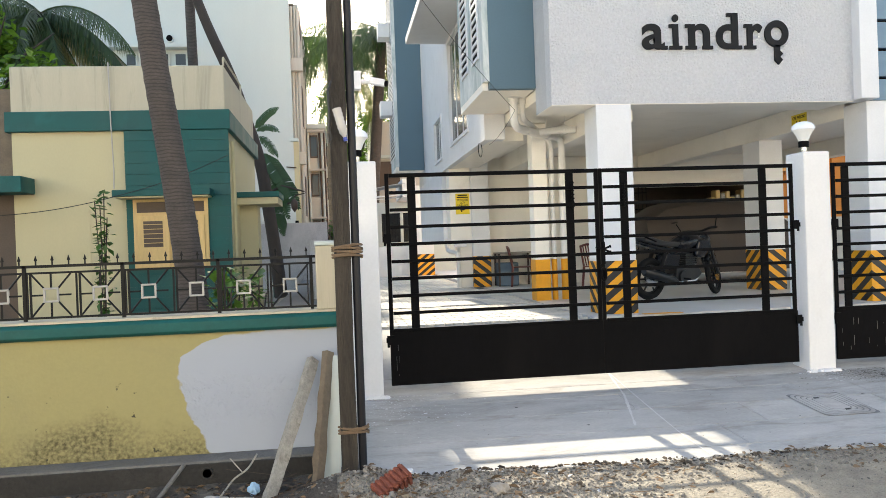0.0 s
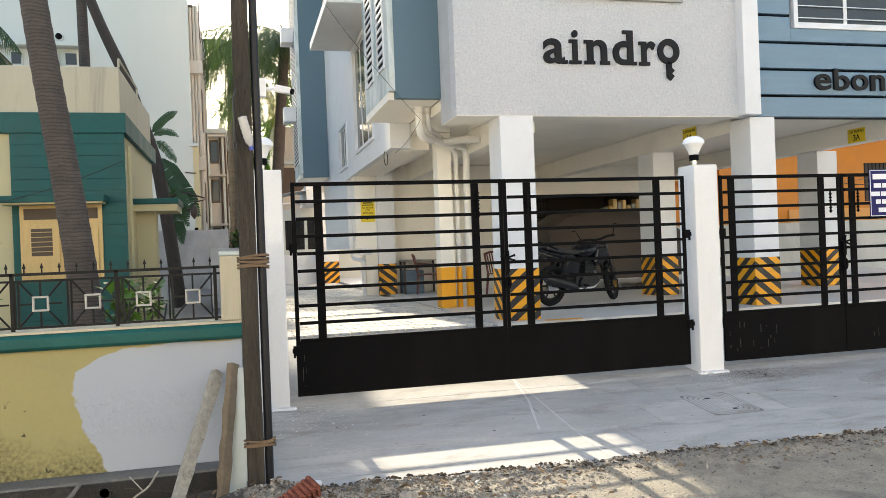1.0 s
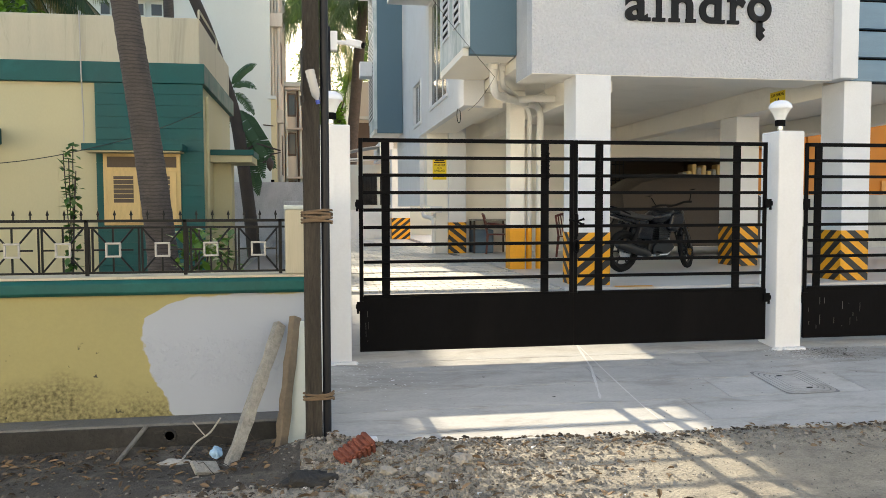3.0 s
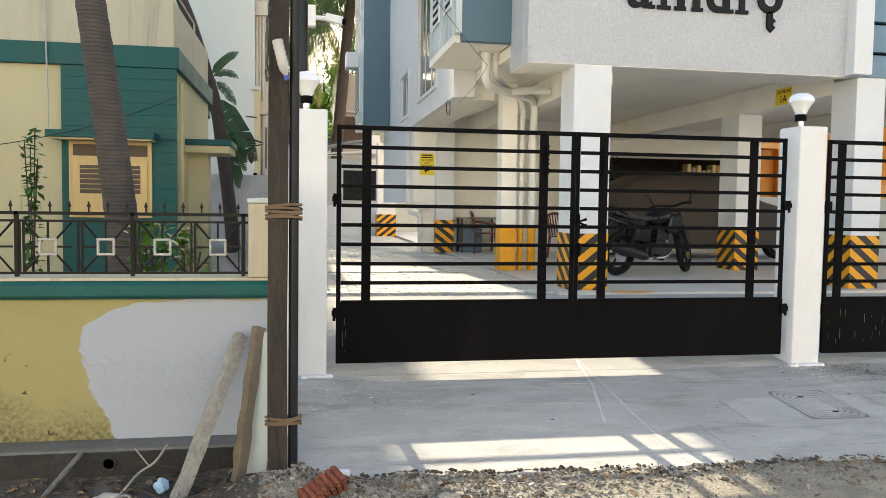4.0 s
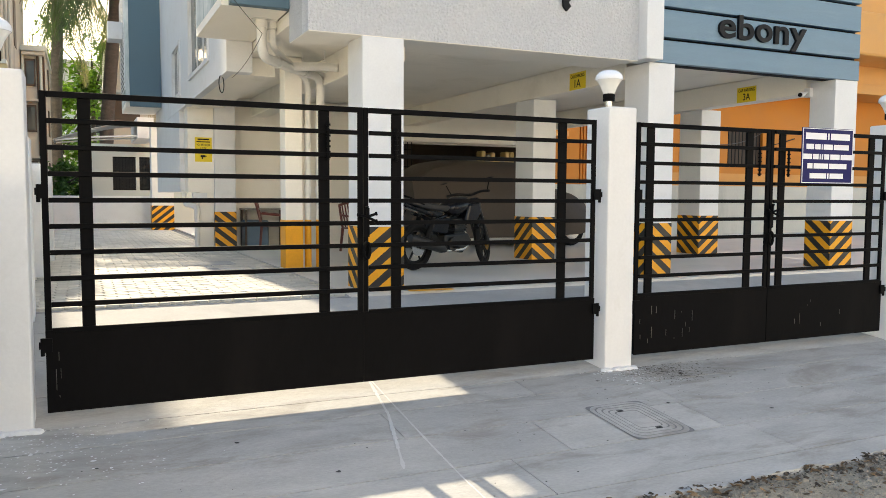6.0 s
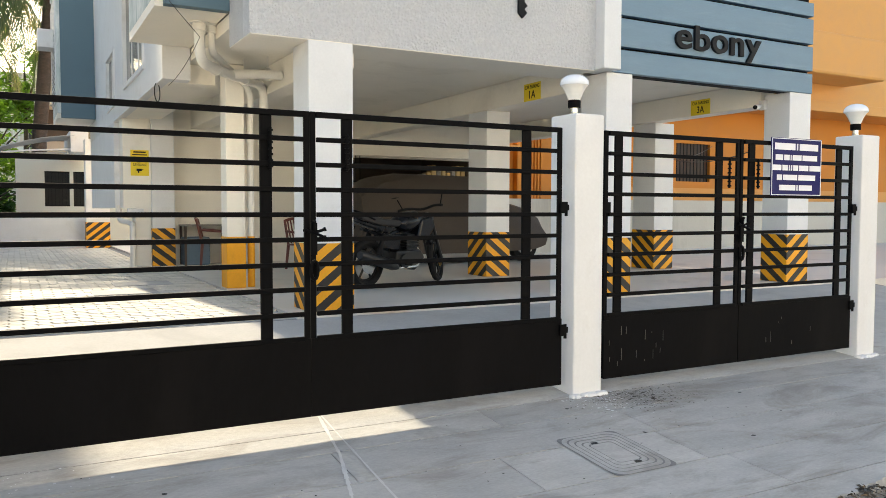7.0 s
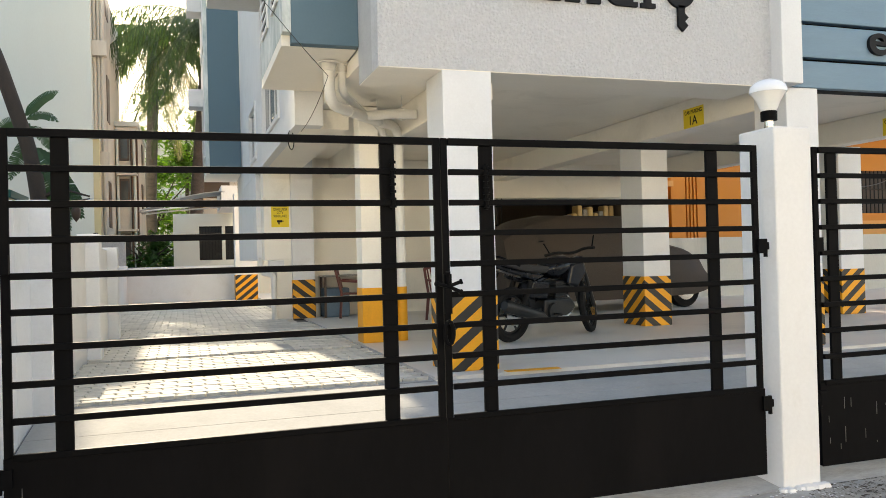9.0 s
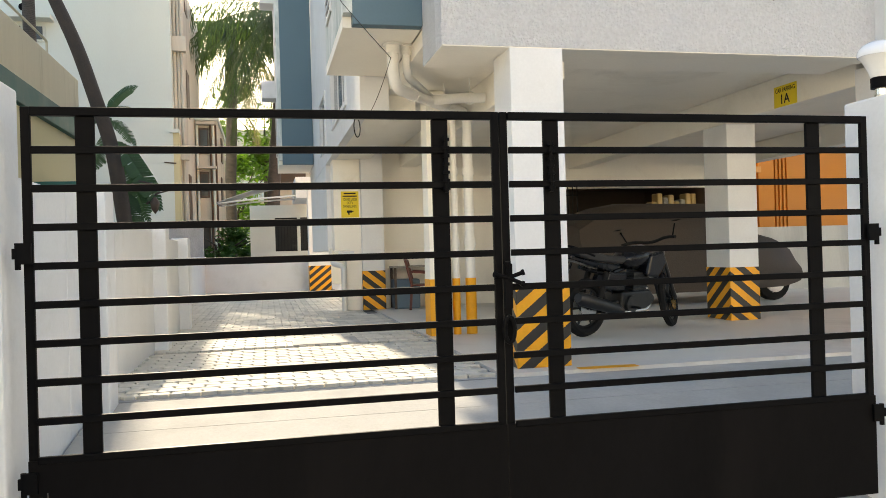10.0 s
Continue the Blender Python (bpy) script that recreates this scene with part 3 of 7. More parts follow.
make("wall_right_upper", B(12.75, 12.95, 10.85, 19, 3.36, 14), "cream", kind="structure")
make("roof", B(4.6, 12.95, 10.85, 24, 13.9, 14.1), "white", kind="structure")
make("wall_rear_upper", B(4.95, 12.75, 18.85, 19.05, 2.5, 13.9), "cream", kind="structure", label="rear wall of the upper floors")
side = Mesh().box(4.6, 4.94, 13.45, 14.95, 2.95, 13.9).box(4.6, 4.94, 14.95, 17.25, 2.95, 3.3).box(4.6, 4.94, 14.95, 17.25, 5.5, 13.9)
side.box(4.6, 4.94, 17.25, 18.6, 2.95, 13.9).box(4.6, 4.94, 18.6, 19.95, 2.95, 3.2).box(4.6, 4.94, 18.6, 19.95, 4.25, 13.9).box(4.6, 4.94, 19.95, 24, 2.95, 13.9)
make("wall_side", side, "white", kind="structure", label="white side wall with windows along the drive")
make("wall_side_low", B(4.6, 4.95, 19.0, 23.9, 1.35, 2.948), "white", kind="structure", bevel=0.01, label="white lower box of the side wall")
make("wall_pilaster", B(4.66, 5.13, 18.2, 18.7, 1.35, 3.19).box(4.86, 5.128, 18.201, 18.7, 0.28, 1.35), "cream", kind="structure", bevel=0.006, label="cream wall pier that carries a warning sign")
make("wall_recess", B(5.52, 5.62, 18.3, 18.6, 0.28, 3.19).box(5.62, 8.6, 18.5, 18.7, 0.28, 3.19), "cream", kind="structure", label="cream rear wall of the parking storey")
# sloping haunch under the side wall
make("haunch", Mesh().prism([(4.72, 2.949), (5.3, 2.949), (5.3, 3.19), (4.95, 3.19)], "y", 13.7, 18.15), "cream", kind="structure", label="cream sloping haunch under the side wall")
# rear of parking: wall with a long dark opening
make("wall_rear_parking", B(8.6, 9.1, 19.5, 19.7, 0.28, 3.19).box(9.1, 12.9, 19.5, 19.7, 0.28, 1.5).box(9.1, 12.9, 19.5, 19.7, 2.5, 3.19),
     "cream", kind="structure", label="cream rear wall with a long opening")
grille = thing("window_grille", (9.1, 19.45, 1.5), "black iron grille over part of the rear opening", "grille")
for k in range(7):
    part("bar", B(9.12 + 0.1 * k, 9.135 + 0.1 * k, 19.45, 19.465, 1.502, 2.75), "iron", grille)
for z in (1.55, 1.95, 2.35, 2.72):
    part("cross_bar", B(9.11, 9.75, 19.466, 19.475, z, z + 0.025), "iron", grille)
# Added side walls and lid that keep sunlight out of the rear opening.
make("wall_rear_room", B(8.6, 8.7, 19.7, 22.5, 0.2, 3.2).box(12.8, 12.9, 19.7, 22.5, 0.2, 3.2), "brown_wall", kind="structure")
make("ceiling_rear", B(8.6, 12.9, 19.06, 22.8, 3.2, 3.35), "cream", kind="structure")
# The dimness behind the opening is put into this wall's dark colour.
make("wall_rear_beyond", B(8.6, 12.9, 22.5, 22.7, 0.2, 4), "brown_wall", kind="structure", label="wall behind the rear opening, its shade put in as dark brown")
# White wall; the stained render only darkens it to hold the shade there.
make("wall_boundary_right", B(12.45, 30, 18.65, 18.85, 0.28, 1.6), "tower_side", kind="structure", bevel=0.01, label="white boundary wall towards the orange house, its shade put in as duller render")
for lo, hi, z in ((6.37, 7.33, 1.45), (7.6, 9.6, 1.74), (9.6, 11.2, 1.76), (11.2, 13.4, 1.62), (13.4, 17.0, 1.55), (17.203, 21.0, 1.42), (21.0, 27.0, 1.3)):
    make("wall_left", B(2.192, 2.28, lo, hi, -0.2, z) if lo < 17 else B(1.6, 1.85, lo, hi, 0, z), "white", kind="structure", bevel=0.012, label="white plastered boundary wall stepping down along the drive")
for y, z in ((10.1, 1.8), (13.4, 1.68), (15.9, 1.58)):
    make("wall_pier", B(2.19, 2.42, y, y + 0.3, 0.1, z), "white", kind="structure", bevel=0.012, label="white pier of the boundary wall")
make("wall_left_turn", B(1.598, 2.28, 17.003, 17.2, 0, 1.45), "cement_wall", kind="structure", bevel=0.01, label="grey stained return of the boundary wall")
make("wall_back", B(1.6, 4.62, 26.6, 26.8, 0, 1.25), "white", kind="structure", bevel=0.01, label="white low wall at the end of the drive")

# ---- building: bays with louvres ----
def bay(x0, x1, y0, y1, z0, z1, louvre_rows, columns):
    b = thing("bay", (x0, y0, z0), "blue-grey projecting bay with louvred white side", "bay window", "bays")
    part("front", B(x0 + 0.081, x1, y0, y0 + 0.12, z0, z1), "bay_blue", b, bevel=0.006)
    part("underside", B(x0 + 0.002, x1, y0 + 0.121, y1, z0 - 0.002, z0 + 0.1), "cream", b, "cream painted underside")
    part("cheek", B(x0, x0 + 0.08, y0 - 0.003, y1, z0 + 0.101, z1), "mottled", b, "white weathered side with greenish streaks")
    for lo, hi in louvre_rows:
        for a0, a1 in columns:
            a0, a1 = y0 + a0, y0 + a1
            # The cheek is solid; a black plate paints the shade between the slats.
            part("louvre_recess", B(x0 - 0.006, x0 - 0.002, a0, a1, lo, hi), "black", b, "black plate standing for the shade between the louvres")
            n = round((hi - lo) / 0.115)
            for k in range(n + 1):
                z = lo + (hi - lo) * k / n
                part("louvre", B(x0 - 0.022, x0 - 0.007, a0, a1, z - 0.022, z + 0.022), "white", b)
            for y in (a0 - 0.03, a1):
                part("louvre_stile", B(x0 - 0.024, x0 - 0.001, y, y + 0.03, lo - 0.03, hi + 0.03), "white", b)
    return b


bay(4.22, 4.94, 11.37, 13.44, 3.36, 10, [(3.86, 5.9), (6.8, 9.4)], ((0.3, 0.75), (1.2, 1.75)))
bay(3.82, 4.59, 22.4, 24.4, 3.34, 12, [(3.75, 6.0), (6.25, 11.5)], ((0.12, 1.9),))

# windows of the side wall
def window(name, at, w, h, axis, label, panes=2, mat="white", grille=False, depth=0.08):
    """A window in an x- or y-facing wall; at is its lower corner on the outer face."""
    win = thing(name, at, label, "window", "", "structure")
    x, y, z = at
    def bx(a0, a1, d0, d1, z0, z1):
        return B(x + a0, x + a1, y + d0, y + d1, z + z0, z + z1) if axis == "x" else B(x + d0, x + d1, y + a0, y + a1, z + z0, z + z1)
    t = 0.07
    fr = bx(0, w, -0.03, depth, 0, t)
    for o in (bx(0, w, -0.03, depth, h - t, h), bx(0, t, -0.028, depth, t, h - t), bx(w - t, w, -0.028, depth, t, h - t)):
        fr.add(o.v, o.f)
    part("window_frame", fr, mat, win, bevel=0.005)
    pw = (w - 2 * t) / panes
    for k in range(panes):
        part("pane", bx(t + k * pw + 0.03, t + (k + 1) * pw - 0.03, 0.03, 0.036, t + 0.03, h - t - 0.03), "glass", win)
        sa = bx(t + k * pw, t + k * pw + 0.03, 0.02, 0.05, t, h - t)
        for o in (bx(t + (k + 1) * pw - 0.03, t + (k + 1) * pw, 0.02, 0.05, t, h - t), bx(t + k * pw + 0.03, t + (k + 1) * pw - 0.03, 0.02, 0.05, t, t + 0.03), bx(t + k * pw + 0.03, t + (k + 1) * pw - 0.03, 0.02, 0.05, h - t - 0.03, h - t)):
            sa.add(o.v, o.f)
        part("sash", sa, mat, win)
    if grille:
        for k in range(7):
            zz = t + (h - 2 * t) * (k + 0.5) / 7
            part("grille_bar", bx(t, w - t, -0.01, 0.0, zz - 0.006, zz + 0.006), "white", win)
    # No room is built; a dark sheet holds its shade.
    part("room_dark", bx(0, w, depth + 0.25, depth + 0.27, 0, h), "brown_wall", win, "dark sheet standing for the shade of the room behind the panes")
    return win


window("window_side", (4.6, 14.95, 3.3), 2.3, 2.2, "y", "tall white framed sliding window in the side wall", 3)
window("window_side_small", (4.6, 18.6, 3.2), 1.35, 1.05, "y", "small white framed window in the side wall", 2)
window("window_blue", (10.05, 10.6, 4.28), 1.85, 1.37, "x", "white framed window with horizontal grille bars", 2, grille=True)
window("window_front", (6.3, 10.64, 4.62), 1.9, 1.38, "x", "wide window in the rough-cast front", 3)
make("sill_front", B(6.25, 8.25, 10.55, 10.8, 4.57, 4.62), "concrete", kind="structure", bevel=0.006, label="grey sill under the front window")
sh = thing("sunshade", (4.2, 14.8, 5.6), "white concrete sunshade over the side window", "sunshade")
part("slab", Mesh().prism([(4.599, 5.56), (3.75, 5.56), (3.75, 5.71), (4.599, 5.83)], "y", 14.3, 17.6), "white", sh, bevel=0.008)
for y, z, w in ((23.0, 4.95, 1.4), (23.0, 7.15, 1.4)):
    make("ledge", B(3.48, 3.815, y, y + w * 0.4, z, z + 0.4), "white", label="white projecting ledge on the side of the bay", category="ledge")

# ---- drain pipes ----
def rounded(points, r=0.12, n=5):
    pts = [Vector(p) for p in points]
    out = [pts[0]]
    for a0, b0, c0 in zip(pts, pts[1:], pts[2:]):
        d1, d2 = (a0 - b0), (c0 - b0)
        k = min(r, d1.length / 2, d2.length / 2)
        p, q = b0 + d1.normalized() * k, b0 + d2.normalized() * k
        for i in range(n + 1):
            u = i / n
            out.append(p * (1 - u) ** 2 + b0 * 2 * u * (1 - u) + q * u * u)
    return out + [pts[-1]]


def drain(points, r, yellow, label):
    ob = thing("drain_pipe", points[-1], label, "pipe", "drain pipes")
    part("pipe", Mesh().tube(rounded(points, 0.2), r, 14), "pipe_paint", ob, smooth=True)
    x, y, z = points[-1]
    if yellow:
        part("painted_base", Mesh().tube([(x, y, FLOOR), (x, y, 0.97)], r + 0.006, 14), "yellow_paint", ob, "yellow painted foot", smooth=True)
    for zc in (1.35, 2.2):
        if yellow:
            part("collar", Mesh().tube([(x, y, zc), (x, y, zc + 0.09)], r + 0.012, 14), "pipe_paint", ob, smooth=True)
    return ob


drain([(4.76, 12.0, 3.36), (4.76, 12.0, 2.93), (5.25, 12.75, 2.95), (5.88, 13.45, 2.95), (5.88, 13.5, 2.4), (5.88, 13.5, FLOOR)], 0.06, True, "thick white drain pipe with a yellow foot")
drain([(4.90, 12.05, 3.36), (4.90, 12.05, 3.06), (5.3, 12.95, 3.05), (5.70, 13.45, 2.9), (5.70, 13.5, 2.5), (5.70, 13.5, FLOOR)], 0.042, True, "thin white drain pipe with a yellow foot")
drain([(5.89, 12.7, 2.98), (5.6, 12.72, 2.98), (5.3, 12.8, 2.96)], 0.055, False, "white pipe slung under the ceiling")
for px, py, pz in ((5.02, 12.4, 2.94), (5.5, 13.0, 2.95), (5.72, 12.71, 2.98)):
    hg = thing("pipe_hanger", (px, py, pz), "thin steel hanger holding a drain pipe to the ceiling", "pipe hanger", "pipe hangers")
    part("strap", Mesh().tube([(px + 0.072 * math.cos(w), py, pz + 0.072 * math.sin(w)) for w in [i * math.pi / 8 for i in range(17)]], 0.006, 6), "pipe_paint", hg)
    part("rod", Mesh().tube([(px, py, pz + 0.07), (px, py, 3.2)], 0.006, 6), "pipe_paint", hg)
for px, py, r_ in ((4.76, 12.0, 0.06), (4.90, 12.05, 0.042)):
    make("pipe_collar", Mesh().lathe([(r_ + 0.05, 0.0), (r_ + 0.045, -0.012), (r_ + 0.014, -0.014), (r_ + 0.012, -0.09), (r_ + 0.002, -0.095)], px, py, 3.356, 20), "pipe_paint", at=(px, py, 3.3), smooth=True, label="white collar where a pipe leaves the bay", category="pipe collar", group="pipe collars")
wp = thing("waste_pipe", (4.78, 18.1, FLOOR), "white waste pipe with an elbow beside the pier", "pipe", "drain pipes")
part("pipe", Mesh().tube(rounded([(4.66, 18.85, 1.4), (4.66, 18.85, 1.12), (4.80, 18.4, 1.08), (4.80, 18.12, 1.05), (4.80, 18.12, FLOOR)], 0.12), 0.05, 12), "pipe_paint", wp, smooth=True)
part("box", B(4.72, 4.98, 18.05, 18.19, 1.2, 1.34), "white", wp, bevel=0.006)

settle(grid, (0, -0.19, 0))

# ---- posts with bulbs ----
def gate_post(x0, x1, y0, y1, z1, bulb):
    p = thing("gate_post", (x0, y0, -0.05), "white painted square gate post with smeared cement foot", "gate post", "gate posts")
    part("shaft", B(x0, x1, y0, y1, -0.12, z1), "white", p, bevel=0.012)
    ft = Mesh()
    for k in range(26):
        w = random.random()
        fx = x0 - 0.03 + (x1 - x0 + 0.06) * w
        r = 0.012 + 0.028 * random.random()
        ft.lathe([(r, 0), (r * 0.8, r * 0.5), (r * 0.2, r * 0.7)], fx, y0 - 0.03 * random.random(), apron_z(y0) - 0.005, 6)
    make("spilled_cement", ft, "white", p, "spilled white cement lumps", smooth=True, kind="stuff")
    if bulb:
        cx, cy = (x0 + x1) / 2 - 0.03, (y0 + y1) / 2
        b = thing("bulb_lamp", (cx, cy, z1), "large unlit white bulb lamp in a black holder on the post", "lamp", "post lamps")
        part("socket", Mesh().lathe([(0.028, 0), (0.03, 0.02), (0.026, 0.022), (0.026, 0.06)], cx, cy, z1, 16), "chrome", b, smooth=True)
        part("collar", Mesh().lathe([(0.045, 0.055), (0.046, 0.105), (0.04, 0.11)], cx, cy, z1, 20), "black", b, smooth=True)
        part("globe", Mesh().lathe([(0.04, 0.108), (0.05, 0.128), (0.062, 0.16), (0.082, 0.195), (0.098, 0.215)], cx, cy, z1, 28), "bulb_body", b, "white plastic bulb body", smooth=True)
        part("dome", Mesh().lathe([(0.101, 0.213), (0.104, 0.226), (0.099, 0.248), (0.083, 0.268), (0.055, 0.284), (0.02, 0.291)], cx, cy, z1, 28), "bulb_dome", b, "milky white dome", smooth=True)


gate_post(2.28, 2.53, 7.33, 7.59, 2.0, True)
gate_post(6.40, 6.655, 7.33, 7.62, 2.0, True)
gate_post(9.6, 9.85, 7.33, 7.6, 2.0, True)

# ---- gates ----
def gate_leaf(x0, x1, stiles, hinge_x, label):
    g = thing("gate_leaf", (x0, 7.36, 0.08), label, "gate", "gate leaves")
    part("panel", B(x0, x1, 7.352, 7.358, 0.092, 0.56), "gate_panel", g, "black sheet panel with scuffs")
    part("bottom_rail", B(x0 + 0.036, x1 - 0.036, 7.361, 7.38, 0.097, 0.135), "black", g)
    for s in (x0, x1 - 0.034):
        part("stile", B(s, s + 0.034, 7.345 + 0.015, 7.38, 0.094, 1.895), "black", g, bevel=0.003)
    part("top_rail", B(x0 + 0.035, x1 - 0.035, 7.346, 7.378, 1.86, 1.893), "black", g, bevel=0.003)
    for k in range(9):
        z = 0.56 + 0.1463 * k
        part("rail", B(x0 + 0.035, x1 - 0.035, 7.345, 7.365, z - 0.014, z + 0.014), "black", g, bevel=0.003)
    for s in stiles:
        part("upright", B(s, s + 0.07, 7.362, 7.381, 0.52, 1.86), "black", g, bevel=0.003)
    for z in (0.42, 1.28):
        side_ = 1 if hinge_x > x0 + 0.2 else -1
        h = Mesh().tube([(hinge_x, 7.345, z), (hinge_x, 7.345, z + 0.10)], 0.011, 10)
        h.box(min(hinge_x, hinge_x - side_ * 0.05), max(hinge_x, hinge_x - side_ * 0.05), 7.333, 7.346, z + 0.02, z + 0.10)
        h.box(min(hinge_x, hinge_x + side_ * 0.018), max(hinge_x, hinge_x + side_ * 0.018), 7.335, 7.349, z + 0.04, z + 0.08)
        part("hinge", h, "black", g, smooth=True)
    return g


GL = "black welded steel gate leaf with horizontal bars, closed"
g1 = gate_leaf(2.60, 4.474, (2.79, 4.18), 2.585, GL)
g2 = gate_leaf(4.478, 6.31, (4.675, 5.98), 6.335, GL)
g3 = gate_leaf(6.69, 8.080, (6.79, 7.82), 6.675, "narrow black steel gate leaf with horizontal bars, closed")
g4 = gate_leaf(8.088, 9.52, (8.19, 9.30), 9.54, "narrow black steel gate leaf carrying a blue name board")


def scuffs(g, x0, x1, n, seed):
    """Short upright scrapes down to grey primer on a sheet panel."""
    rnd = random.Random(seed)
    m = Mesh()
    for _ in range(n):
        x, z, h = rnd.uniform(x0, x1), rnd.uniform(0.16, 0.42), rnd.uniform(0.01, 0.09)
        w = rnd.uniform(0.0006, 0.0016)
        m.box(x - w, x + w, 7.3502, 7.3518, z, z + h)
    make("scuffs", m, "kerb", g, "pale scrapes in the black paint", kind="stuff")


scuffs(g1, 2.64, 2.68, 5, 3)
scuffs(g3, 6.74, 7.3, 14, 5)
scuffs(g4, 8.4, 9.3, 6, 8)


def bolt(x, z0, z1, g):
    m = Mesh().tube([(x, 7.34, z0), (x, 7.34, z1)], 0.009, 8)
    for k in range(7):
        z = z0 + (z1 - z0) * (k + 0.5) / 7
        m.tube([(x, 7.34, z - 0.006), (x, 7.34, z + 0.006)], 0.016, 8)
    part("bolt", m, "black", g, "ribbed black drop bolt", smooth=True)


bolt(4.235, 1.55, 1.79, g1)
bolt(4.70, 1.55, 1.77, g2)
bolt(7.94, 1.5, 1.74, g3)
bolt(8.27, 1.5, 1.74, g4)


def latch(x, z, g):
    m = Mesh().box(x - 0.018, x + 0.018, 7.328, 7.345, z - 0.13, z + 0.06)
    for w in (20, 95, 165, -25):
        d = Vector((math.cos(radians(w)), -0.25, math.sin(radians(w))))
        c = Vector((x, 7.33, z))
        m.tube([c, c + d * 0.07], 0.009, 8)
        m.tube([c + d * 0.058, c + d * 0.07], 0.013, 8)
    part("latch", m, "black", g, "black turning latch with knobs", smooth=True)
    ring = [(x + 0.022 * math.cos(w), 7.332, z - 0.22 + 0.055 * math.sin(w)) for w in [i * math.pi / 6 for i in range(13)]]
    part("hasp", Mesh().tube(ring, 0.011, 8), "black", g, "black hasp ring", smooth=True)


latch(4.49, 1.185, g2)
latch(8.085, 1.2, g4)

# name board: plain light bars instead of an address
grid = standing()
board = thing("name_board", (8.33, 7.33, 1.42), "dark blue rectangular board with white border wired to the gate", "sign")
part("plate", B(8.33, 8.96, 7.326, 7.334, 1.42, 1.9), "sign_blue", board, bevel=0.002)
for bx_ in (B(8.335, 8.955, 7.322, 7.3255, 1.425, 1.431), B(8.335, 8.955, 7.322, 7.3255, 1.889, 1.895), B(8.335, 8.341, 7.322, 7.3255, 1.431, 1.889), B(8.949, 8.955, 7.322, 7.3255, 1.431, 1.889)):
    part("border", bx_, "sign_white", board)
for z, h, words in ((1.80, 0.055, (8.37, 8.62, 8.64, 8.655, 8.675, 8.91)), (1.715, 0.045, (8.38, 8.47, 8.485, 8.55, 8.565, 8.575, 8.59, 8.70, 8.715, 8.90)),
                    (1.63, 0.045, (8.345, 8.45, 8.465, 8.53, 8.545, 8.555, 8.57, 8.585, 8.60, 8.66, 8.675, 8.79, 8.805, 8.945)),
                    (1.55, 0.045, (8.40, 8.46, 8.475, 8.65, 8.665, 8.88)), (1.465, 0.045, (8.43, 8.63, 8.645, 8.66, 8.675, 8.84))):
    for a0, a1 in zip(words[::2], words[1::2]):
        part("text_bar", B(a0, a1, 7.3225, 7.3255, z, z + h), "sign_white", board)
settle(grid, (0.075, 0, 0.025))


grid = standing()


# ---- lettering ----
def glyph(ch, x0, x1, z0, z1, y, depth, bold):
    """One letter of the built-in font, fitted into a box on a wall that faces -y."""
    cu = bpy.data.curves.new("letter", "FONT")
    cu.body, cu.extrude, cu.offset = ch, 0.1, bold
    tmp = bpy.data.objects.new("letter", cu)
    scene.collection.objects.link(tmp)
    dg = bpy.context.evaluated_depsgraph_get()
    me = bpy.data.meshes.new_from_object(tmp.evaluated_get(dg))
    bpy.data.objects.remove(tmp)
    co = np.array([v.co[:] for v in me.vertices])
    lo, hi = co.min(0), co.max(0)
    m = Mesh()
    for p in co:
        u, v, w = (p - lo) / np.maximum(hi - lo, 1e-6)
        m.v.append((x0 + (x1 - x0) * u, y - depth * w, z0 + (z1 - z0) * v))
    m.f = [tuple(pl.vertices) for pl in me.polygons]
    m.mi = [0] * len(m.f)
    bpy.data.meshes.remove(me)
    return m


sign = thing("wall_lettering", (6.16, 10.6, 3.69), "black raised letters fixed on the white front wall", "sign")
D0 = 10.609
def serif(m, *boxes):
    for b0 in boxes:
        m.box(b0[0], b0[1], D0 - 0.032, D0, b0[2], b0[3])
    return m
part("letter_a", serif(glyph("a", 6.16, 6.46, 3.69, 4.02, D0, 0.035, 0.018), (6.42, 6.50, 3.69, 3.735)), "letter", sign)
part("letter_i", serif(glyph("i", 6.575, 6.655, 3.69, 4.14, D0, 0.035, 0.018), (6.53, 6.70, 3.69, 3.735), (6.53, 6.6, 3.97, 4.015)), "letter", sign)
part("letter_n", serif(glyph("n", 6.79, 7.08, 3.69, 4.02, D0, 0.035, 0.018), (6.75, 6.9, 3.69, 3.735), (6.98, 7.12, 3.69, 3.735), (6.75, 6.82, 3.97, 4.015)), "letter", sign)
part("letter_d", serif(glyph("d", 7.17, 7.47, 3.69, 4.16, D0, 0.035, 0.018), (7.43, 7.52, 3.69, 3.735), (7.32, 7.42, 4.115, 4.16)), "letter", sign)
part("letter_r", serif(glyph("r", 7.6, 7.81, 3.69, 4.02, D0, 0.035, 0.018), (7.56, 7.72, 3.69, 3.735), (7.56, 7.64, 3.97, 4.015)), "letter", sign)
ring = Mesh()
n = 36
vs, fs = [], []
for k in range(n):
    w = 2 * math.pi * k / n
    for rx_, rz_, yy in ((0.165, 0.175, D0), (0.165, 0.175, D0 - 0.035), (0.085, 0.09, D0 - 0.035), (0.085, 0.09, D0)):
        vs.append((8.01 + rx_ * math.cos(w), yy, 3.89 + rz_ * math.sin(w)))
for k in range(n):
    k2 = (k + 1) % n
    for q in range(4):
        q2 = (q + 1) % 4
        fs.append((k * 4 + q, k * 4 + q2, k2 * 4 + q2, k2 * 4 + q))
ring.add(vs, fs)
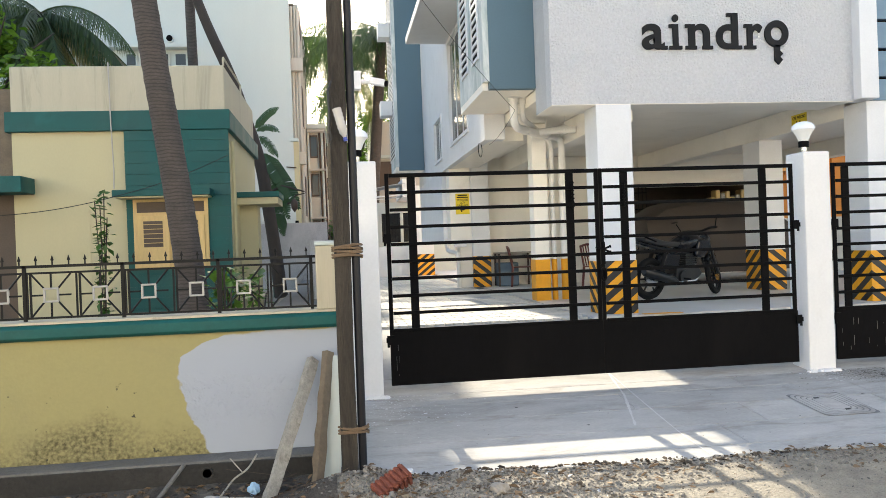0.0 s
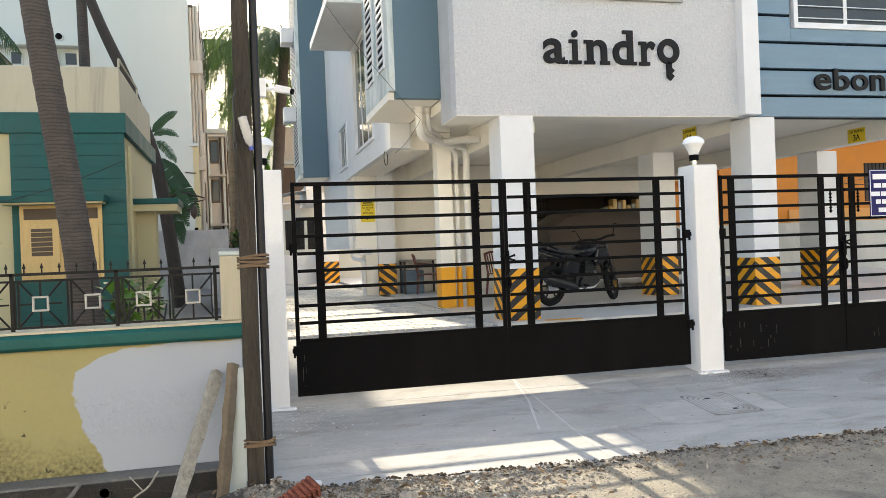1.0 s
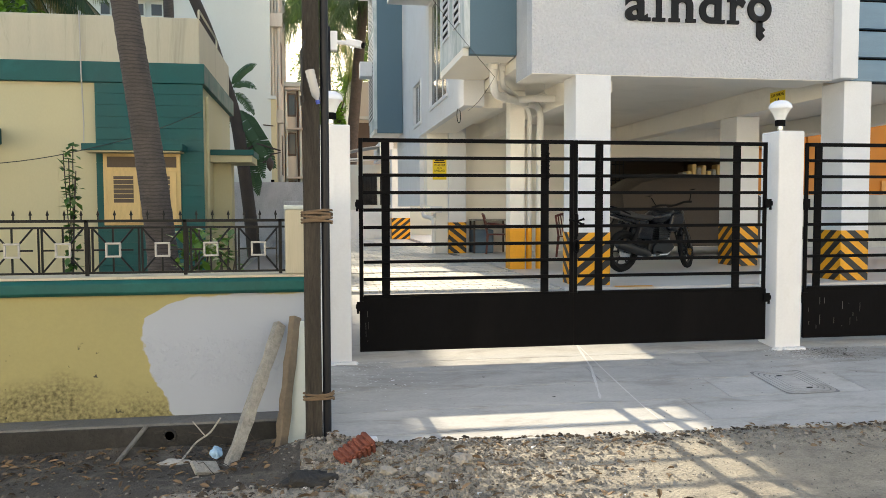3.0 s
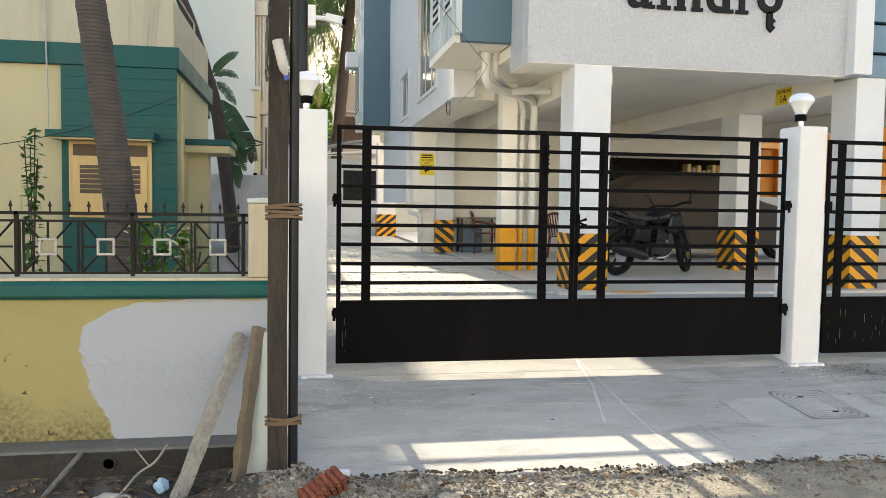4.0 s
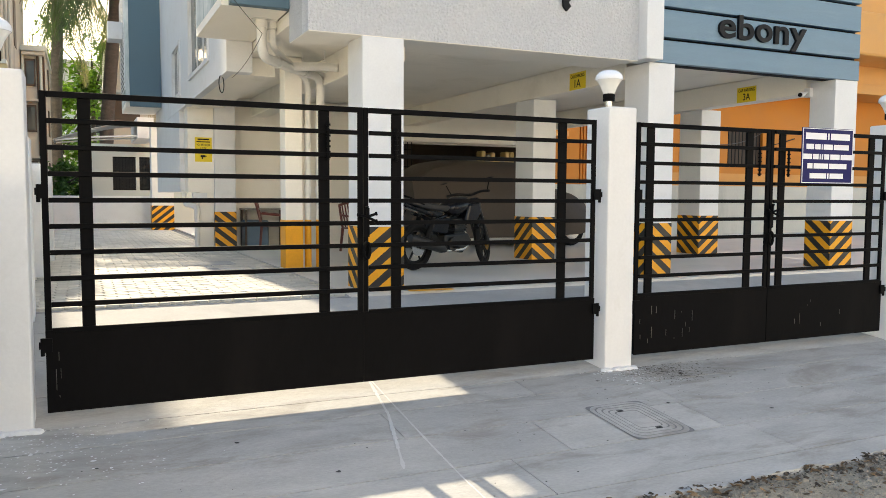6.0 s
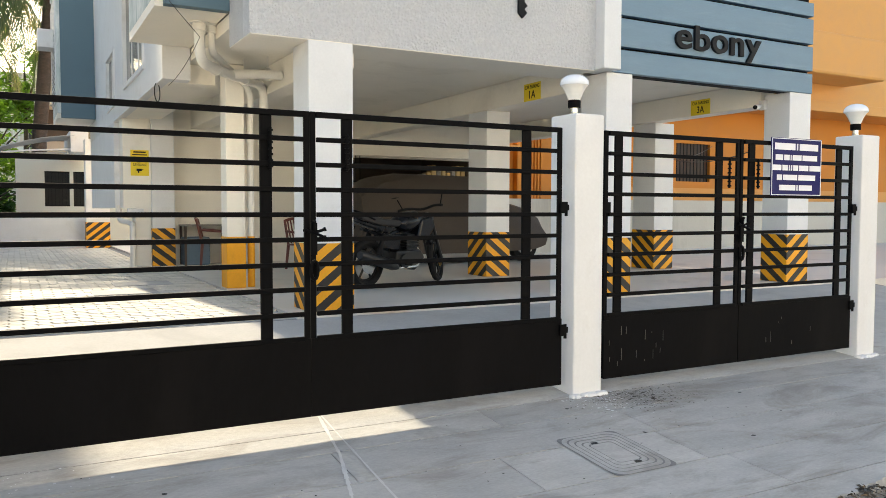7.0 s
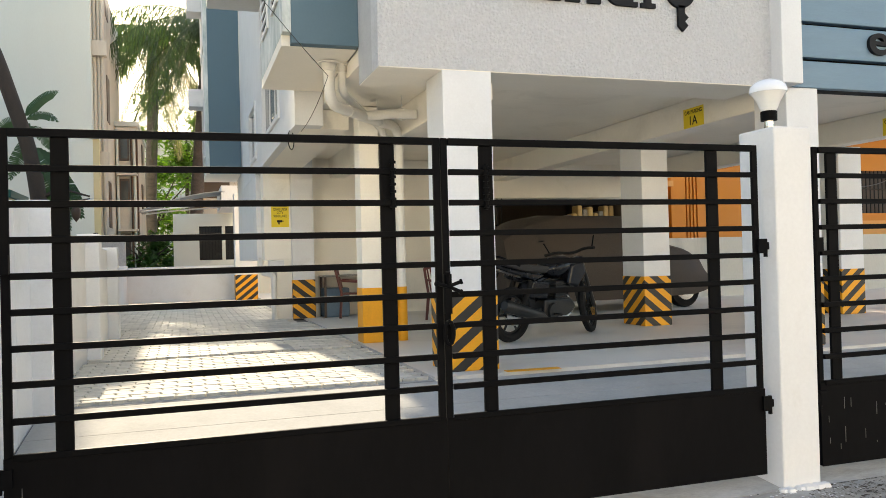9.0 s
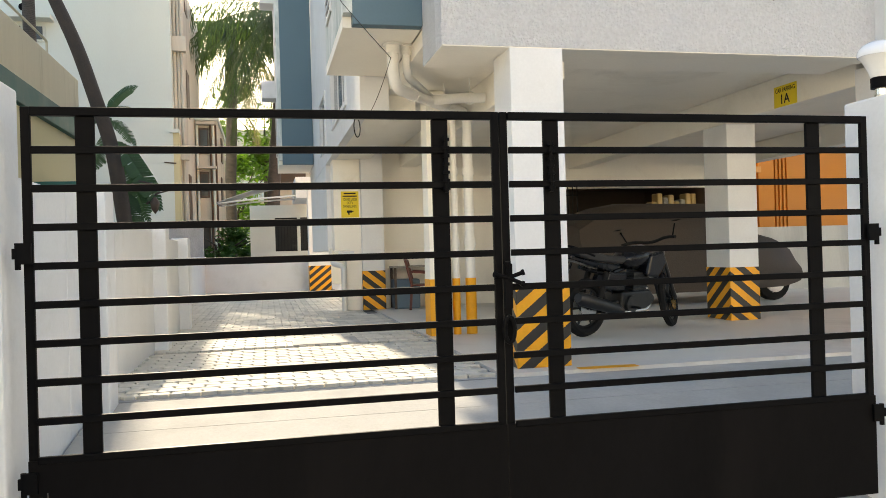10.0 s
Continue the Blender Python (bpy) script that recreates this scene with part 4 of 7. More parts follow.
ring.prism([(7.975, 3.74), (7.975, 3.54), (8.03, 3.485), (8.085, 3.545), (8.05, 3.585), (8.09, 3.625), (8.05, 3.665), (8.05, 3.74)], "y", D0 - 0.035, D0)
part("letter_o", ring, "letter", sign, "round letter shaped like a key")
sign2 = thing("wall_lettering", (10.33, 10.6, 3.35), "black raised letters fixed on the blue front", "sign")
for ch, a0, a1, z0, z1 in (("e", 10.36, 10.64, 3.385, 3.62), ("b", 10.69, 10.96, 3.385, 3.70), ("o", 11.0, 11.29, 3.385, 3.62), ("n", 11.34, 11.59, 3.385, 3.62), ("y", 11.63, 11.93, 3.305, 3.62)):
    part("letter_" + ch, glyph(ch, a0, a1, z0, z1, 10.599, 0.04, 0.016), "letter", sign2)

# small yellow signs
def text_sign(name, label, size, lines, place):
    """A yellow plate facing -y at the origin, then set by a pose; lines of (text, x0, x1, z0, z1)."""
    s = new(name)
    s.empty_display_size = 0.1
    tagged(s, label, "sign")
    w, h = size
    part("plate", B(0, w, -0.004, 0.0, 0, h), "sign_yellow", s)
    for body, x0, x1, z0, z1 in lines:
        if body:
            part("text", glyph(body, x0, x1, z0, z1, -0.0042, 0.0015, 0.01), "letter", s)
        else:
            part("bar", B(x0, x1, -0.0056, -0.0042, z0, z1), "letter", s)
    s.matrix_basis = place
    return s


text_sign("parking_sign", "yellow parking sign with black writing on a beam", (0.40, 0.24), [("CAR PARKING", 0.03, 0.37, 0.165, 0.215), ("1A", 0.13, 0.28, 0.03, 0.14)], pose(9.298, 12.4, 2.845, 0, 0, -90))
text_sign("parking_sign", "yellow parking sign with black writing on a beam", (0.40, 0.24), [("CAR PARKING", 0.03, 0.37, 0.165, 0.215), ("3A", 0.13, 0.28, 0.03, 0.14)], pose(12.578, 12.45, 2.845, 0, 0, -90))
text_sign("warning_sign", "yellow camera warning sign on the cream pier", (0.31, 0.46), [("", 0.05, 0.26, 0.41, 0.435), ("", 0.03, 0.28, 0.365, 0.385), ("YOU ARE UNDER", 0.03, 0.28, 0.295, 0.34), ("CCTV", 0.10, 0.21, 0.235, 0.28), ("SURVEILLANCE", 0.04, 0.27, 0.175, 0.22), ("", 0.10, 0.19, 0.085, 0.125), ("", 0.17, 0.215, 0.10, 0.115), ("", 0.12, 0.145, 0.05, 0.085)], pose(4.79, 18.198, 1.93))
for nm, px, py, pz in (("security_camera", 12.41, 11.0, 2.82),):
    c = thing(nm, (px, py, pz), "white security camera on a bracket beside the column", "camera")
    part("body", Mesh().tube([(px, py, pz), (px - 0.18, py - 0.1, pz - 0.03)], 0.035, 12), "white", c, smooth=True)
    part("bracket", Mesh().tube([(px, py, pz), (px + 0.1, py + 0.05, pz + 0.03), (px + 0.2, py + 0.08, pz + 0.05)], 0.02, 8).box(px + 0.13, px + 0.2, py, py + 0.1, pz - 0.03, pz + 0.1), "white", c, smooth=True)
    part("lens", Mesh().tube([(px - 0.18, py - 0.1, pz - 0.03), (px - 0.19, py - 0.106, pz - 0.032)], 0.03, 12), "black", c)

settle(grid, (0, -0.19, 0))

# ---- yellow house and its compound wall ----
make("compound_wall", B(-8, 2.16, 6.16, 6.36, -0.3, 0.74), "compound", kind="structure", label="yellow plaster compound wall with a white repainted patch and mould")
make("coping", Mesh().prism([(6.13, 0.74), (6.105, 0.76), (6.105, 0.82), (6.13, 0.845), (6.39, 0.845), (6.39, 0.74)], "x", -8, 2.19), "teal", kind="structure", bevel=0.006, label="teal painted coping of the compound wall")
make("coping_top", B(-8, 2.185, 6.125, 6.385, 0.846, 0.862), "parapet", kind="structure", label="worn cream top of the coping")
make("wall_end_pier", B(2.035, 2.19, 6.14, 6.37, 0.863, 1.30), "parapet", kind="structure", bevel=0.01, label="cream end pier of the compound wall")
make("pier_cap", B(2.03, 2.195, 6.135, 6.375, 1.301, 1.33), "tower", kind="structure", bevel=0.006, label="pale blue capping of the end pier")
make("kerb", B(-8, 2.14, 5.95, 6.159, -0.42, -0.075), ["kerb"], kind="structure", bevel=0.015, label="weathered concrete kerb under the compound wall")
make("kerb_face", B(-8, 2.13, 5.93, 5.949, -0.48, -0.09), "kerb_black", kind="structure", label="dark front of the kerb")
fence = thing("fence", (0.0, 6.25, 0.862), "black wrought iron fence with spikes and small white squares", "fence")
part("top_rail", B(-1.2, 2.034, 6.235, 6.255, 1.218, 1.237), "iron", fence)
part("middle_rail", B(-1.2, 2.034, 6.24, 6.25, 1.176, 1.190), "iron", fence)
part("bottom_rail", B(-1.2, 2.034, 6.237, 6.253, 0.875, 0.889), "iron", fence)
pitch = 0.315
for k in range(10):
    xr = 2.0 - pitch * k
    if k in (0, 2, 4, 6, 8):
        part("post", B(xr - 0.011, xr + 0.011, 6.235, 6.255, 0.862, 1.235), "iron", fence)
    part("upright", B(xr + 0.010, xr + 0.022, 6.24, 6.25, 0.889, 1.178) if k else B(xr - 0.03, xr - 0.022, 6.24, 6.25, 0.889, 1.178), "iron", fence)
    part("upright", B(xr - pitch + 0.031, xr - pitch + 0.044, 6.24, 6.25, 0.889, 1.178), "iron", fence)
    a0, a1 = xr - pitch + 0.04, xr - 0.02
    cx, cz, s = (a0 + a1) / 2, 1.034, 0.046
    for sx in (-1, 1):
        for sz in (-1, 1):
            part("diagonal", Mesh().tube([(cx + sx * s, 6.245, cz + sz * s), (a1 if sx > 0 else a0, 6.245, 1.178 if sz > 0 else 0.889)], 0.0065, 6), "iron", fence)
    for bxx in (B(cx - 0.006, cx + 0.006, 6.241, 6.249, cz + s, 1.178), B(cx - 0.006, cx + 0.006, 6.241, 6.249, 0.889, cz - s), B(a0, cx - s, 6.241, 6.249, cz - 0.006, cz + 0.006), B(cx + s, a1, 6.241, 6.249, cz - 0.006, cz + 0.006)):
        part("stub", bxx, "iron", fence)
    sq = Mesh().box(cx - 0.05, cx + 0.05, 6.232, 6.252, cz + 0.037, cz + 0.05).box(cx - 0.05, cx + 0.05, 6.232, 6.252, cz - 0.05, cz - 0.037)
    sq.box(cx - 0.05, cx - 0.037, 6.2325, 6.2515, cz - 0.037, cz + 0.037).box(cx + 0.037, cx + 0.05, 6.2325, 6.2515, cz - 0.037, cz + 0.037)
    part("square", sq, "fence_white", fence, "off-white square ornament", bevel=0.003)
for k in range(30):
    x = 1.97 - 0.105 * k
    part("spike", Mesh().prism([(x - 0.004, 1.236), (x - 0.004, 1.262), (x - 0.010, 1.268), (x, 1.30), (x + 0.010, 1.268), (x + 0.004, 1.262), (x + 0.004, 1.236)], "y", 6.241, 6.249), "iron", fence)

house = thing("house", (-1.3, 14.2, 0.0), "yellow single-storey house with teal trim and flat roof", "house")
part("wall", B(-3.05, 0.3, 14.2, 18.7, -0.1, 3.3), "yellow", house)
part("parapet", B(-3.05, 0.3, 14.19, 18.7, 3.57, 4.32), "parapet", house, "stained cream parapet", bevel=0.02)
part("band", B(-3.12, 0.38, 14.1, 18.8, 3.26, 3.58), "teal", house, "teal band round the roof edge", bevel=0.01)
part("panel", B(-1.31, 0.34, 14.15, 14.199, 0, 3.258), "teal", house, "teal wall panel")
for k in range(18):
    z0 = 0.182 * k
    part("board", B(-1.31, 0.345, 14.13, 14.1495, z0, min(z0 + 0.175, 3.255)), "teal", house)
part("hood", B(-1.42, 0.08, 13.7, 14.129, 2.165, 2.27), "teal", house, "teal concrete hood over the window", bevel=0.008)
part("hood_underside", B(-1.38, 0.04, 13.74, 14.129, 2.14, 2.164), "yellow", house)
part("hood", B(-4.2, -2.72, 13.6, 14.19, 2.27, 2.52), "teal", house, "teal concrete hood over the doorway", bevel=0.01)
part("hood", B(0.301, 1.05, 15.3, 16.6, 2.2, 2.3), "teal", house, "teal hood over the side window", bevel=0.008)
part("hood_underside", B(0.301, 1.02, 15.33, 16.57, 2.08, 2.199), "yellow", house)
part("side_pier", B(0.301, 0.62, 15.7, 16.2, 0.0, 2.08), "yellow", house)
# Dark block paints the shade inside the doorway.
part("doorway", B(-4.2, -2.95, 14.25, 14.4, 0, 2.27), "brown_wall", house, "doorway filled with a dark block for its shade")
part("end_wall", B(-4.6, -3.06, 14.4, 17.4, 2.3, 4.0), "slab_brown", house, "dark weathered end wall")
part("niche", B(-2.62, -1.9, 14.19, 14.197, 0.6, 2.12), "yellow", house)
win = part("window", B(-1.2, -0.02, 14.09, 14.129, 1.0, 2.17), "wood_frame", house, "pale wooden window with louvred shutters")
for x0 in (-1.14, -0.58):
    part("vent", B(x0, x0 + 0.5, 14.08, 14.0895, 1.92, 2.09), "brown_wall", win)
    part("shutter", B(x0, x0 + 0.5, 14.06, 14.089, 1.03, 1.86), "wood_frame", win, bevel=0.006)
    part("louvre_panel", B(x0 + 0.1, x0 + 0.4, 14.052, 14.0595, 1.36, 1.78), "brown_wall", win)
    for k in range(5):
        part("louvre", B(x0 + 0.1, x0 + 0.4, 14.035, 14.0515, 1.42 + 0.075 * k, 1.43 + 0.075 * k), "wood_frame", win)
part("downpipe", Mesh().tube([(0.36, 14.5, 3.1), (0.36, 14.5, 0)], 0.03, 8), "yellow", house, smooth=True)
part("rooftop_pipe", Mesh().tube(rounded([(0.27, 14.4, 4.36), (0.27, 14.4, 4.5), (0.27, 16.8, 4.5), (0.27, 16.8, 4.2)], 0.05), 0.018, 6), "parapet", house, smooth=True)
house.location.y += 0.3
house.scale = (1.03, 1, 1.035)
cord = thing("cord", (-1.47, 14.05, 3.2), "pale cord hanging down from the parapet", "cord")
part("strand", Mesh().tube([(-1.5, 14.36, 4.5), (-1.49, 14.36, 3.5), (-1.47, 14.36, 2.7), (-1.48, 14.36, 2.4)], 0.011, 5), "fence_white", cord)

# ---- pole, conduit, bottle, leaning slabs ----
pole = thing("utility_pole", (2.25, 5.7, -0.2), "weathered grey square pole with rope ties", "pole")
pv = [(2.168, 5.66), (2.27, 5.66), (2.27, 5.74), (2.168, 5.74)]
pm = Mesh()
vs, fs = [], []
for i in range(15):
    z = -0.3 + 6.5 * i / 14
    for x, y in pv:
        vs.append((x + 0.002 * z + 0.004 * random.uniform(-1, 1), y, z))
for i in range(14):
    for k in range(4):
        fs.append((i * 4 + k, i * 4 + (k + 1) % 4, (i + 1) * 4 + (k + 1) % 4, (i + 1) * 4 + k))
fs += [(0, 3, 2, 1), (56, 57, 58, 59)]
part("shaft", pm.add(vs, fs), "wood_pole", pole, bevel=0.012)
def rope_tie(z, turns, r):
    path = []
    for i in range(turns * 12 + 1):
        w = 2 * math.pi * i / 12
        path.append((2.25 + 0.093 * math.cos(w), 5.70 + 0.058 * math.sin(w), z + 0.016 * i / 12 + 0.005 * math.sin(w * 1.7)))
    part("rope", Mesh().tube(path, r, 6), "rope", pole, "brown jute rope wound round pole and pipe", smooth=True)
rope_tie(1.215, 5, 0.008)
rope_tie(0.10, 3, 0.008)
cond = thing("conduit", (2.36, 5.74, -0.2), "black plastic conduit pipe tied to the pole", "pipe")
part("pipe", Mesh().tube([(2.302, 5.70, -0.25), (2.303, 5.70, 1.2), (2.305, 5.70, 2.1), (2.312, 5.70, 6.2)], 0.026, 12), "black_plastic", cond, smooth=True)
hook = thing("wire_hook", (2.15, 5.6, 2.0), "twisted black wire hook hanging on the pole", "wire")
part("strand", Mesh().tube([(2.19, 5.63, 2.32), (2.165, 5.61, 2.25), (2.17, 5.6, 2.1), (2.165, 5.6, 2.02), (2.18, 5.6, 1.96), (2.165, 5.6, 1.93), (2.16, 5.6, 1.99)], 0.006, 6), "cable", hook)
bottle_at = pose(2.215, 5.6, 2.15, 0, -14, 0) @ Matrix.Scale(0.82, 4)
bt = thing("plastic_bottle", (2.27, 5.585, 2.1), "clear plastic bottle with blue cap hung upside down", "bottle")
prof = [(0.012, 0.0), (0.034, -0.008)] + [(0.036 - 0.004 * (i % 2), -0.02 - 0.017 * i) for i in range(10)] + [(0.032, -0.195), (0.015, -0.225), (0.013, -0.235)]
part("body", Mesh().lathe(prof[::-1], 0, 0, 0, 18, m=bottle_at), "bottle", bt, smooth=True)
part("cap", Mesh().lathe([(0.016, -0.262), (0.016, -0.234)], 0, 0, 0, 14, m=bottle_at), "blue_cap", bt, smooth=True)

def leaning_slab(base, top, w, t, twist, mat, label):
    """A rough concrete slab from its base to its top, w wide and t thick."""
    p, q = Vector(base), Vector(top)
    d = (q - p).normalized()
    s = Vector((math.cos(radians(twist)), math.sin(radians(twist)), 0))
    s = (s - d * s.dot(d)).normalized()
    nrm = d.cross(s)
    m = Mesh()
    n_ = 12
    vs, fs = [], []
    for i in range(n_ + 1):
        c = p.lerp(q, i / n_)
        for a_, b_ in ((-1, -1), (1, -1), (1, 1), (-1, 1)):
            j = 0.006 * random.uniform(-1, 1)
            vs.append(c + s * (a_ * w / 2 + j) + nrm * (b_ * t / 2 + 0.005 * random.uniform(-1, 1)))
    for i in range(n_):
        for k in range(4):
            fs.append((i * 4 + k, i * 4 + (k + 1) % 4, (i + 1) * 4 + (k + 1) % 4, (i + 1) * 4 + k))
    fs += [(3, 2, 1, 0), (n_ * 4, n_ * 4 + 1, n_ * 4 + 2, n_ * 4 + 3)]
    return make("concrete_slab", m.add(vs, fs), mat, at=base, bevel=0.006, label=label, category="slab", group="leaning slabs")


leaning_slab((1.71, 5.48, -0.27), (2.0, 6.09, 0.53), 0.05, 0.075, -62, "slab", "rough pale concrete slab leaning on the compound wall")
leaning_slab((2.0, 5.66, -0.28), (2.1, 6.06, 0.58), 0.05, 0.07, -45, "slab_brown", "brown stained concrete slab leaning beside the pole")
leaning_slab((2.1, 5.8, -0.24), (2.15, 6.06, 0.55), 0.12, 0.03, -10, "tower", "white painted board leaning behind the pole")
stick = make("stick", Mesh().tube([(1.02, 5.7, -0.25), (1.16, 5.915, -0.08)], 0.014, 8), "kerb", at=(1.02, 5.7, -0.25), label="grey stick leaning on the kerb", category="stick")
br = thing("broken_brick", (2.5, 5.2, -0.17), "broken red hollow brick lying in the rubble", "brick")
mm = pose(2.45, 5.2, -0.085, 28, -24, 24)
part("block", B(-0.115, 0.115, -0.05, 0.05, -0.035, 0.035, m=mm), "brick", br, bevel=0.006)
for k in range(7):
    part("rib", B(-0.11 + 0.032 * k, -0.09 + 0.032 * k, -0.066, -0.0505, -0.035, 0.035, m=mm), "brick", br, bevel=0.003)
    part("rib", B(-0.11 + 0.032 * k, -0.09 + 0.032 * k, -0.05, 0.05, 0.0355, 0.046, m=mm), "brick", br, bevel=0.003)


def lump(at, r, name, mat, label):
    """A jagged lump of rubble."""
    bm = bmesh.new()
    bmesh.ops.create_icosphere(bm, subdivisions=3, radius=1)
    m = Mesh()
    for v in bm.verts:
        k = 1 + 0.45 * noise.noise(v.co * 1.6 + Vector(at)) + 0.2 * noise.noise(v.co * 5)
        m.v.append((at[0] + v.co.x * r[0] * k, at[1] + v.co.y * r[1] * k, at[2] + v.co.z * r[2] * k))
    m.f = [tuple(v.index for v in f.verts) for f in bm.faces]
    m.mi = [0] * len(m.f)
    bm.free()
    return make(name, m, mat, at=at, label=label, category="rubble")


lump((2.22, 5.0, -0.19), (0.17, 0.09, 0.06), "concrete_lump", "kerb_black", "dark jagged lump of broken concrete in the rubble")
lump((2.62, 4.95, -0.13), (0.045, 0.035, 0.03), "stone", "gravel", "grey broken stone on the rubble heap")
lump((2.85, 4.85, -0.14), (0.04, 0.035, 0.03), "stone", "gravel", "grey broken stone on the rubble heap")
lump((3.05, 5.05, -0.12), (0.05, 0.045, 0.04), "stone", "gravel", "grey broken stone on the rubble heap")
lump((2.45, 4.7, -0.16), (0.06, 0.04, 0.03), "stone", "slab", "pale broken stone on the rubble heap")
lump((1.35, 4.7, -0.22), (0.12, 0.06, 0.035), "stone", "slab", "pale flat stone beside the kerb")
make("tile_shard", B(-0.08, 0.08, -0.05, 0.05, -0.012, 0.012, m=pose(1.6, 5.36, -0.19, 28, 14, 35)), "slab", at=(1.6, 5.36, -0.2), bevel=0.004, label="pale broken tile lying in the dirt", category="rubble")
lump((1.62, 5.68, -0.2), (0.035, 0.028, 0.04), "plastic_scrap", M("pale_blue_plastic", (0.35, 0.55, 0.75), 0.5), "crumpled pale blue plastic scrap below the kerb")
lump((1.38, 5.62, -0.235), (0.09, 0.04, 0.025), "plaster_lump", "fence_white", "pale lump of plaster lying below the kerb")
make("kerb_drain", Mesh().lathe([(0.042, 0.0), (0.04, 0.012), (0.03, 0.012), (0.028, -0.03)], 0, 0, 0, 18, m=pose(1.3, 5.93, -0.15, 90, 0, 0)), "kerb_black", at=(1.3, 5.93, -0.15), smooth=True, label="small dark drain pipe end in the kerb", category="pipe")
make("dry_branch", Mesh().tube(rounded([(1.42, 5.6, -0.22), (1.5, 5.7, -0.13), (1.58, 5.72, -0.09), (1.64, 5.75, 0.0)], 0.04), 0.006, 6).tube([(1.55, 5.71, -0.1), (1.47, 5.76, -0.02)], 0.004, 5), "slab", at=(1.42, 5.6, -0.22), smooth=True, label="pale dry forked branch leaning on the kerb", category="branch")
make("cement_lump", B(2.53, 2.60, 5.42, 5.47, -0.16, -0.08), "white", at=(2.55, 5.45, -0.15), bevel=0.012, label="white lump of cement at the apron's edge", category="rubble")

# security camera on a black post behind the gate post
sc = thing("security_camera", (2.36, 8.5, 0.0), "white security camera on a tall black post", "camera")
part("post", Mesh().tube([(2.36, 8.5, -0.25), (2.36, 8.5, 3.05)], 0.035, 10), "black_plastic", sc, smooth=True)
part("box", B(2.395, 2.46, 8.43, 8.52, 2.82, 3.0), "white", sc, bevel=0.006)
part("arm", Mesh().tube([(2.46, 8.47, 2.9), (2.55, 8.43, 2.89)], 0.02, 8), "white", sc, smooth=True)
part("body", B(-0.08, 0.08, -0.034, 0.034, -0.034, 0.034, m=pose(2.62, 8.4, 2.88, 0, 14, -20)), "white", sc, bevel=0.012)
part("lens", Mesh().tube([(2.69, 8.375, 2.862), (2.715, 8.367, 2.855)], 0.029, 12), "black", sc, smooth=True)

def spread_from(ob, pivot, f):
    ob.location = Vector(pivot) + (ob.location - Vector(pivot)) * f
    ob.scale = (f, f, f)


spread_from(sc, (2.28, 0.42, 1.30), 0.8985)

grid = standing()


# ---- motorcycle ----
def motorcycle(at, heading):
    """A commuter motorcycle on its side stand; built with its nose along +x, then turned."""
    bike = new("motorcycle")
    bike.empty_display_size = 0.2
    tagged(bike, "black motorcycle on its side stand on the parking floor", "motorcycle")
    WB, R = 1.38, 0.31

    def wheel(x, w):
        t = Mesh()
        n1, n2 = 32, 8
        vs, fs = [], []
        for i in range(n1):
            a_ = 2 * math.pi * i / n1
            for k in range(n2):
                b_ = 2 * math.pi * k / n2
                rr_ = R - w / 2 + w / 2 * math.cos(b_)
                vs.append((x + rr_ * math.cos(a_), w / 2 * math.sin(b_), R + rr_ * math.sin(a_)))
        for i in range(n1):
            for k in range(n2):
                fs.append((i * n2 + k, ((i + 1) % n1) * n2 + k, ((i + 1) % n1) * n2 + (k + 1) % n2, i * n2 + (k + 1) % n2))
        wh = part("wheel", Mesh().tube([(x, -0.05, R), (x, 0.05, R)], 0.045, 14), "engine", bike, smooth=True)
        part("tyre", t.add(vs, fs), "rubber", wh, smooth=True)
        rim = Mesh().tube([(x + (R - w) * math.cos(i * math.pi / 14), 0, R + (R - w) * math.sin(i * math.pi / 14)) for i in range(29)], 0.014, 6)
        for k in range(6):
            a_ = math.pi * k / 3
            rim.tube([(x, 0, R), (x + (R - w) * math.cos(a_), 0, R + (R - w) * math.sin(a_))], 0.014, 6)
        part("rim", rim, "engine", wh, smooth=True)
        part("brake_disc", Mesh().tube([(x, -0.06, R), (x, -0.056, R)], 0.12, 20), "chrome", wh, smooth=True)
        return wh

    wheel(0.0, 0.105)
    front = wheel(WB, 0.085)
    for s in (-0.085, 0.085):
        part("fork", Mesh().tube([(WB, s, R), (WB - 0.30, s, 0.92)], [0.025, 0.02], 10), "engine", bike, smooth=True)
        part("shock", Mesh().tube([(0.05, s * 1.5, R + 0.03), (0.18, s * 1.5, 0.68)], 0.032, 10), "rubber", bike, smooth=True)
        part("swingarm", Mesh().tube([(0, s, R), (0.5, s, 0.36)], 0.022, 8), "engine", bike, smooth=True)
        part("mirror", Mesh().tube([(1.0, s * 3, 1.0), (0.97, s * 3.6, 1.14)], 0.008, 6).lathe([(0.0, -0.01), (0.055, 0), (0.0, 0.01)], 0.96, s * 3.9, 1.17, 10), "black", bike, smooth=True)
    part("handlebar", Mesh().tube(rounded([(0.92, -0.3, 0.99), (1.0, -0.18, 1.01), (1.05, 0, 0.97), (1.0, 0.18, 1.01), (0.92, 0.3, 0.99)], 0.08), 0.018, 8), "rubber", bike, smooth=True)
    part("headlamp", Mesh().tube([(1.12, 0, 0.86), (1.2, 0, 0.85), (1.25, 0, 0.84)], [0.06, 0.095, 0.085], 16), "bike_black", bike, smooth=True)
    part("front_mudguard", Mesh().tube([(WB - 0.25 + 0.0, 0, R + 0.21), (WB - 0.12, 0, R + 0.33), (WB + 0.06, 0, R + 0.335), (WB + 0.2, 0, R + 0.26)], [0.04, 0.06, 0.06, 0.035], 10), "bike_black", bike, smooth=True)
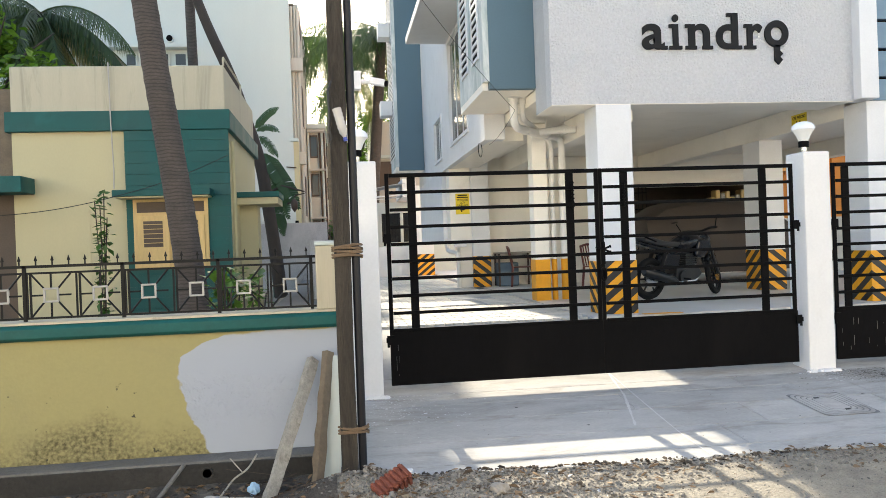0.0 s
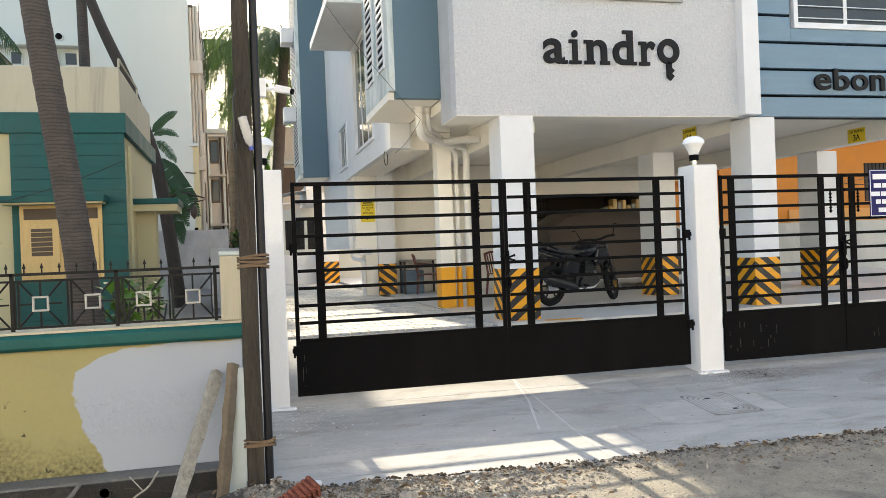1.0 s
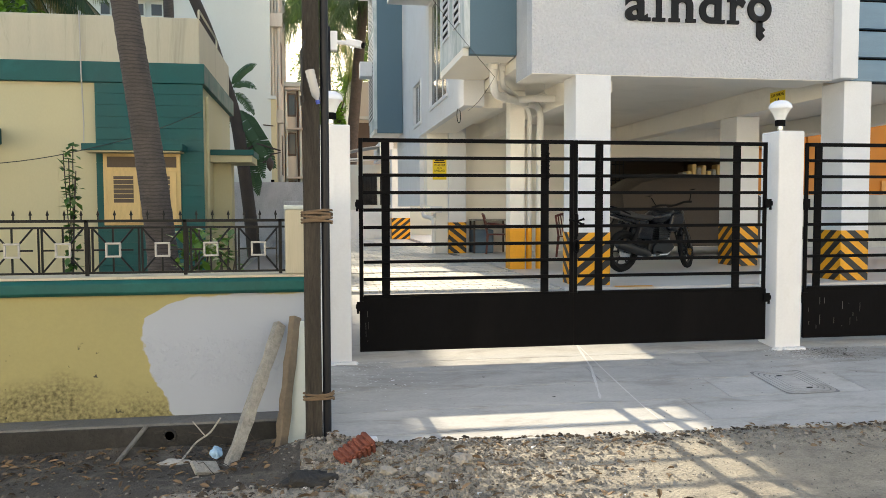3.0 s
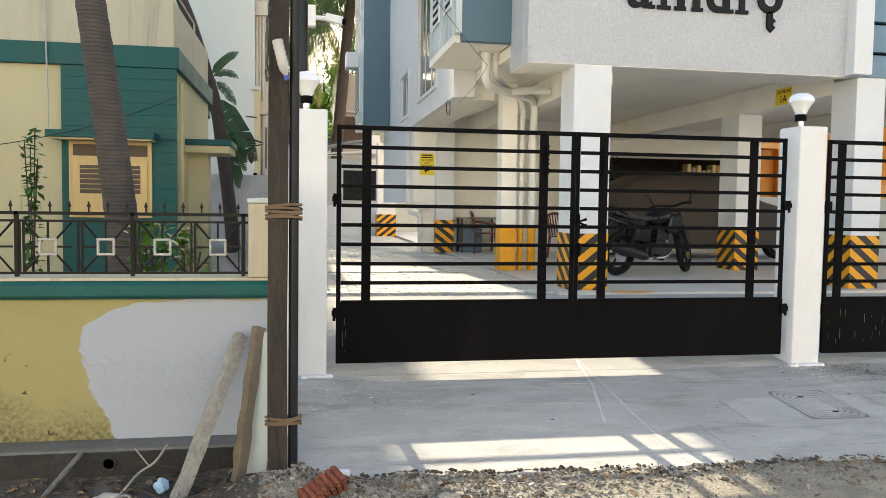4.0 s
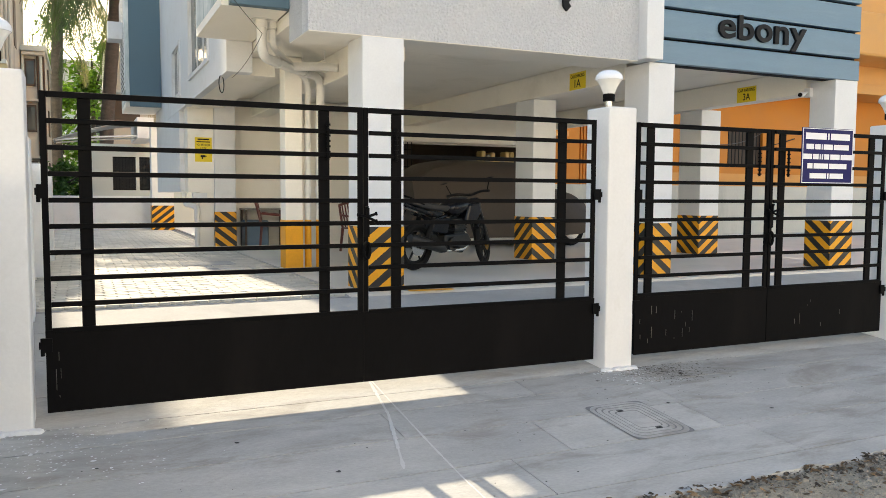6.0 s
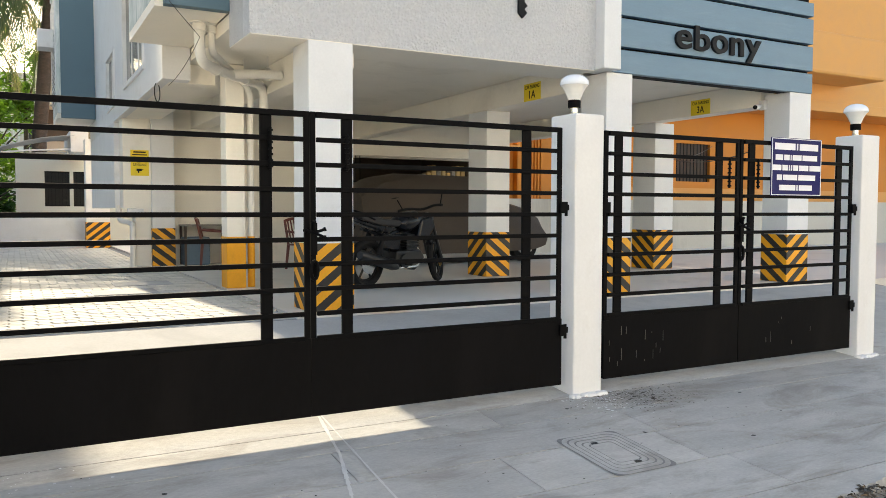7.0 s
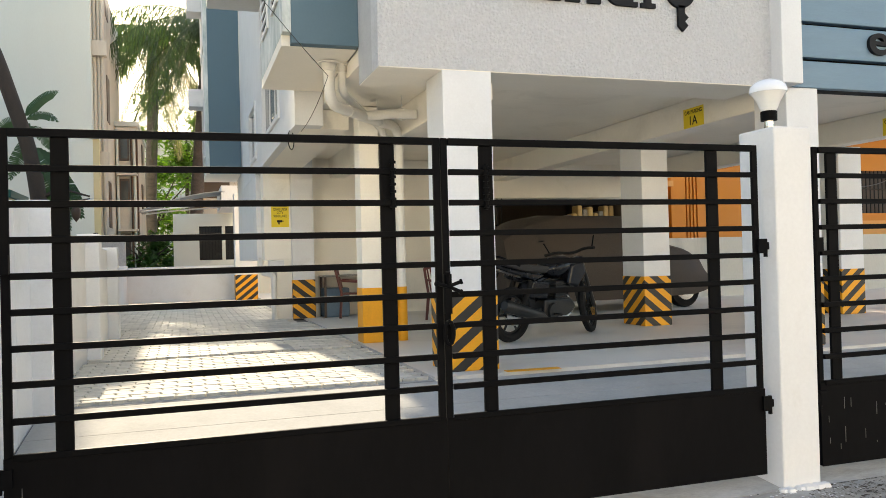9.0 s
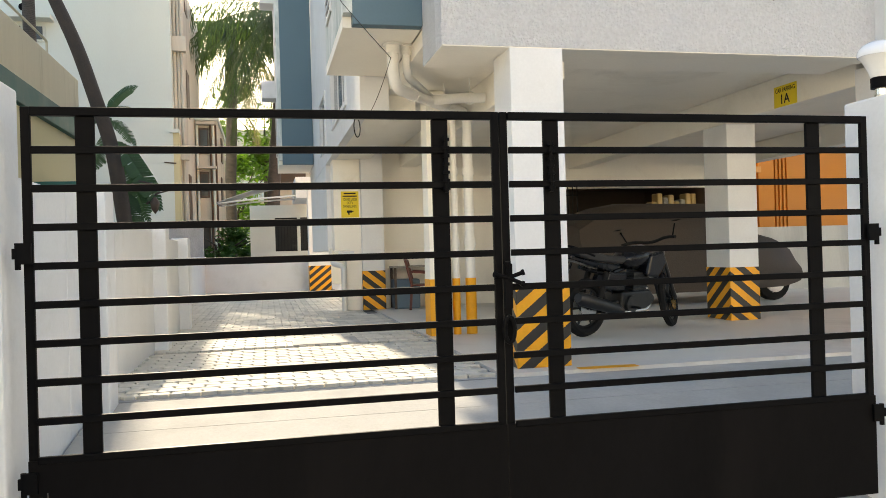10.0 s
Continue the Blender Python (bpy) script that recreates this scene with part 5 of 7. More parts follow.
    part("frame", Mesh().tube(rounded([(1.06, 0, 0.86), (0.98, 0, 0.5), (0.75, 0, 0.27), (0.45, 0, 0.28), (0.42, 0, 0.62), (-0.1, 0, 0.74)], 0.08), 0.022, 8).tube([(1.04, 0, 0.82), (0.42, 0, 0.66)], 0.025, 8), "bike_black", bike, smooth=True)
    tank = Mesh()
    secs = [(0.48, 0.09, 0.76, 0.84), (0.56, 0.13, 0.70, 0.90), (0.72, 0.15, 0.68, 0.95), (0.88, 0.14, 0.70, 0.96), (1.0, 0.09, 0.78, 0.92), (1.05, 0.04, 0.82, 0.88)]
    vs, fs = [], []
    for x, w, z0, z1 in secs:
        for k in range(12):
            a_ = 2 * math.pi * k / 12
            vs.append((x, w * math.cos(a_), (z0 + z1) / 2 + (z1 - z0) / 2 * math.sin(a_)))
    for i in range(len(secs) - 1):
        for k in range(12):
            fs.append((i * 12 + k, i * 12 + (k + 1) % 12, (i + 1) * 12 + (k + 1) % 12, (i + 1) * 12 + k))
    fs += [tuple(range(12))[::-1], tuple(range(60, 72))]
    part("fuel_tank", tank.add(vs, fs), "bike_black", bike, "glossy black tank", smooth=True)
    part("seat", Mesh().prism([(-0.22, 0.86), (0.05, 0.80), (0.45, 0.76), (0.52, 0.80), (0.5, 0.84), (0.2, 0.86), (-0.05, 0.92), (-0.22, 0.92)], "y", -0.12, 0.12), "seat_vinyl", bike, bevel=0.03)
    part("tail", Mesh().prism([(-0.34, 0.84), (0.3, 0.68), (0.48, 0.74), (0.05, 0.80), (-0.3, 0.88)], "y", -0.09, 0.09), "bike_black", bike, bevel=0.02)
    part("rear_mudguard", Mesh().tube([(-0.3, 0, 0.80), (-0.38, 0, 0.62), (-0.42, 0, 0.45)], [0.07, 0.06, 0.04], 8), "bike_black", bike, smooth=True)
    part("grab_rail", Mesh().tube(rounded([(0.0, 0.12, 0.86), (-0.28, 0.13, 0.95), (-0.32, 0, 0.97), (-0.28, -0.13, 0.95), (0.0, -0.12, 0.86)], 0.06), 0.012, 8), "black", bike, smooth=True)
    part("side_panel", Mesh().prism([(0.15, 0.5), (0.5, 0.46), (0.54, 0.66), (0.25, 0.68)], "y", -0.11, 0.11), "bike_black", bike, bevel=0.02)
    eng = Mesh().box(0.45, 0.85, -0.13, 0.13, 0.24, 0.44).box(0.66, 0.86, -0.09, 0.09, 0.44, 0.66)
    for k in range(6):
        eng.box(0.63, 0.89, -0.115, 0.115, 0.455 + 0.033 * k, 0.47 + 0.033 * k)
    part("engine", eng, "engine", bike, "finned metal engine", bevel=0.012)
    part("clutch_cover", Mesh().tube([(0.56, -0.17, 0.33), (0.56, -0.12, 0.33)], [0.09, 0.10], 18), "engine", bike, smooth=True)
    part("exhaust", Mesh().tube(rounded([(0.86, -0.08, 0.5), (0.96, -0.1, 0.36), (0.85, -0.13, 0.25), (0.35, -0.16, 0.25)], 0.08), 0.022, 10), "chrome", bike, "bright exhaust pipe", smooth=True)
    part("silencer", Mesh().tube([(0.4, -0.17, 0.26), (0.3, -0.18, 0.29), (-0.28, -0.2, 0.44), (-0.32, -0.2, 0.45)], [0.03, 0.06, 0.07, 0.05], 14), "engine", bike, smooth=True)
    part("side_stand", Mesh().tube([(0.42, 0.1, 0.28), (0.34, 0.26, 0.0)], 0.014, 8), "black", bike, smooth=True)
    part("foot_peg", Mesh().tube([(0.55, -0.28, 0.3), (0.55, 0.28, 0.3)], 0.014, 8), "rubber", bike, smooth=True)
    part("tank_shroud", Mesh().prism([(0.8, 0.62), (1.0, 0.58), (1.14, 0.74), (1.08, 0.9), (0.86, 0.86)], "y", -0.16, 0.16), "bike_black", bike, bevel=0.03)
    part("belly_cover", Mesh().prism([(0.4, 0.24), (0.8, 0.2), (0.98, 0.36), (0.9, 0.46), (0.42, 0.46)], "y", -0.14, 0.14), "engine", bike, bevel=0.02)
    turn = Matrix.Translation((WB, 0, R)) @ Matrix.Rotation(radians(27), 4, Vector((-0.30, 0, 0.61)).normalized()) @ Matrix.Translation((-WB, 0, -R))
    for ob in bike.children:
        if ob.name.split(".")[0] in ("fork", "mirror", "handlebar", "headlamp", "front_mudguard") or ob is front:
            ob.matrix_basis = turn @ ob.matrix_basis
    bike.matrix_basis = Matrix.Translation(at) @ Matrix.Rotation(radians(heading), 4, "Z") @ Matrix.Rotation(radians(4), 4, "X") @ Matrix.Diagonal((1.06, 1.06, 1.06, 1))


motorcycle((6.92, 12.55, FLOOR), 24)

# ---- covered car ----
car = thing("covered_car", (10.2, 17.0, FLOOR), "parked car under a loose dark brown cover", "car")
secs = [(8.35, 0.25, 0.85), (8.45, 0.22, 1.35), (8.9, 0.2, 1.62), (9.4, 0.2, 1.70), (10.9, 0.2, 1.68), (11.25, 0.21, 1.52), (11.6, 0.22, 1.2), (12.1, 0.24, 1.06), (12.38, 0.28, 0.9), (12.48, 0.32, 0.66)]
prof2 = [(-0.86, 0.0), (-0.9, 0.35), (-0.84, 0.62), (-0.68, 0.93), (-0.5, 1.0), (0, 1.02), (0.5, 1.0), (0.68, 0.93), (0.84, 0.62), (0.9, 0.35), (0.86, 0.0)]
vs, fs = [], []
for x, z0, z1 in secs:
    for py, ph in prof2:
        zz = FLOOR + z0 + (z1 - z0) * ph - (0.02 * (x == 8.35))
        vs.append((x + 0.02 * math.sin(zz * 9 + py * 7), 17.0 + py * (1.0 if 8.4 < x < 12.3 else 0.9) + 0.018 * math.sin(x * 8 + zz * 5), zz))
k_ = len(prof2)
for i in range(len(secs) - 1):
    for j in range(k_ - 1):
        fs.append((i * k_ + j, (i + 1) * k_ + j, (i + 1) * k_ + j + 1, i * k_ + j + 1))
fs += [tuple(range(k_)), tuple(range((len(secs) - 1) * k_, len(secs) * k_))[::-1]]
part("cover", Mesh().add(vs, fs), "car_cover", car, smooth=True)
for x in (9.15, 11.95):
    for y in (16.22, 17.62):
        wh = part("wheel", Mesh().lathe([(0.15, 0.0), (0.29, 0.0), (0.315, 0.03), (0.315, 0.15), (0.29, 0.18), (0.15, 0.18)], 0, 0, 0, 24, m=Matrix.Translation((x, y + 0.18, FLOOR + 0.315)) @ Matrix.Rotation(radians(90), 4, "X")), "rubber", car, smooth=True)
        part("hub_cap", Mesh().lathe([(0.19, 0.0), (0.18, 0.02), (0.06, 0.03)], 0, 0, 0, 20, m=Matrix.Translation((x, y - 0.002, FLOOR + 0.315)) @ Matrix.Rotation(radians(90), 4, "X")), "chrome", wh, smooth=True)
part("underbody", B(8.7, 12.1, 16.45, 17.55, FLOOR + 0.2, FLOOR + 0.5), "black", car)

# ---- chairs, table, bin in the rear corner ----
def plastic_chair(at, turn):
    c = new("plastic_chair")
    c.empty_display_size = 0.1
    tagged(c, "maroon plastic armchair with slatted back", "chair", "plastic chairs")
    part("seat", B(-0.22, 0.22, -0.22, 0.22, 0.41, 0.435), "red_plastic", c, bevel=0.015)
    for x in (-0.2, 0.2):
        for y in (-0.2, 0.2):
            part("leg", Mesh().tube([(x * 1.15, y * 1.15, 0), (x, y, 0.42)], [0.022, 0.028], 8), "red_plastic", c, smooth=True)
        part("armrest", Mesh().tube(rounded([(x * 1.1, -0.2, 0.42), (x * 1.2, -0.2, 0.62), (x * 1.2, 0.22, 0.66)], 0.06), 0.02, 8), "red_plastic", c, smooth=True)
        part("back_post", Mesh().tube([(x, 0.2, 0.42), (x, 0.3, 0.84)], 0.022, 8), "red_plastic", c, smooth=True)
    part("top_rail", Mesh().tube(rounded([(-0.2, 0.3, 0.83), (0, 0.33, 0.88), (0.2, 0.3, 0.83)], 0.1), 0.025, 8), "red_plastic", c, smooth=True)
    for k in range(5):
        part("back_slat", Mesh().tube([(-0.13 + 0.065 * k, 0.21, 0.44), (-0.13 + 0.065 * k, 0.32, 0.86)], 0.014, 6), "red_plastic", c, smooth=True)
    c.matrix_basis = pose(*at, 0, 0, turn)


plastic_chair((6.15, 17.75, FLOOR), 75)
plastic_chair((7.35, 16.2, FLOOR), 20)
tb = thing("work_table", (6.0, 18.2, FLOOR), "plain wooden table against the rear wall", "table")
part("top", B(5.62, 6.5, 17.9, 18.45, FLOOR + 0.72, FLOOR + 0.75), "slab", tb)
for x in (5.66, 6.42):
    for y in (17.94, 18.38):
        part("leg", B(x, x + 0.04, y, y + 0.04, FLOOR, FLOOR + 0.72), "dark_wood", tb)
make("storage_bin", B(5.66, 6.12, 17.96, 18.36, FLOOR, FLOOR + 0.52), "blue_plastic", at=(5.9, 18.1, FLOOR), bevel=0.03, label="blue-grey plastic bin under the table", category="bin")
gr = thing("window_grille", (8.1, 18.48, 1.4), "black iron window grille on the cream rear wall", "grille")
for k in range(7):
    part("bar", B(8.05 + 0.08 * k, 8.062 + 0.08 * k, 18.46, 18.475, 1.2, 2.3), "iron", gr)
for z in (1.2, 1.55, 1.9, 2.28):
    part("cross_bar", B(8.04, 8.55, 18.472, 18.484, z, z + 0.015), "iron", gr)
clut = thing("shelf_clutter", (11.2, 20.4, 1.6), "brownish stacked bundles behind the rear opening", "clutter")
for k in range(9):
    part("bundle", B(11.55 + 0.135 * k, 11.67 + 0.135 * k, 20.0, 20.3, FLOOR, 2.2 + 0.25 * random.random()), "wood_frame" if k % 3 else "slab", clut, bevel=0.03)
make("ceiling_duct", Mesh().tube([(9.1, 19.42, 2.72), (12.7, 19.42, 2.72)], 0.085, 10), "pipe_paint", at=(9.1, 19.42, 2.72), smooth=True, label="white pipe along the rear wall", category="pipe")
make("floor_mark", B(5.99, 6.5, -0.05, 0.05, 0, 0.004, m=pose(0, 10.75, FLOOR + 0.001, 0, 0, -3)), "yellow_paint", at=(6.2, 10.6, FLOOR), label="worn yellow line painted on the floor", category="floor marking")

# ---- orange house ----
oh = thing("orange_house", (14.0, 20.5, 0), "orange painted house beside the parking", "house")
part("wall", B(12.95, 20.3, 20.5, 20.8, 0, 4.4).box(20.3, 21.7, 20.5, 20.8, 0, 2.2).box(20.3, 21.7, 20.5, 20.8, 3.34, 4.4).box(21.7, 34, 20.5, 20.8, 0, 4.4), "orange", oh)
part("window", B(20.3, 21.7, 20.6, 20.64, 2.2, 3.34), "dark_wood", oh, "dark grilled window")
for k in range(10):
    part("window_bar", B(20.36 + 0.14 * k, 20.38 + 0.14 * k, 20.54, 20.56, 2.2, 3.34), "iron", oh)
part("plinth", B(17.6, 34, 20.44, 20.499, 0, 2.0), "peach", oh, "lighter peach lower wall")
part("sunshade", B(13.0, 14.3, 19.9, 20.499, 2.85, 2.98), "peach", oh, "peach concrete sunshade")
part("doorway", B(12.97, 13.5, 20.42, 20.499, 0, 2.8), "dark_wood", oh, "dark wooden door")
part("pilaster", B(14.5, 14.9, 20.3, 20.499, 0, 4.4), "orange", oh)
for k in range(5):
    part("rib", B(14.95 + 0.1 * k, 15.0 + 0.1 * k, 20.45, 20.499, 0, 4.4), "orange", oh)
part("upper_wall", B(12.96, 34, 19.06, 19.3, 4.7, 11), "peach", oh, "peach upper storey")
part("slab", B(12.96, 34, 19.06, 20.8, 4.4, 4.7), "peach", oh, bevel=0.01)
part("balcony", B(20.5, 26, 17.7, 19.059, 5.2, 6.4), "peach", oh, bevel=0.08)
part("upper_window_trim", B(18.2, 20.0, 18.98, 19.059, 6.0, 7.6), "orange", oh)

settle(grid, (0, -0.19, 0))

# ---- left tower, far houses ----
def facade_window(parent, x, y, z, w, h, shade=True):
    wi = part("window", B(x, x + w, y - 0.03, y - 0.004, z, z + h), "tower_side", parent, "small framed window")
    part("pane", B(x + 0.1, x + w - 0.1, y - 0.036, y - 0.0305, z + 0.1, z + h - 0.1), "glass", wi)
    if shade:
        part("sunshade", B(x - 0.4, x + w + 0.4, y - 0.6, y - 0.001, z + h + 0.25, z + h + 0.37), "tower", parent)


tw = thing("apartment_tower", (-5, 26, 0), "tall pale green-white apartment block with small windows", "building")
part("wall", B(-16, 0.88, 26, 30, -0.1, 9.3), "tower", tw)
# Unseen upper block, its width chosen for where its shadow ends near the gate.
part("upper_storeys", B(-16, 0.55, 26, 30, 9.301, 17), "tower", tw)
part("side_wing", B(0.881, 1.15, 26.5, 32, -0.1, 9.2), "tower_side", tw, "stained cream rear wing")
for x, z in ((-6.2, 6.4), (-9, 6.4), (-6.2, 3.2)):
    facade_window(tw, x, 26, z, 0.75, 0.8)
part("fan_hole", Mesh().tube([(-2.765, 25.9, 7.96), (-2.765, 25.999, 7.96)], 0.095, 16), "black", tw, "round exhaust fan hole")
part("fan_ring", Mesh().tube([(-2.765, 25.93, 7.96), (-2.765, 25.998, 7.96)], 0.125, 16), "tower", tw)
part("balcony_slab", B(-4.6, -2.02, 25.55, 25.999, 7.6, 7.72), "tower", tw, "pale balcony slab", bevel=0.01)
for x0, x1 in ((-3.06, -2.78), (-2.65, -2.25), (-4.1, -3.75)):
    wi = part("window", B(x0, x1, 25.93, 25.999, 7.08, 7.5), "tower", tw, "small white framed window")
    part("pane", B(x0 + 0.05, x1 - 0.05, 25.9, 25.9295, 7.13, 7.46), "glass", wi)
part("annexe", B(0.882, 1.04, 26.0, 26.38, -0.1, 4.7), "yellow", tw, "low cream annexe")
part("annexe_ledge", B(0.80, 1.04, 25.9, 26.38, 4.701, 4.8), "tower", tw)
part("annexe_window", B(0.85, 0.96, 25.985, 25.999, 1.9, 2.2), "black", tw, "small dark opening")
for z in (1.2, 3.4):
    part("stay_pipe", Mesh().tube([(0.64, 25.97, z + 0.5), (0.95, 25.97, z + 0.47)], 0.018, 6), "dark_wood", tw)
# Flat plates stand for recesses; the dark one has the shade in its colour.
for k in range(2):
    part("balcony_recess", B(0.84, 1.02, 26.46, 26.498, 5.3 + 2.3 * k, 6.9 + 2.3 * k), "brown_wall" if k % 3 == 1 else "tower_side", tw)
for z in (4.0, 7.0, 10):
    part("ledge", B(0.882, 1.25, 26.2, 26.499, z, z + 0.4), "tower_side", tw)
    part("window", B(1.151, 1.17, 27.2, 28.0, z - 1.6, z - 0.3), "dark_wood", tw)
for x, r in ((0.93, 0.05), (1.03, 0.04), (1.12, 0.05)):
    part("pipe", Mesh().tube([(x, 26.44, 0), (x, 26.44, 9.1)], r, 8), "tower_side", tw, smooth=True)
bh = thing("rear_house", (5, 40, 0), "stained cream house behind the drive", "building")
part("wall", B(3.9, 9, 40, 44, -0.1, 7.5), "tower_side", bh)
for z in (1.4, 4.2):
    wi = part("window", B(4.2, 5.3, 39.96, 39.999, z, z + 1.3), "dark_wood", bh, "dark window")
    part("sunshade", B(4.0, 5.5, 39.5, 39.999, z + 1.45, z + 1.57), "tower", bh)
fh = thing("far_house", (3, 50, 0), "cream house far behind the palms with barred balcony", "building")
part("wall", B(-1, 12, 50, 54, -0.1, 8.5), "tower_side", fh)
sd = thing("side_house", (1.0, 36, 0), "narrow weathered cream house with rusty pipes and window frames", "building")
part("wall", B(0.95, 1.72, 36, 41.9, -0.1, 6.6), "tower_side", sd)
part("parapet", B(0.9, 1.78, 35.9, 42, 6.601, 6.8), "tower", sd)
for z in (1.5, 3.6, 5.3):
    wi = part("window", B(1.05, 1.4, 35.95, 35.999, z, z + 1.0), "dark_wood", sd, "rusty brown window frame")
    part("pane", B(1.1, 1.35, 35.94, 35.949, z + 0.08, z + 0.92), "glass", wi)
    part("sunshade", B(0.98, 1.7, 35.5, 35.999, z + 1.1, z + 1.18), "tower_side", sd)
    part("side_window", B(1.721, 1.76, 37 + z * 0.3, 38 + z * 0.3, z, z + 1.0), "dark_wood", sd)
for x, r in ((0.98, 0.05), (1.48, 0.04), (1.58, 0.055), (1.68, 0.035)):
    part("pipe", Mesh().tube([(x, 35.9, 0), (x + 0.02, 35.9, 3.2), (x, 35.9, 6.5)], r, 8), "dark_wood" if r < 0.045 else "tower", sd, smooth=True)
for z in (1.6, 4.4):
    part("balcony", B(1.6, 3.6, 49.2, 49.999, z, z + 0.15), "tower", fh)
    for k in range(9):
        part("baluster", B(1.65 + 0.22 * k, 1.72 + 0.22 * k, 49.2, 49.25, z + 0.15, z + 0.95), "tower", fh)
    part("balcony_rail", B(1.6, 3.6, 49.19, 49.26, z + 0.951, z + 1.03), "tower", fh)
    part("window", B(3.7, 4.2, 49.96, 49.999, z + 0.2, z + 1.4), "glass", fh)
oth = thing("outbuilding", (4.2, 30, 0), "low white outbuilding with dark grilled openings", "building")
part("wall", B(3.0, 6.5, 30, 30.25, 0, 1.42).box(3.0, 6.5, 30, 30.25, 2.5, 2.9).box(3.0, 3.78, 30, 30.25, 1.42, 2.5).box(4.48, 4.58, 30, 30.25, 1.42, 2.5).box(5.28, 6.5, 30, 30.25, 1.42, 2.5).box(3.0, 6.5, 30.25, 33, 0, 1.3), "tower", oth)
# Near-black block paints the shade inside the grilled openings.
part("back_room", B(3.0, 6.5, 30.9, 33, 1.302, 2.9), "kerb_black", oth)
for x in (3.78, 4.58):
    wi = part("window_grille", B(x, x + 0.7, 30.1, 30.13, 1.42, 1.46), "iron", oth, "dark grilled opening")
    part("top_rail", B(x, x + 0.7, 30.1, 30.13, 2.46, 2.5), "iron", wi)
    for k in range(6):
        part("bar", B(x + 0.1 * k + 0.09, x + 0.1 * k + 0.1, 30.11, 30.12, 1.46, 2.46), "iron", wi)
aw = thing("awning", (2.9, 28, 2.5), "translucent grey curved awning sheet on white arms", "awning")
vs, fs = [], []
for i in range(9):
    u = i / 8
    x, z = 1.85 + 2.3 * u, 2.2 + 0.55 * math.sin(u * 1.5)
    for y in (27.0, 28.6):
        vs += [(x, y, z), (x, y, z - 0.02)]
for i in range(8):
    a_ = i * 4
    fs += [(a_, a_ + 4, a_ + 6, a_ + 2), (a_ + 1, a_ + 3, a_ + 7, a_ + 5), (a_, a_ + 1, a_ + 5, a_ + 4), (a_ + 2, a_ + 6, a_ + 7, a_ + 3)]
part("sheet", Mesh().add(vs, fs), "awning", aw, smooth=True)
for y in (27.1, 28.4):
    part("arm", Mesh().tube([(1.9, y, 2.18), (3.0, y, 2.3), (4.5, y, 2.4)], 0.025, 6), "white", aw)
part("support", B(4.05, 4.5, 27.0, 29.998, 2.3, 2.9), "white", aw)
aw.location += Vector((0.3, 0, 0.62))
make("wall_garden", B(-2.4, 1.82, 26.5, 26.7, 0, 2.14), "cement_wall", kind="structure", label="grey cement wall behind the yellow house")
# Unseen pale wall added behind the camera as a reflector for fill light.
make("street_wall", B(-40, 40, -9.3, -9, -0.3, 8), "cream", kind="structure", label="plain cream wall added out of view to bounce light")

shift, spread = Vector((2.28, 0.66, 1.3)), 1.217
tw.location = shift + (tw.location - shift) * spread
tw.scale = (spread, spread, spread)

# ---- trees ----
def frond(mesh, base, azim, length, rise, fall, leaflet, stem):
    """One palm leaf: a rib that leaves the crown at the angle rise and bends down to the angle fall, with hanging leaflets; stem takes the rib."""
    d = Vector((math.cos(azim), math.sin(azim), 0))
    side_ = Vector((-d.y, d.x, 0))
    pts = [Vector(base)]
    for i in range(12):
        u = i / 11
        w = radians(rise + (fall - rise) * u ** 0.8)
        pts.append(pts[-1] + (d * math.cos(w) + Vector((0, 0, math.sin(w)))) * length / 12)
    stem.tube(pts, [0.035 * (1 - 0.85 * i / 12) for i in range(13)], 5)
    for i in range(3, 75):
        u = i / 75
        k = min(11, int(u * 12))
        p = pts[k].lerp(pts[k + 1], u * 12 - k)
        t = (pts[k + 1] - pts[k]).normalized()
        ln = leaflet * (math.sin(math.pi * min(1, u * 0.9 + 0.12)) ** 0.6) * random.uniform(0.8, 1.1)
        for s in (-1, 1):
            out = (side_ * s * 0.6 + t * 0.55 + Vector((0, 0, -0.45 - 0.4 * random.random()))).normalized()
            mid = p + out * ln * 0.5
            tip = p + out * ln * 0.9 + Vector((0, 0, -ln * 0.35))
            w = t * 0.024
            mesh.add([p - w, p + w, mid + w, mid - w, tip], [(0, 1, 2, 3), (3, 2, 4)])


def palm(at, trunk, r0, r1, n, length, leaflet, label, azimuths=None, dry=0):
    tree = thing("palm_tree", at, label, "palm tree", "palms")
    path = [Vector(p) for p in trunk]
    fine = []
    for p, q in zip(path, path[1:]):
        for i in range(10):
            fine.append(p.lerp(q, i / 10))
    fine.append(path[-1])
    radii = [(r0 + (r1 - r0) * i / len(fine)) * (1 + 0.035 * (i % 2)) for i in range(len(fine))]
    part("trunk", Mesh().tube(fine, radii, 14), "bark", tree, smooth=True)
    for k in range(n):
        m, st = Mesh(), Mesh()
        az = azimuths[k % len(azimuths)] if azimuths else 2 * math.pi * k / n + random.uniform(-0.2, 0.2)
        lvl = (k * 7 % n) / n
        is_dry = k < dry
        rise = 20 - 62 * lvl - (35 if is_dry else 0)
        frond(m, path[-1], az, length * random.uniform(0.85, 1.1), rise, max(-86, -42 - 45 * lvl - (20 if is_dry else 0)), leaflet, st)
        fr = part("frond", m, "frond_dry" if is_dry else "frond", tree)
        part("rib", st, "frond", fr)
    return tree


far_palm = palm((2.0, 34, 0), [(2.05, 34, 0), (2.1, 34, 3.8), (2.25, 34, 7.2), (2.3, 34, 9.9)], 0.22, 0.17, 18, 4.8, 1.0, "coconut palm with drooping dark green fronds", dry=4)
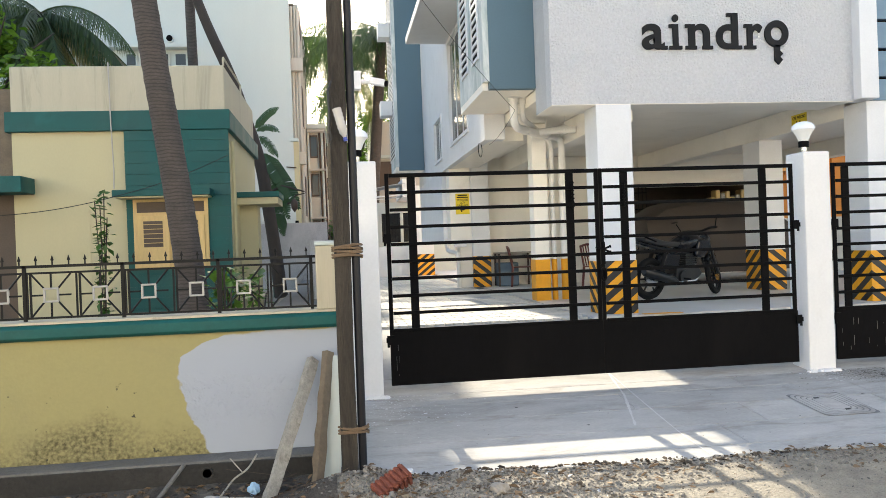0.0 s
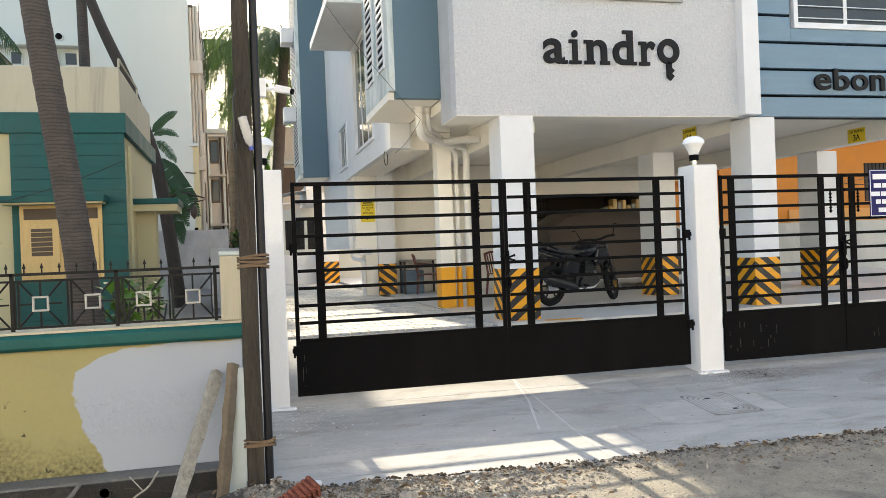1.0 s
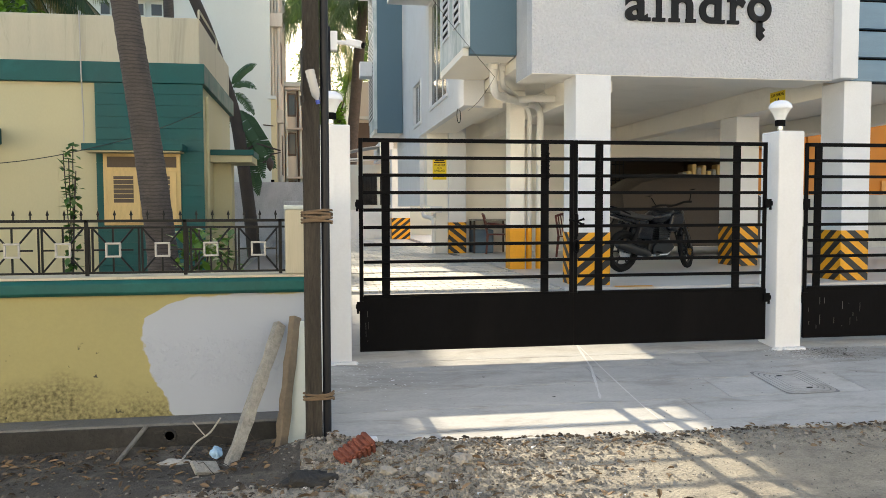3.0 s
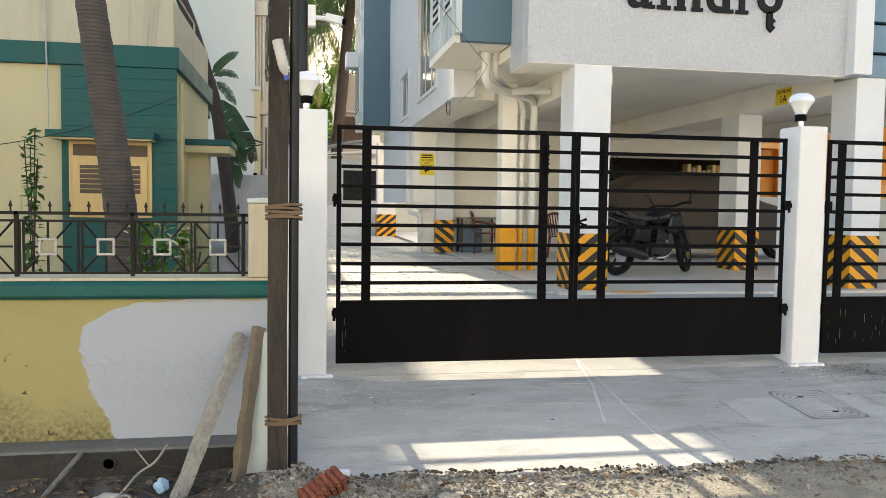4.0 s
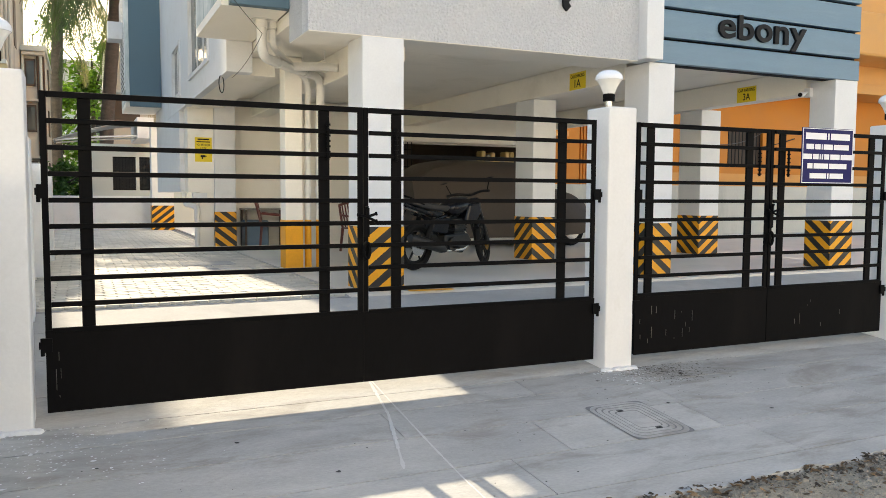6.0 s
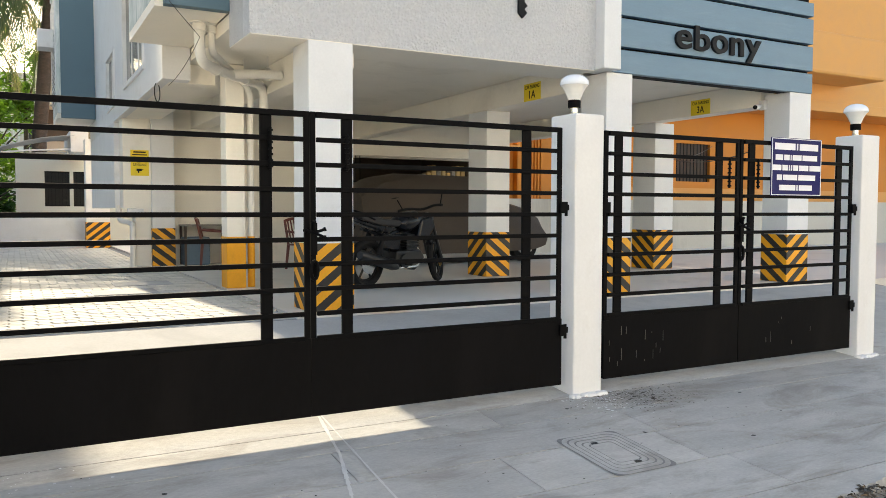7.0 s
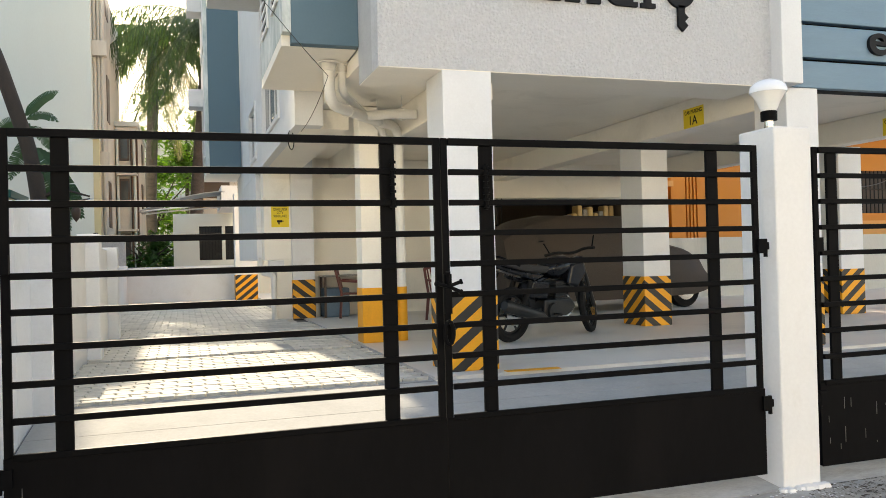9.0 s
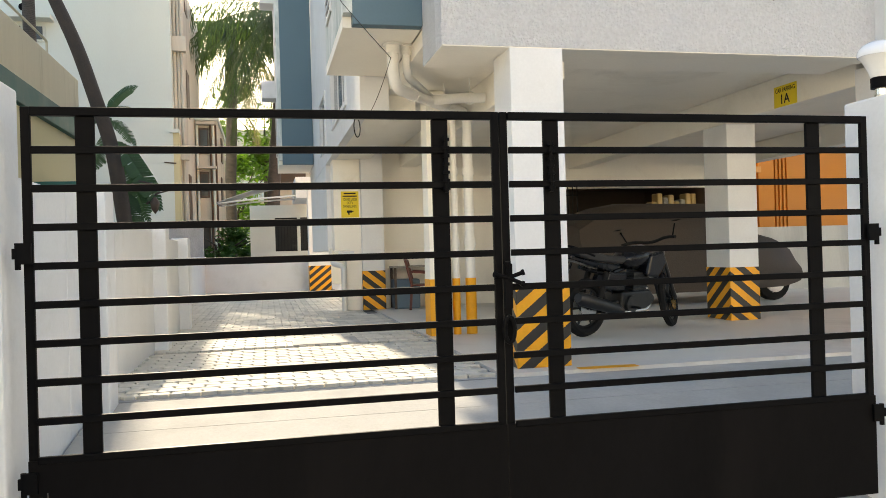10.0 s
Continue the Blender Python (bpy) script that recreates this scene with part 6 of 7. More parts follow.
palm((3.6, 37, 0), [(3.7, 37, 0), (3.85, 37, 4), (4.2, 37, 8.0), (4.5, 37, 11.2)], 0.27, 0.22, 26, 7.0, 1.4, "taller coconut palm beside the building", dry=5)
palm((-3.6, 21, 0), [(-4.2, 21.5, 0), (-4.4, 21.5, 4.0), (-5.0, 21.5, 7.4)], 0.17, 0.14, 26, 4.2, 0.8, "coconut palm with greyish fronds behind the house", dry=6)
big = thing("palm_tree", (0.55, 10.5, 0), "thick ringed palm trunk rising in front of the house", "palm tree", "palms")
path, radii = [], []
for i in range(150):
    z = -0.1 + 9.6 * i / 149
    path.append((0.50 - 0.113 * z + 0.02 * math.sin(1.1 * z), 10.5 + 0.02 * math.sin(0.8 * z), z))
    ring_ = (i % 3 == 0) * random.uniform(0.012, 0.04)
    radii.append((0.178 - 0.0075 * z) * (1 + ring_) * (1 + 0.22 * max(0, 1 - z / 0.9)))
part("trunk", Mesh().tube(path, radii, 20), "bark", big, smooth=True)
part("foot_roots", Mesh().lathe([(0.30, -0.1), (0.27, 0.05), (0.22, 0.2), (0.2, 0.3)], 0.5, 10.5, 0, 20), "bark", big, smooth=True)
dk = thing("tree", (0.45, 24, 0), "dark thin leaning tree trunk beside the house", "tree")
part("trunk", Mesh().tube(rounded([(0.47, 24, -0.1), (0.34, 24, 1.3), (0.02, 24, 3.9), (-0.72, 24, 6.35), (-1.3, 24, 7.7), (-2.1, 24, 10)], 0.6), [0.19 - 0.0022 * i for i in range(26)], 12), "bark_dark", dk, smooth=True)
part("limb", Mesh().tube([(0.15, 24, 2.9), (0.6, 23.9, 3.15), (1.25, 23.8, 2.95)], [0.05, 0.035, 0.02], 6), "bark_dark", dk, smooth=True)
part("limb", Mesh().tube([(0.75, 23.9, 2.6), (1.0, 23.85, 2.85), (1.25, 23.8, 2.9)], [0.03, 0.025, 0.012], 6), "bark_dark", dk, smooth=True)
gt = thing("tree", (-1.7, 24.5, 0), "slim straight grey trunk before the tower", "tree")
part("trunk", Mesh().tube([(-1.9, 24.5, 0), (-1.85, 24.5, 6), (-1.95, 24.5, 13)], [0.16, 0.15, 0.12], 10), "bark", gt, smooth=True)


def banana_leaf(base, tip, width, sag, torn):
    """A long blade on an arching rib from its base to its tip, folded along the rib and split into ribbons."""
    m = Mesh()
    p, q = Vector(base), Vector(tip)
    n_ = 28
    spine = [p.lerp(q, i / n_) + Vector((0, 0, sag * 4 * (i / n_) * (1 - i / n_))) for i in range(n_ + 1)]
    for s in (-1, 1):
        for i in range(2, n_):
            u = i / n_
            along = (spine[i + 1] - spine[i]).normalized() if i < n_ else (q - p).normalized()
            out = along.cross(Vector((0.15, -1, 0.3))).normalized() * s + Vector((0, 0.25, -0.25 * (s < 0)))
            w = width * min(1, u * 5) * min(1, (1 - u) * 3.2 + 0.08)
            gap = 0.5 if random.random() < torn else 0.0
            a, b = spine[i], spine[i + 1]
            b2 = b.lerp(a, gap)
            j = random.uniform(0.82, 1.05) if gap else 1.0
            m.add([a, b, b2 + out * w * j + along * 0.04, a + out * w * j + along * 0.04], [(0, 1, 2, 3)])
    return m


bn = thing("banana_plant", (0.3, 24.3, 0), "banana plant with torn hanging leaves", "banana plant")
part("stem", Mesh().tube([(0.35, 24.4, -0.1), (0.2, 24.35, 2.2), (-0.1, 24.3, 4.7)], [0.13, 0.11, 0.05], 10), "banana", bn, smooth=True)
for base, tip, w, sag, torn in (((-0.15, 24, 4.75), (0.58, 24, 5.42), 0.13, 0.12, 0.0), ((-0.12, 24, 4.7), (0.58, 24, 4.72), 0.12, 0.16, 0.1), ((-0.05, 24, 4.6), (0.5, 24.1, 4.0), 0.15, 0.12, 0.5),
                                ((0.05, 24, 4.2), (1.08, 23.8, 2.46), 0.26, 0.1, 0.12), ((0.15, 24.1, 3.7), (0.75, 24.2, 2.2), 0.24, 0.08, 0.2), ((0.25, 24, 3.0), (0.6, 24, 1.7), 0.2, 0.05, 0.15),
                                ((-0.1, 24.2, 4.6), (-0.8, 24.6, 4.5), 0.16, 0.2, 0.1), ((0.0, 24.2, 4.3), (-0.5, 24.3, 3.4), 0.18, 0.15, 0.2)):
    part("leaf", banana_leaf(base, tip, w, sag, torn), "banana", bn)
part("flower", Mesh().lathe([(0.0, -0.4), (0.09, -0.28), (0.11, -0.12), (0.03, 0.0)], 0.95, 23.8, 2.75, 10), "dark_wood", bn, "hanging banana flower", smooth=True)


def crown(mesh, centre, radii, n, size, clumps=14):
    """Leaves in uneven clumps with gaps."""
    cs_ = []
    for _ in range(clumps):
        v = Vector((random.gauss(0, 1), random.gauss(0, 1), random.gauss(0, 1))).normalized() * random.uniform(0.35, 1.0)
        cs_.append((Vector((v.x * radii[0], v.y * radii[1], v.z * radii[2])), random.uniform(0.22, 0.42)))
    rm = sum(radii) / 3
    for _ in range(n):
        c, r = random.choice(cs_)
        v = Vector((random.gauss(0, 1), random.gauss(0, 1), random.gauss(0, 0.8))) * r * rm * 0.55
        p = Vector(centre) + c + v
        a_ = Vector((random.uniform(-1, 1), random.uniform(-1, 1), random.uniform(-0.7, 0.5))).normalized()
        b_ = a_.cross(Vector((random.uniform(-1, 1), random.uniform(-1, 1), 1))).normalized()
        s = size * random.uniform(0.6, 1.3)
        mesh.add([p - a_ * s, p + b_ * s * 0.42 - a_ * 0.1 * s, p + a_ * s + Vector((0, 0, -0.25 * s)), p - b_ * s * 0.42 - a_ * 0.1 * s], [(0, 1, 2, 3)])


def leafy_tree(at, h, centre, radii, n, size, mat, label):
    t = thing("tree", at, label, "tree")
    c = Vector(centre)
    part("trunk", Mesh().tube([at, Vector(at).lerp(c, 0.5) + Vector((0.1, 0, 0)), c], [0.14, 0.11, 0.04], 9), "bark_dark", t, smooth=True)
    for k in range(5):
        w = 2 * math.pi * k / 5 + 0.3
        tip = c + Vector((math.cos(w) * radii[0] * 0.8, math.sin(w) * radii[1] * 0.8, radii[2] * 0.4))
        part("limb", Mesh().tube([Vector(at).lerp(c, 0.75), Vector(at).lerp(c, 0.9).lerp(tip, 0.5), tip], [0.05, 0.035, 0.012], 6), "bark_dark", t, smooth=True)
    m = Mesh()
    crown(m, centre, radii, n, size)
    part("crown", m, mat, t)
    return t


leafy_tree((-5.2, 18.5, 0), 5, (-5.1, 18.5, 5.6), (1.7, 1.4, 1.5), 2600, 0.13, "leaf", "leafy tree with bright yellow-green leaves")
leafy_tree((-7.6, 17.0, 0), 5, (-7.2, 17.0, 6.6), (2.0, 1.6, 2.0), 2200, 0.14, "leaf", "leafy tree with bright green leaves")
far_tree = leafy_tree((1.9, 36, 0), 5, (2.2, 36, 3.4), (1.6, 1.4, 2.8), 2000, 0.15, "leaf", "bright green tree far behind the drive")
rear_tree = leafy_tree((3.2, 37.5, 0), 5, (3.4, 37.5, 6.5), (1.8, 1.4, 2.2), 2600, 0.16, "leaf", "bright green tree far behind the drive")
leafy_tree((0.2, 34, 0), 5, (2.3, 33, 1.6), (1.2, 0.8, 0.9), 1500, 0.12, "leaf_dark", "green shrub behind the end wall")


def shrub(at, h, r, n, size, label, mat="leaf_dark"):
    s = thing("shrub", at, label, "plant")
    st, lv = Mesh(), Mesh()
    for k in range(5):
        x, y = random.uniform(-r, r) * 0.4, random.uniform(-r, r) * 0.4
        st.tube([at, (at[0] + x, at[1] + y, at[2] + h * 0.5), (at[0] + x * 2, at[1] + y * 2, at[2] + h * random.uniform(0.75, 1))], 0.008, 5)
    for _ in range(n):
        z = random.random()
        p = Vector(at) + Vector((random.gauss(0, r * 0.55), random.gauss(0, r * 0.55), h * z))
        a_ = Vector((random.uniform(-1, 1), random.uniform(-1, 1), random.uniform(-0.6, 0.4))).normalized()
        b_ = a_.cross(Vector((0.1, 0.2, 1))).normalized()
        q = size * random.uniform(0.6, 1.3)
        lv.add([p - a_ * q, p + b_ * q * 0.6, p + a_ * q + Vector((0, 0, -0.3 * q)), p - b_ * q * 0.6], [(0, 1, 2, 3)])
    part("stem", st, "bark_dark", s)
    part("foliage", lv, mat, s)


shrub((1.27, 7.4, 0.0), 1.15, 0.16, 260, 0.06, "broad-leaved green plant behind the fence", "leaf_fresh")
shrub((1.4, 8.2, 0.0), 1.1, 0.13, 170, 0.06, "broad-leaved green plant behind the fence", "leaf_fresh")
shrub((-1.45, 13.5, 0.0), 2.3, 0.12, 190, 0.07, "climbing vine beside the wooden window")
make("soil_bed", B(-8, 2.0, 6.37, 14.0, -0.2, 0.0), "kerb_black", kind="structure", label="dark soil of the front garden")

for ob in (far_palm, far_tree, rear_tree, fh):
    spread_from(ob, (2.9, 2.3, 1.3), 1.33)

# ---- cables ----
def cable(points, label, r=0.006):
    pts = [Vector(p) for p in points]
    out = []
    for p, q in zip(pts, pts[1:]):
        for i in range(8):
            u = i / 8
            out.append(p.lerp(q, u) + Vector((0, 0, -0.03 * (q - p).length * 4 * u * (1 - u))))
    out.append(pts[-1])
    make("cable", Mesh().tube(out, r, 5), "cable", at=points[0], label=label, category="cable", group="cables")


grid = standing()
cable([(3.1, 11.19, 4.93), (4.64, 11.39, 3.07), (4.66, 13.4, 2.86)], "thin black cable hanging across the bay", 0.0035)
cable([(-3.4, 14.4, 2.0), (-1.3, 14.1, 2.25), (0.4, 14.4, 2.9)], "thin black wire strung along the house wall", 0.007)
coil = [(4.62 + 0.05 * math.cos(w), 14.0 + 0.1 * math.cos(w), 2.85 + 0.12 * math.sin(w)) for w in [i * math.pi / 8 for i in range(30)]]
make("cable_coil", Mesh().tube(coil, 0.007, 5), "cable", at=(4.62, 14, 2.85), label="small coil of black cable hanging on the side wall", category="cable")
cable([(12.6, 11.3, 2.2), (14.5, 15, 2.4), (18, 17, 2.9)], "pale wire strung across the parking", 0.008)

settle(grid, (0, -0.19, 0))

# ---- manhole ----
mh = thing("manhole_cover", (5.96, 6.40, -0.08), "rectangular concrete manhole cover with nested grooves", "manhole cover")


def rounded_rect(cx, cy, hx, hy, r, shear):
    pts = []
    for sx, sy, a0 in ((1, 1, 0), (-1, 1, 90), (-1, -1, 180), (1, -1, 270)):
        for k in range(5):
            w = radians(a0 + 22.5 * k)
            pts.append((cx + sx * (hx - r) + r * math.cos(w), cy + sy * (hy - r) + r * math.sin(w)))
    return pts


base_pts = rounded_rect(5.98, 6.40, 0.225, 0.285, 0.04, 0)
part("bed", Mesh().add([(x, y, apron_z(y) + 0.0042) for x, y in base_pts], [tuple(range(len(base_pts)))]), "concrete_dark", mh)
for k in range(5):
    hx, hy = 0.219 - 0.034 * k, 0.279 - 0.036 * k
    o = rounded_rect(5.98, 6.40, hx, hy, max(0.03, 0.09 - 0.015 * k), 0)
    i_ = rounded_rect(5.98, 6.40, hx - 0.026, hy - 0.027, max(0.02, 0.075 - 0.015 * k), 0)
    m = Mesh()
    n = len(o)
    top = [(x, y, apron_z(y) + 0.005) for x, y in o] + [(x, y, apron_z(y) + 0.006) for x, y in i_]
    low = [(x, y, z - 0.02) for x, y, z in top]
    fs = []
    for q in range(n):
        q2 = (q + 1) % n
        fs += [(q, q2, n + q2, n + q), (2 * n + q, 2 * n + q2, q2, q), (n + q, n + q2, 3 * n + q2, 3 * n + q)]
    if k == 4:
        m.add(top + low, fs)
        m.add([(x, y, apron_z(y) + 0.005) for x, y in i_], [tuple(range(n))])
    else:
        m.add(top + low, fs)
    part("ring", m, "concrete", mh)
for x, y in ((5.95, 6.55), (6.01, 6.24)):
    part("handle_slot", B(x - 0.022, x + 0.022, y - 0.012, y + 0.012, apron_z(y) + 0.0, apron_z(y) + 0.0075), "kerb_black", mh)

# ---- drain covers in the drive ----
for x, y in ((3.75, 13.2), (4.1, 14.3)):
    make("drain_cover", B(x, x + 0.75, y - 0.19, y + 0.41, FLOOR - 0.02, FLOOR + 0.008), "concrete", at=(x, y, FLOOR), bevel=0.006, label="square concrete drain cover set in the pavers", category="drain cover", group="drain covers")

# ---- apron slabs ----
xs_rows = {0: [2.17, 4.9, 6.6, 8.3, 10.6, 13], 1: [2.17, 5.3, 6.45, 7.9, 10.2, 13], 2: [2.17, 4.46, 6.5, 8.6, 11, 13], 3: [2.17, 5.6, 7.4, 9.9, 13], 4: [2.17, 13]}
row_edges = [5.66, 6.13, 6.58, 7.0, 7.32, 7.9]
for r_ in range(5):
    y0, y1 = row_edges[r_] + 0.004, row_edges[r_ + 1] - 0.004
    for x0, x1 in zip(xs_rows[r_], xs_rows[r_][1:]):
        x0, x1 = x0 + 0.003, x1 - 0.003
        m = Mesh()
        m.add([(x0, y0, apron_z(y0)), (x1, y0, apron_z(y0)), (x1, y1, apron_z(y1)), (x0, y1, apron_z(y1)), (x0, y0, apron_z(y0) - 0.02), (x1, y0, apron_z(y0) - 0.02), (x1, y1, apron_z(y1) - 0.02), (x0, y1, apron_z(y1) - 0.02)],
              [(0, 1, 2, 3), (0, 4, 5, 1), (1, 5, 6, 2), (2, 6, 7, 3), (3, 7, 4, 0)])
        part("slab", m, "concrete", pavement)
# the broken front strip and the ramp behind the gate
m = Mesh()
vs, fs = [], []
for i, x in enumerate(ax):
    ye = apron_edge(x)
    vs += [(x, 5.656, apron_z(5.656)), (x, ye, apron_z(ye) - 0.001), (x, ye - 0.012 - 0.02 * random.random(), -0.21)]
for i in range(len(ax) - 1):
    a_ = i * 3
    fs += [(a_ + 1, a_ + 4, a_ + 3, a_), (a_ + 2, a_ + 5, a_ + 4, a_ + 1)]
part("front_strip", m.add(vs, fs), "concrete", pavement, "broken concrete edge")
for y0, y1 in ((7.905, 8.7), (8.706, 9.5), (9.506, 10.4)):
    part("slab", Mesh().add([(2.29, y0, apron_z(y0)), (14, y0, apron_z(y0)), (14, y1, apron_z(y1)), (2.29, y1, apron_z(y1)), (2.29, y0, apron_z(y0) - 0.02), (14, y0, apron_z(y0) - 0.02)], [(0, 1, 2, 3), (0, 4, 5, 1)]), "ramp", pavement)

# ---- loose stones and litter ----
def bits(n, area, smin, smax, flat):
    m = Mesh()
    for _ in range(n):
        x, y = area()
        z = ground_z(x, y)
        s = smin + (smax - smin) * random.random() ** 3
        rot = Euler((random.uniform(-0.5, 0.5), random.uniform(-0.5, 0.5), random.uniform(0, 6.3))).to_matrix()
        sx, sy, sz = s * random.uniform(0.7, 1.4), s * random.uniform(0.6, 1.0), s * flat * random.uniform(0.6, 1.2)
        vs = []
        for c in ((-1, -1, -1), (1, -1, -1), (1, 1, -1), (-1, 1, -1), (-0.6, -0.7, 1), (0.8, -0.5, 1), (0.5, 0.7, 1), (-0.7, 0.5, 1)):
            j = [random.uniform(0.65, 1.15) for _ in range(3)]
            vs.append(Vector((x, y, z + sz * 0.5)) + rot @ Vector((c[0] * sx * j[0], c[1] * sy * j[1], c[2] * sz * j[2])))
        m.add(vs, [(0, 3, 2, 1), (4, 5, 6, 7), (0, 1, 5, 4), (1, 2, 6, 5), (2, 3, 7, 6), (3, 0, 4, 7)])
    return m


def near_edge():
    x = random.uniform(0.2, 8.5)
    return x, apron_edge(x) - 0.02 - abs(random.gauss(0, 0.22))


def edge_line():
    x = random.uniform(2.2, 9.5)
    return x, apron_edge(x) + 0.03 - abs(random.gauss(0, 0.05)) * (1 + math.sin(x * 3.1))


def heap():
    return random.gauss(2.75, 0.6), min(5.42, random.gauss(4.95, 0.38))


def anywhere():
    return random.uniform(-0.5, 8.0), random.uniform(2.6, 5.35)


make("gravel", bits(8000, heap, 0.002, 0.014, 0.7), "gravel", kind="stuff", label="heap of loose broken stone and grit", category="gravel")
make("gravel", bits(4500, near_edge, 0.002, 0.013, 0.7), "gravel", kind="stuff", label="loose grit along the broken concrete edge", category="gravel")
make("gravel", bits(9000, anywhere, 0.0015, 0.008, 0.6), "gravel", kind="stuff", label="scattered small stones on the road", category="gravel")
make("rubble", bits(140, heap, 0.012, 0.034, 0.5), "gravel", kind="stuff", label="broken stones and brick chips in the heap", category="rubble")
make("rubble", bits(80, near_edge, 0.008, 0.024, 0.5), "gravel", kind="stuff", label="broken stones along the concrete edge", category="rubble")
make("paper_bits", bits(70, heap, 0.006, 0.022, 0.15), "white", kind="stuff", label="white scraps of plaster in the rubble", category="litter")
def ditch():
    return random.uniform(-1.5, 2.1), random.uniform(4.3, 5.6)


make("leaf_litter", bits(1500, ditch, 0.006, 0.03, 0.15), "litter", kind="stuff", label="dry leaves piled along the foot of the kerb", category="litter")
make("debris", bits(2600, ditch, 0.004, 0.022, 0.4), "debris", kind="stuff", label="dark soil crumbs along the foot of the kerb", category="litter")
make("leaf_litter", bits(800, near_edge, 0.006, 0.028, 0.12), "litter", kind="stuff", label="dry brown leaves along the concrete edge", category="litter")
make("leaf_litter", bits(900, heap, 0.006, 0.032, 0.1), "litter", kind="stuff", label="dry leaves and husks among the rubble", category="litter")
def splatter(n, cx, cy, rx_, ry2):
    m = Mesh()
    for _ in range(n):
        x, y = cx + random.gauss(0, rx_), min(7.31, cy + random.gauss(0, ry2))
        if x < 2.2 or (2.26 < x < 2.55 and y > 7.3):
            continue
        r = random.uniform(0.002, 0.008) * (2.2 if random.random() < 0.06 else 1)
        z = apron_z(y) + 0.0035
        pts = [(x + r * random.uniform(0.6, 1.3) * math.cos(k * 1.047), y + r * random.uniform(0.6, 1.3) * math.sin(k * 1.047), z) for k in range(6)]
        m.add(pts, [tuple(range(6))])
    return m


def scratch(points, w):
    m = Mesh()
    for (xa, ya), (xb, yb) in zip(points, points[1:]):
        for k in range(12):
            u, v = k / 12, (k + 1) / 12
            w0, w1 = w * random.uniform(0.4, 1.2), w * random.uniform(0.4, 1.2)
            a0, b0, a1, b1 = xa + (xb - xa) * u, ya + (yb - ya) * u, xa + (xb - xa) * v, ya + (yb - ya) * v
            m.add([(a0 - w0, b0, apron_z(b0) + 0.004), (a0 + w0, b0, apron_z(b0) + 0.004), (a1 + w1, b1, apron_z(b1) + 0.004), (a1 - w1, b1, apron_z(b1) + 0.004)], [(0, 1, 2, 3)])
    return m


make("cement_streak", scratch([(4.62, 7.70), (4.56, 6.41), (4.53, 5.50)], 0.0065), "concrete_pale", kind="stuff", label="thin pale streak across the apron", category="streak")
make("cement_streak", scratch([(4.61, 7.66), (4.50, 6.96), (4.30, 6.20)], 0.012), "concrete_pale", kind="stuff", label="short faint pale streak on the apron", category="streak")
make("cement_splatter", splatter(420, 2.6, 7.0, 0.28, 0.28), "white", kind="stuff", label="white cement splashes on the apron by the post", category="splatter")
make("cement_splatter", splatter(260, 6.55, 7.2, 0.16, 0.12), "white", kind="stuff", label="white cement splashes on the apron by the post", category="splatter")
make("dirt_patch", splatter(600, 6.85, 7.16, 0.22, 0.12), "debris", kind="stuff", label="brown dirt washed up beside the gate post", category="dirt")
make("dirt_specks", splatter(90, 6.9, 7.05, 0.7, 0.25), "kerb_black", kind="stuff", label="dark dirt specks on the apron", category="dirt")
make("dirt_specks", splatter(50, 4.5, 6.4, 1.2, 0.4), "kerb_black", kind="stuff", label="dark dirt specks on the apron", category="dirt")
make("debris", bits(1500, edge_line, 0.004, 0.02, 0.4), "debris", kind="stuff", label="dark rotted debris along the broken concrete edge", category="litter")
def fallen_leaves(n, area, lmin, lmax):
    """Curled dry leaves: pointed blades of four facets lying at all angles."""
    m = Mesh()
    for _ in range(n):
        x, y = area()
        ln = random.uniform(lmin, lmax)
        w = ln * random.uniform(0.25, 0.5)
        cup = ln * random.uniform(0.1, 0.35)
        rot = Euler((random.uniform(-0.6, 0.6), random.uniform(-0.4, 0.4), random.uniform(0, 6.3))).to_matrix()
        c = Vector((x, y, ground_z(x, y) + 0.014 + 0.2 * ln))
        pts = [(-ln, 0, 0), (-0.3 * ln, -w, cup), (0.5 * ln, -0.8 * w, cup), (ln, 0, 0.3 * cup), (0.5 * ln, 0.8 * w, cup), (-0.3 * ln, w, cup), (-0.3 * ln, 0, 0), (0.5 * ln, 0, 0)]
        m.add([c + rot @ Vector(p) for p in pts], [(0, 1, 6), (1, 2, 7, 6), (2, 3, 7), (0, 6, 5), (6, 7, 4, 5), (7, 3, 4)])
    return m


def kerb_foot():
    return random.uniform(-1.6, 2.0), 5.9 - abs(random.gauss(0, 0.42))


def edge_leaves():
    x = random.choice((random.uniform(3.2, 7.5), random.gauss(5.9, 0.35)))
    return x, apron_edge(x) - 0.01 - abs(random.gauss(0, 0.07))


make("leaf_litter", fallen_leaves(560, kerb_foot, 0.012, 0.034), "litter", kind="stuff", label="curled dry leaves along the foot of the kerb", category="litter")
make("leaf_litter", fallen_leaves(110, heap, 0.014, 0.04), "litter", kind="stuff", label="curled dry leaves among the rubble", category="litter")
make("leaf_litter", fallen_leaves(110, edge_leaves, 0.012, 0.03), "litter", kind="stuff", label="curled dry leaves along the broken concrete edge", category="litter")
make("paper_bits", bits(60, kerb_foot, 0.008, 0.03, 0.12), "fence_white", kind="stuff", label="pale scraps of plastic and plaster along the kerb", category="litter")
make("debris", bits(2200, kerb_foot, 0.006, 0.03, 0.4), "debris", kind="stuff", label="dark crumbs of soil below the kerb", category="litter")
tw_ = Mesh()
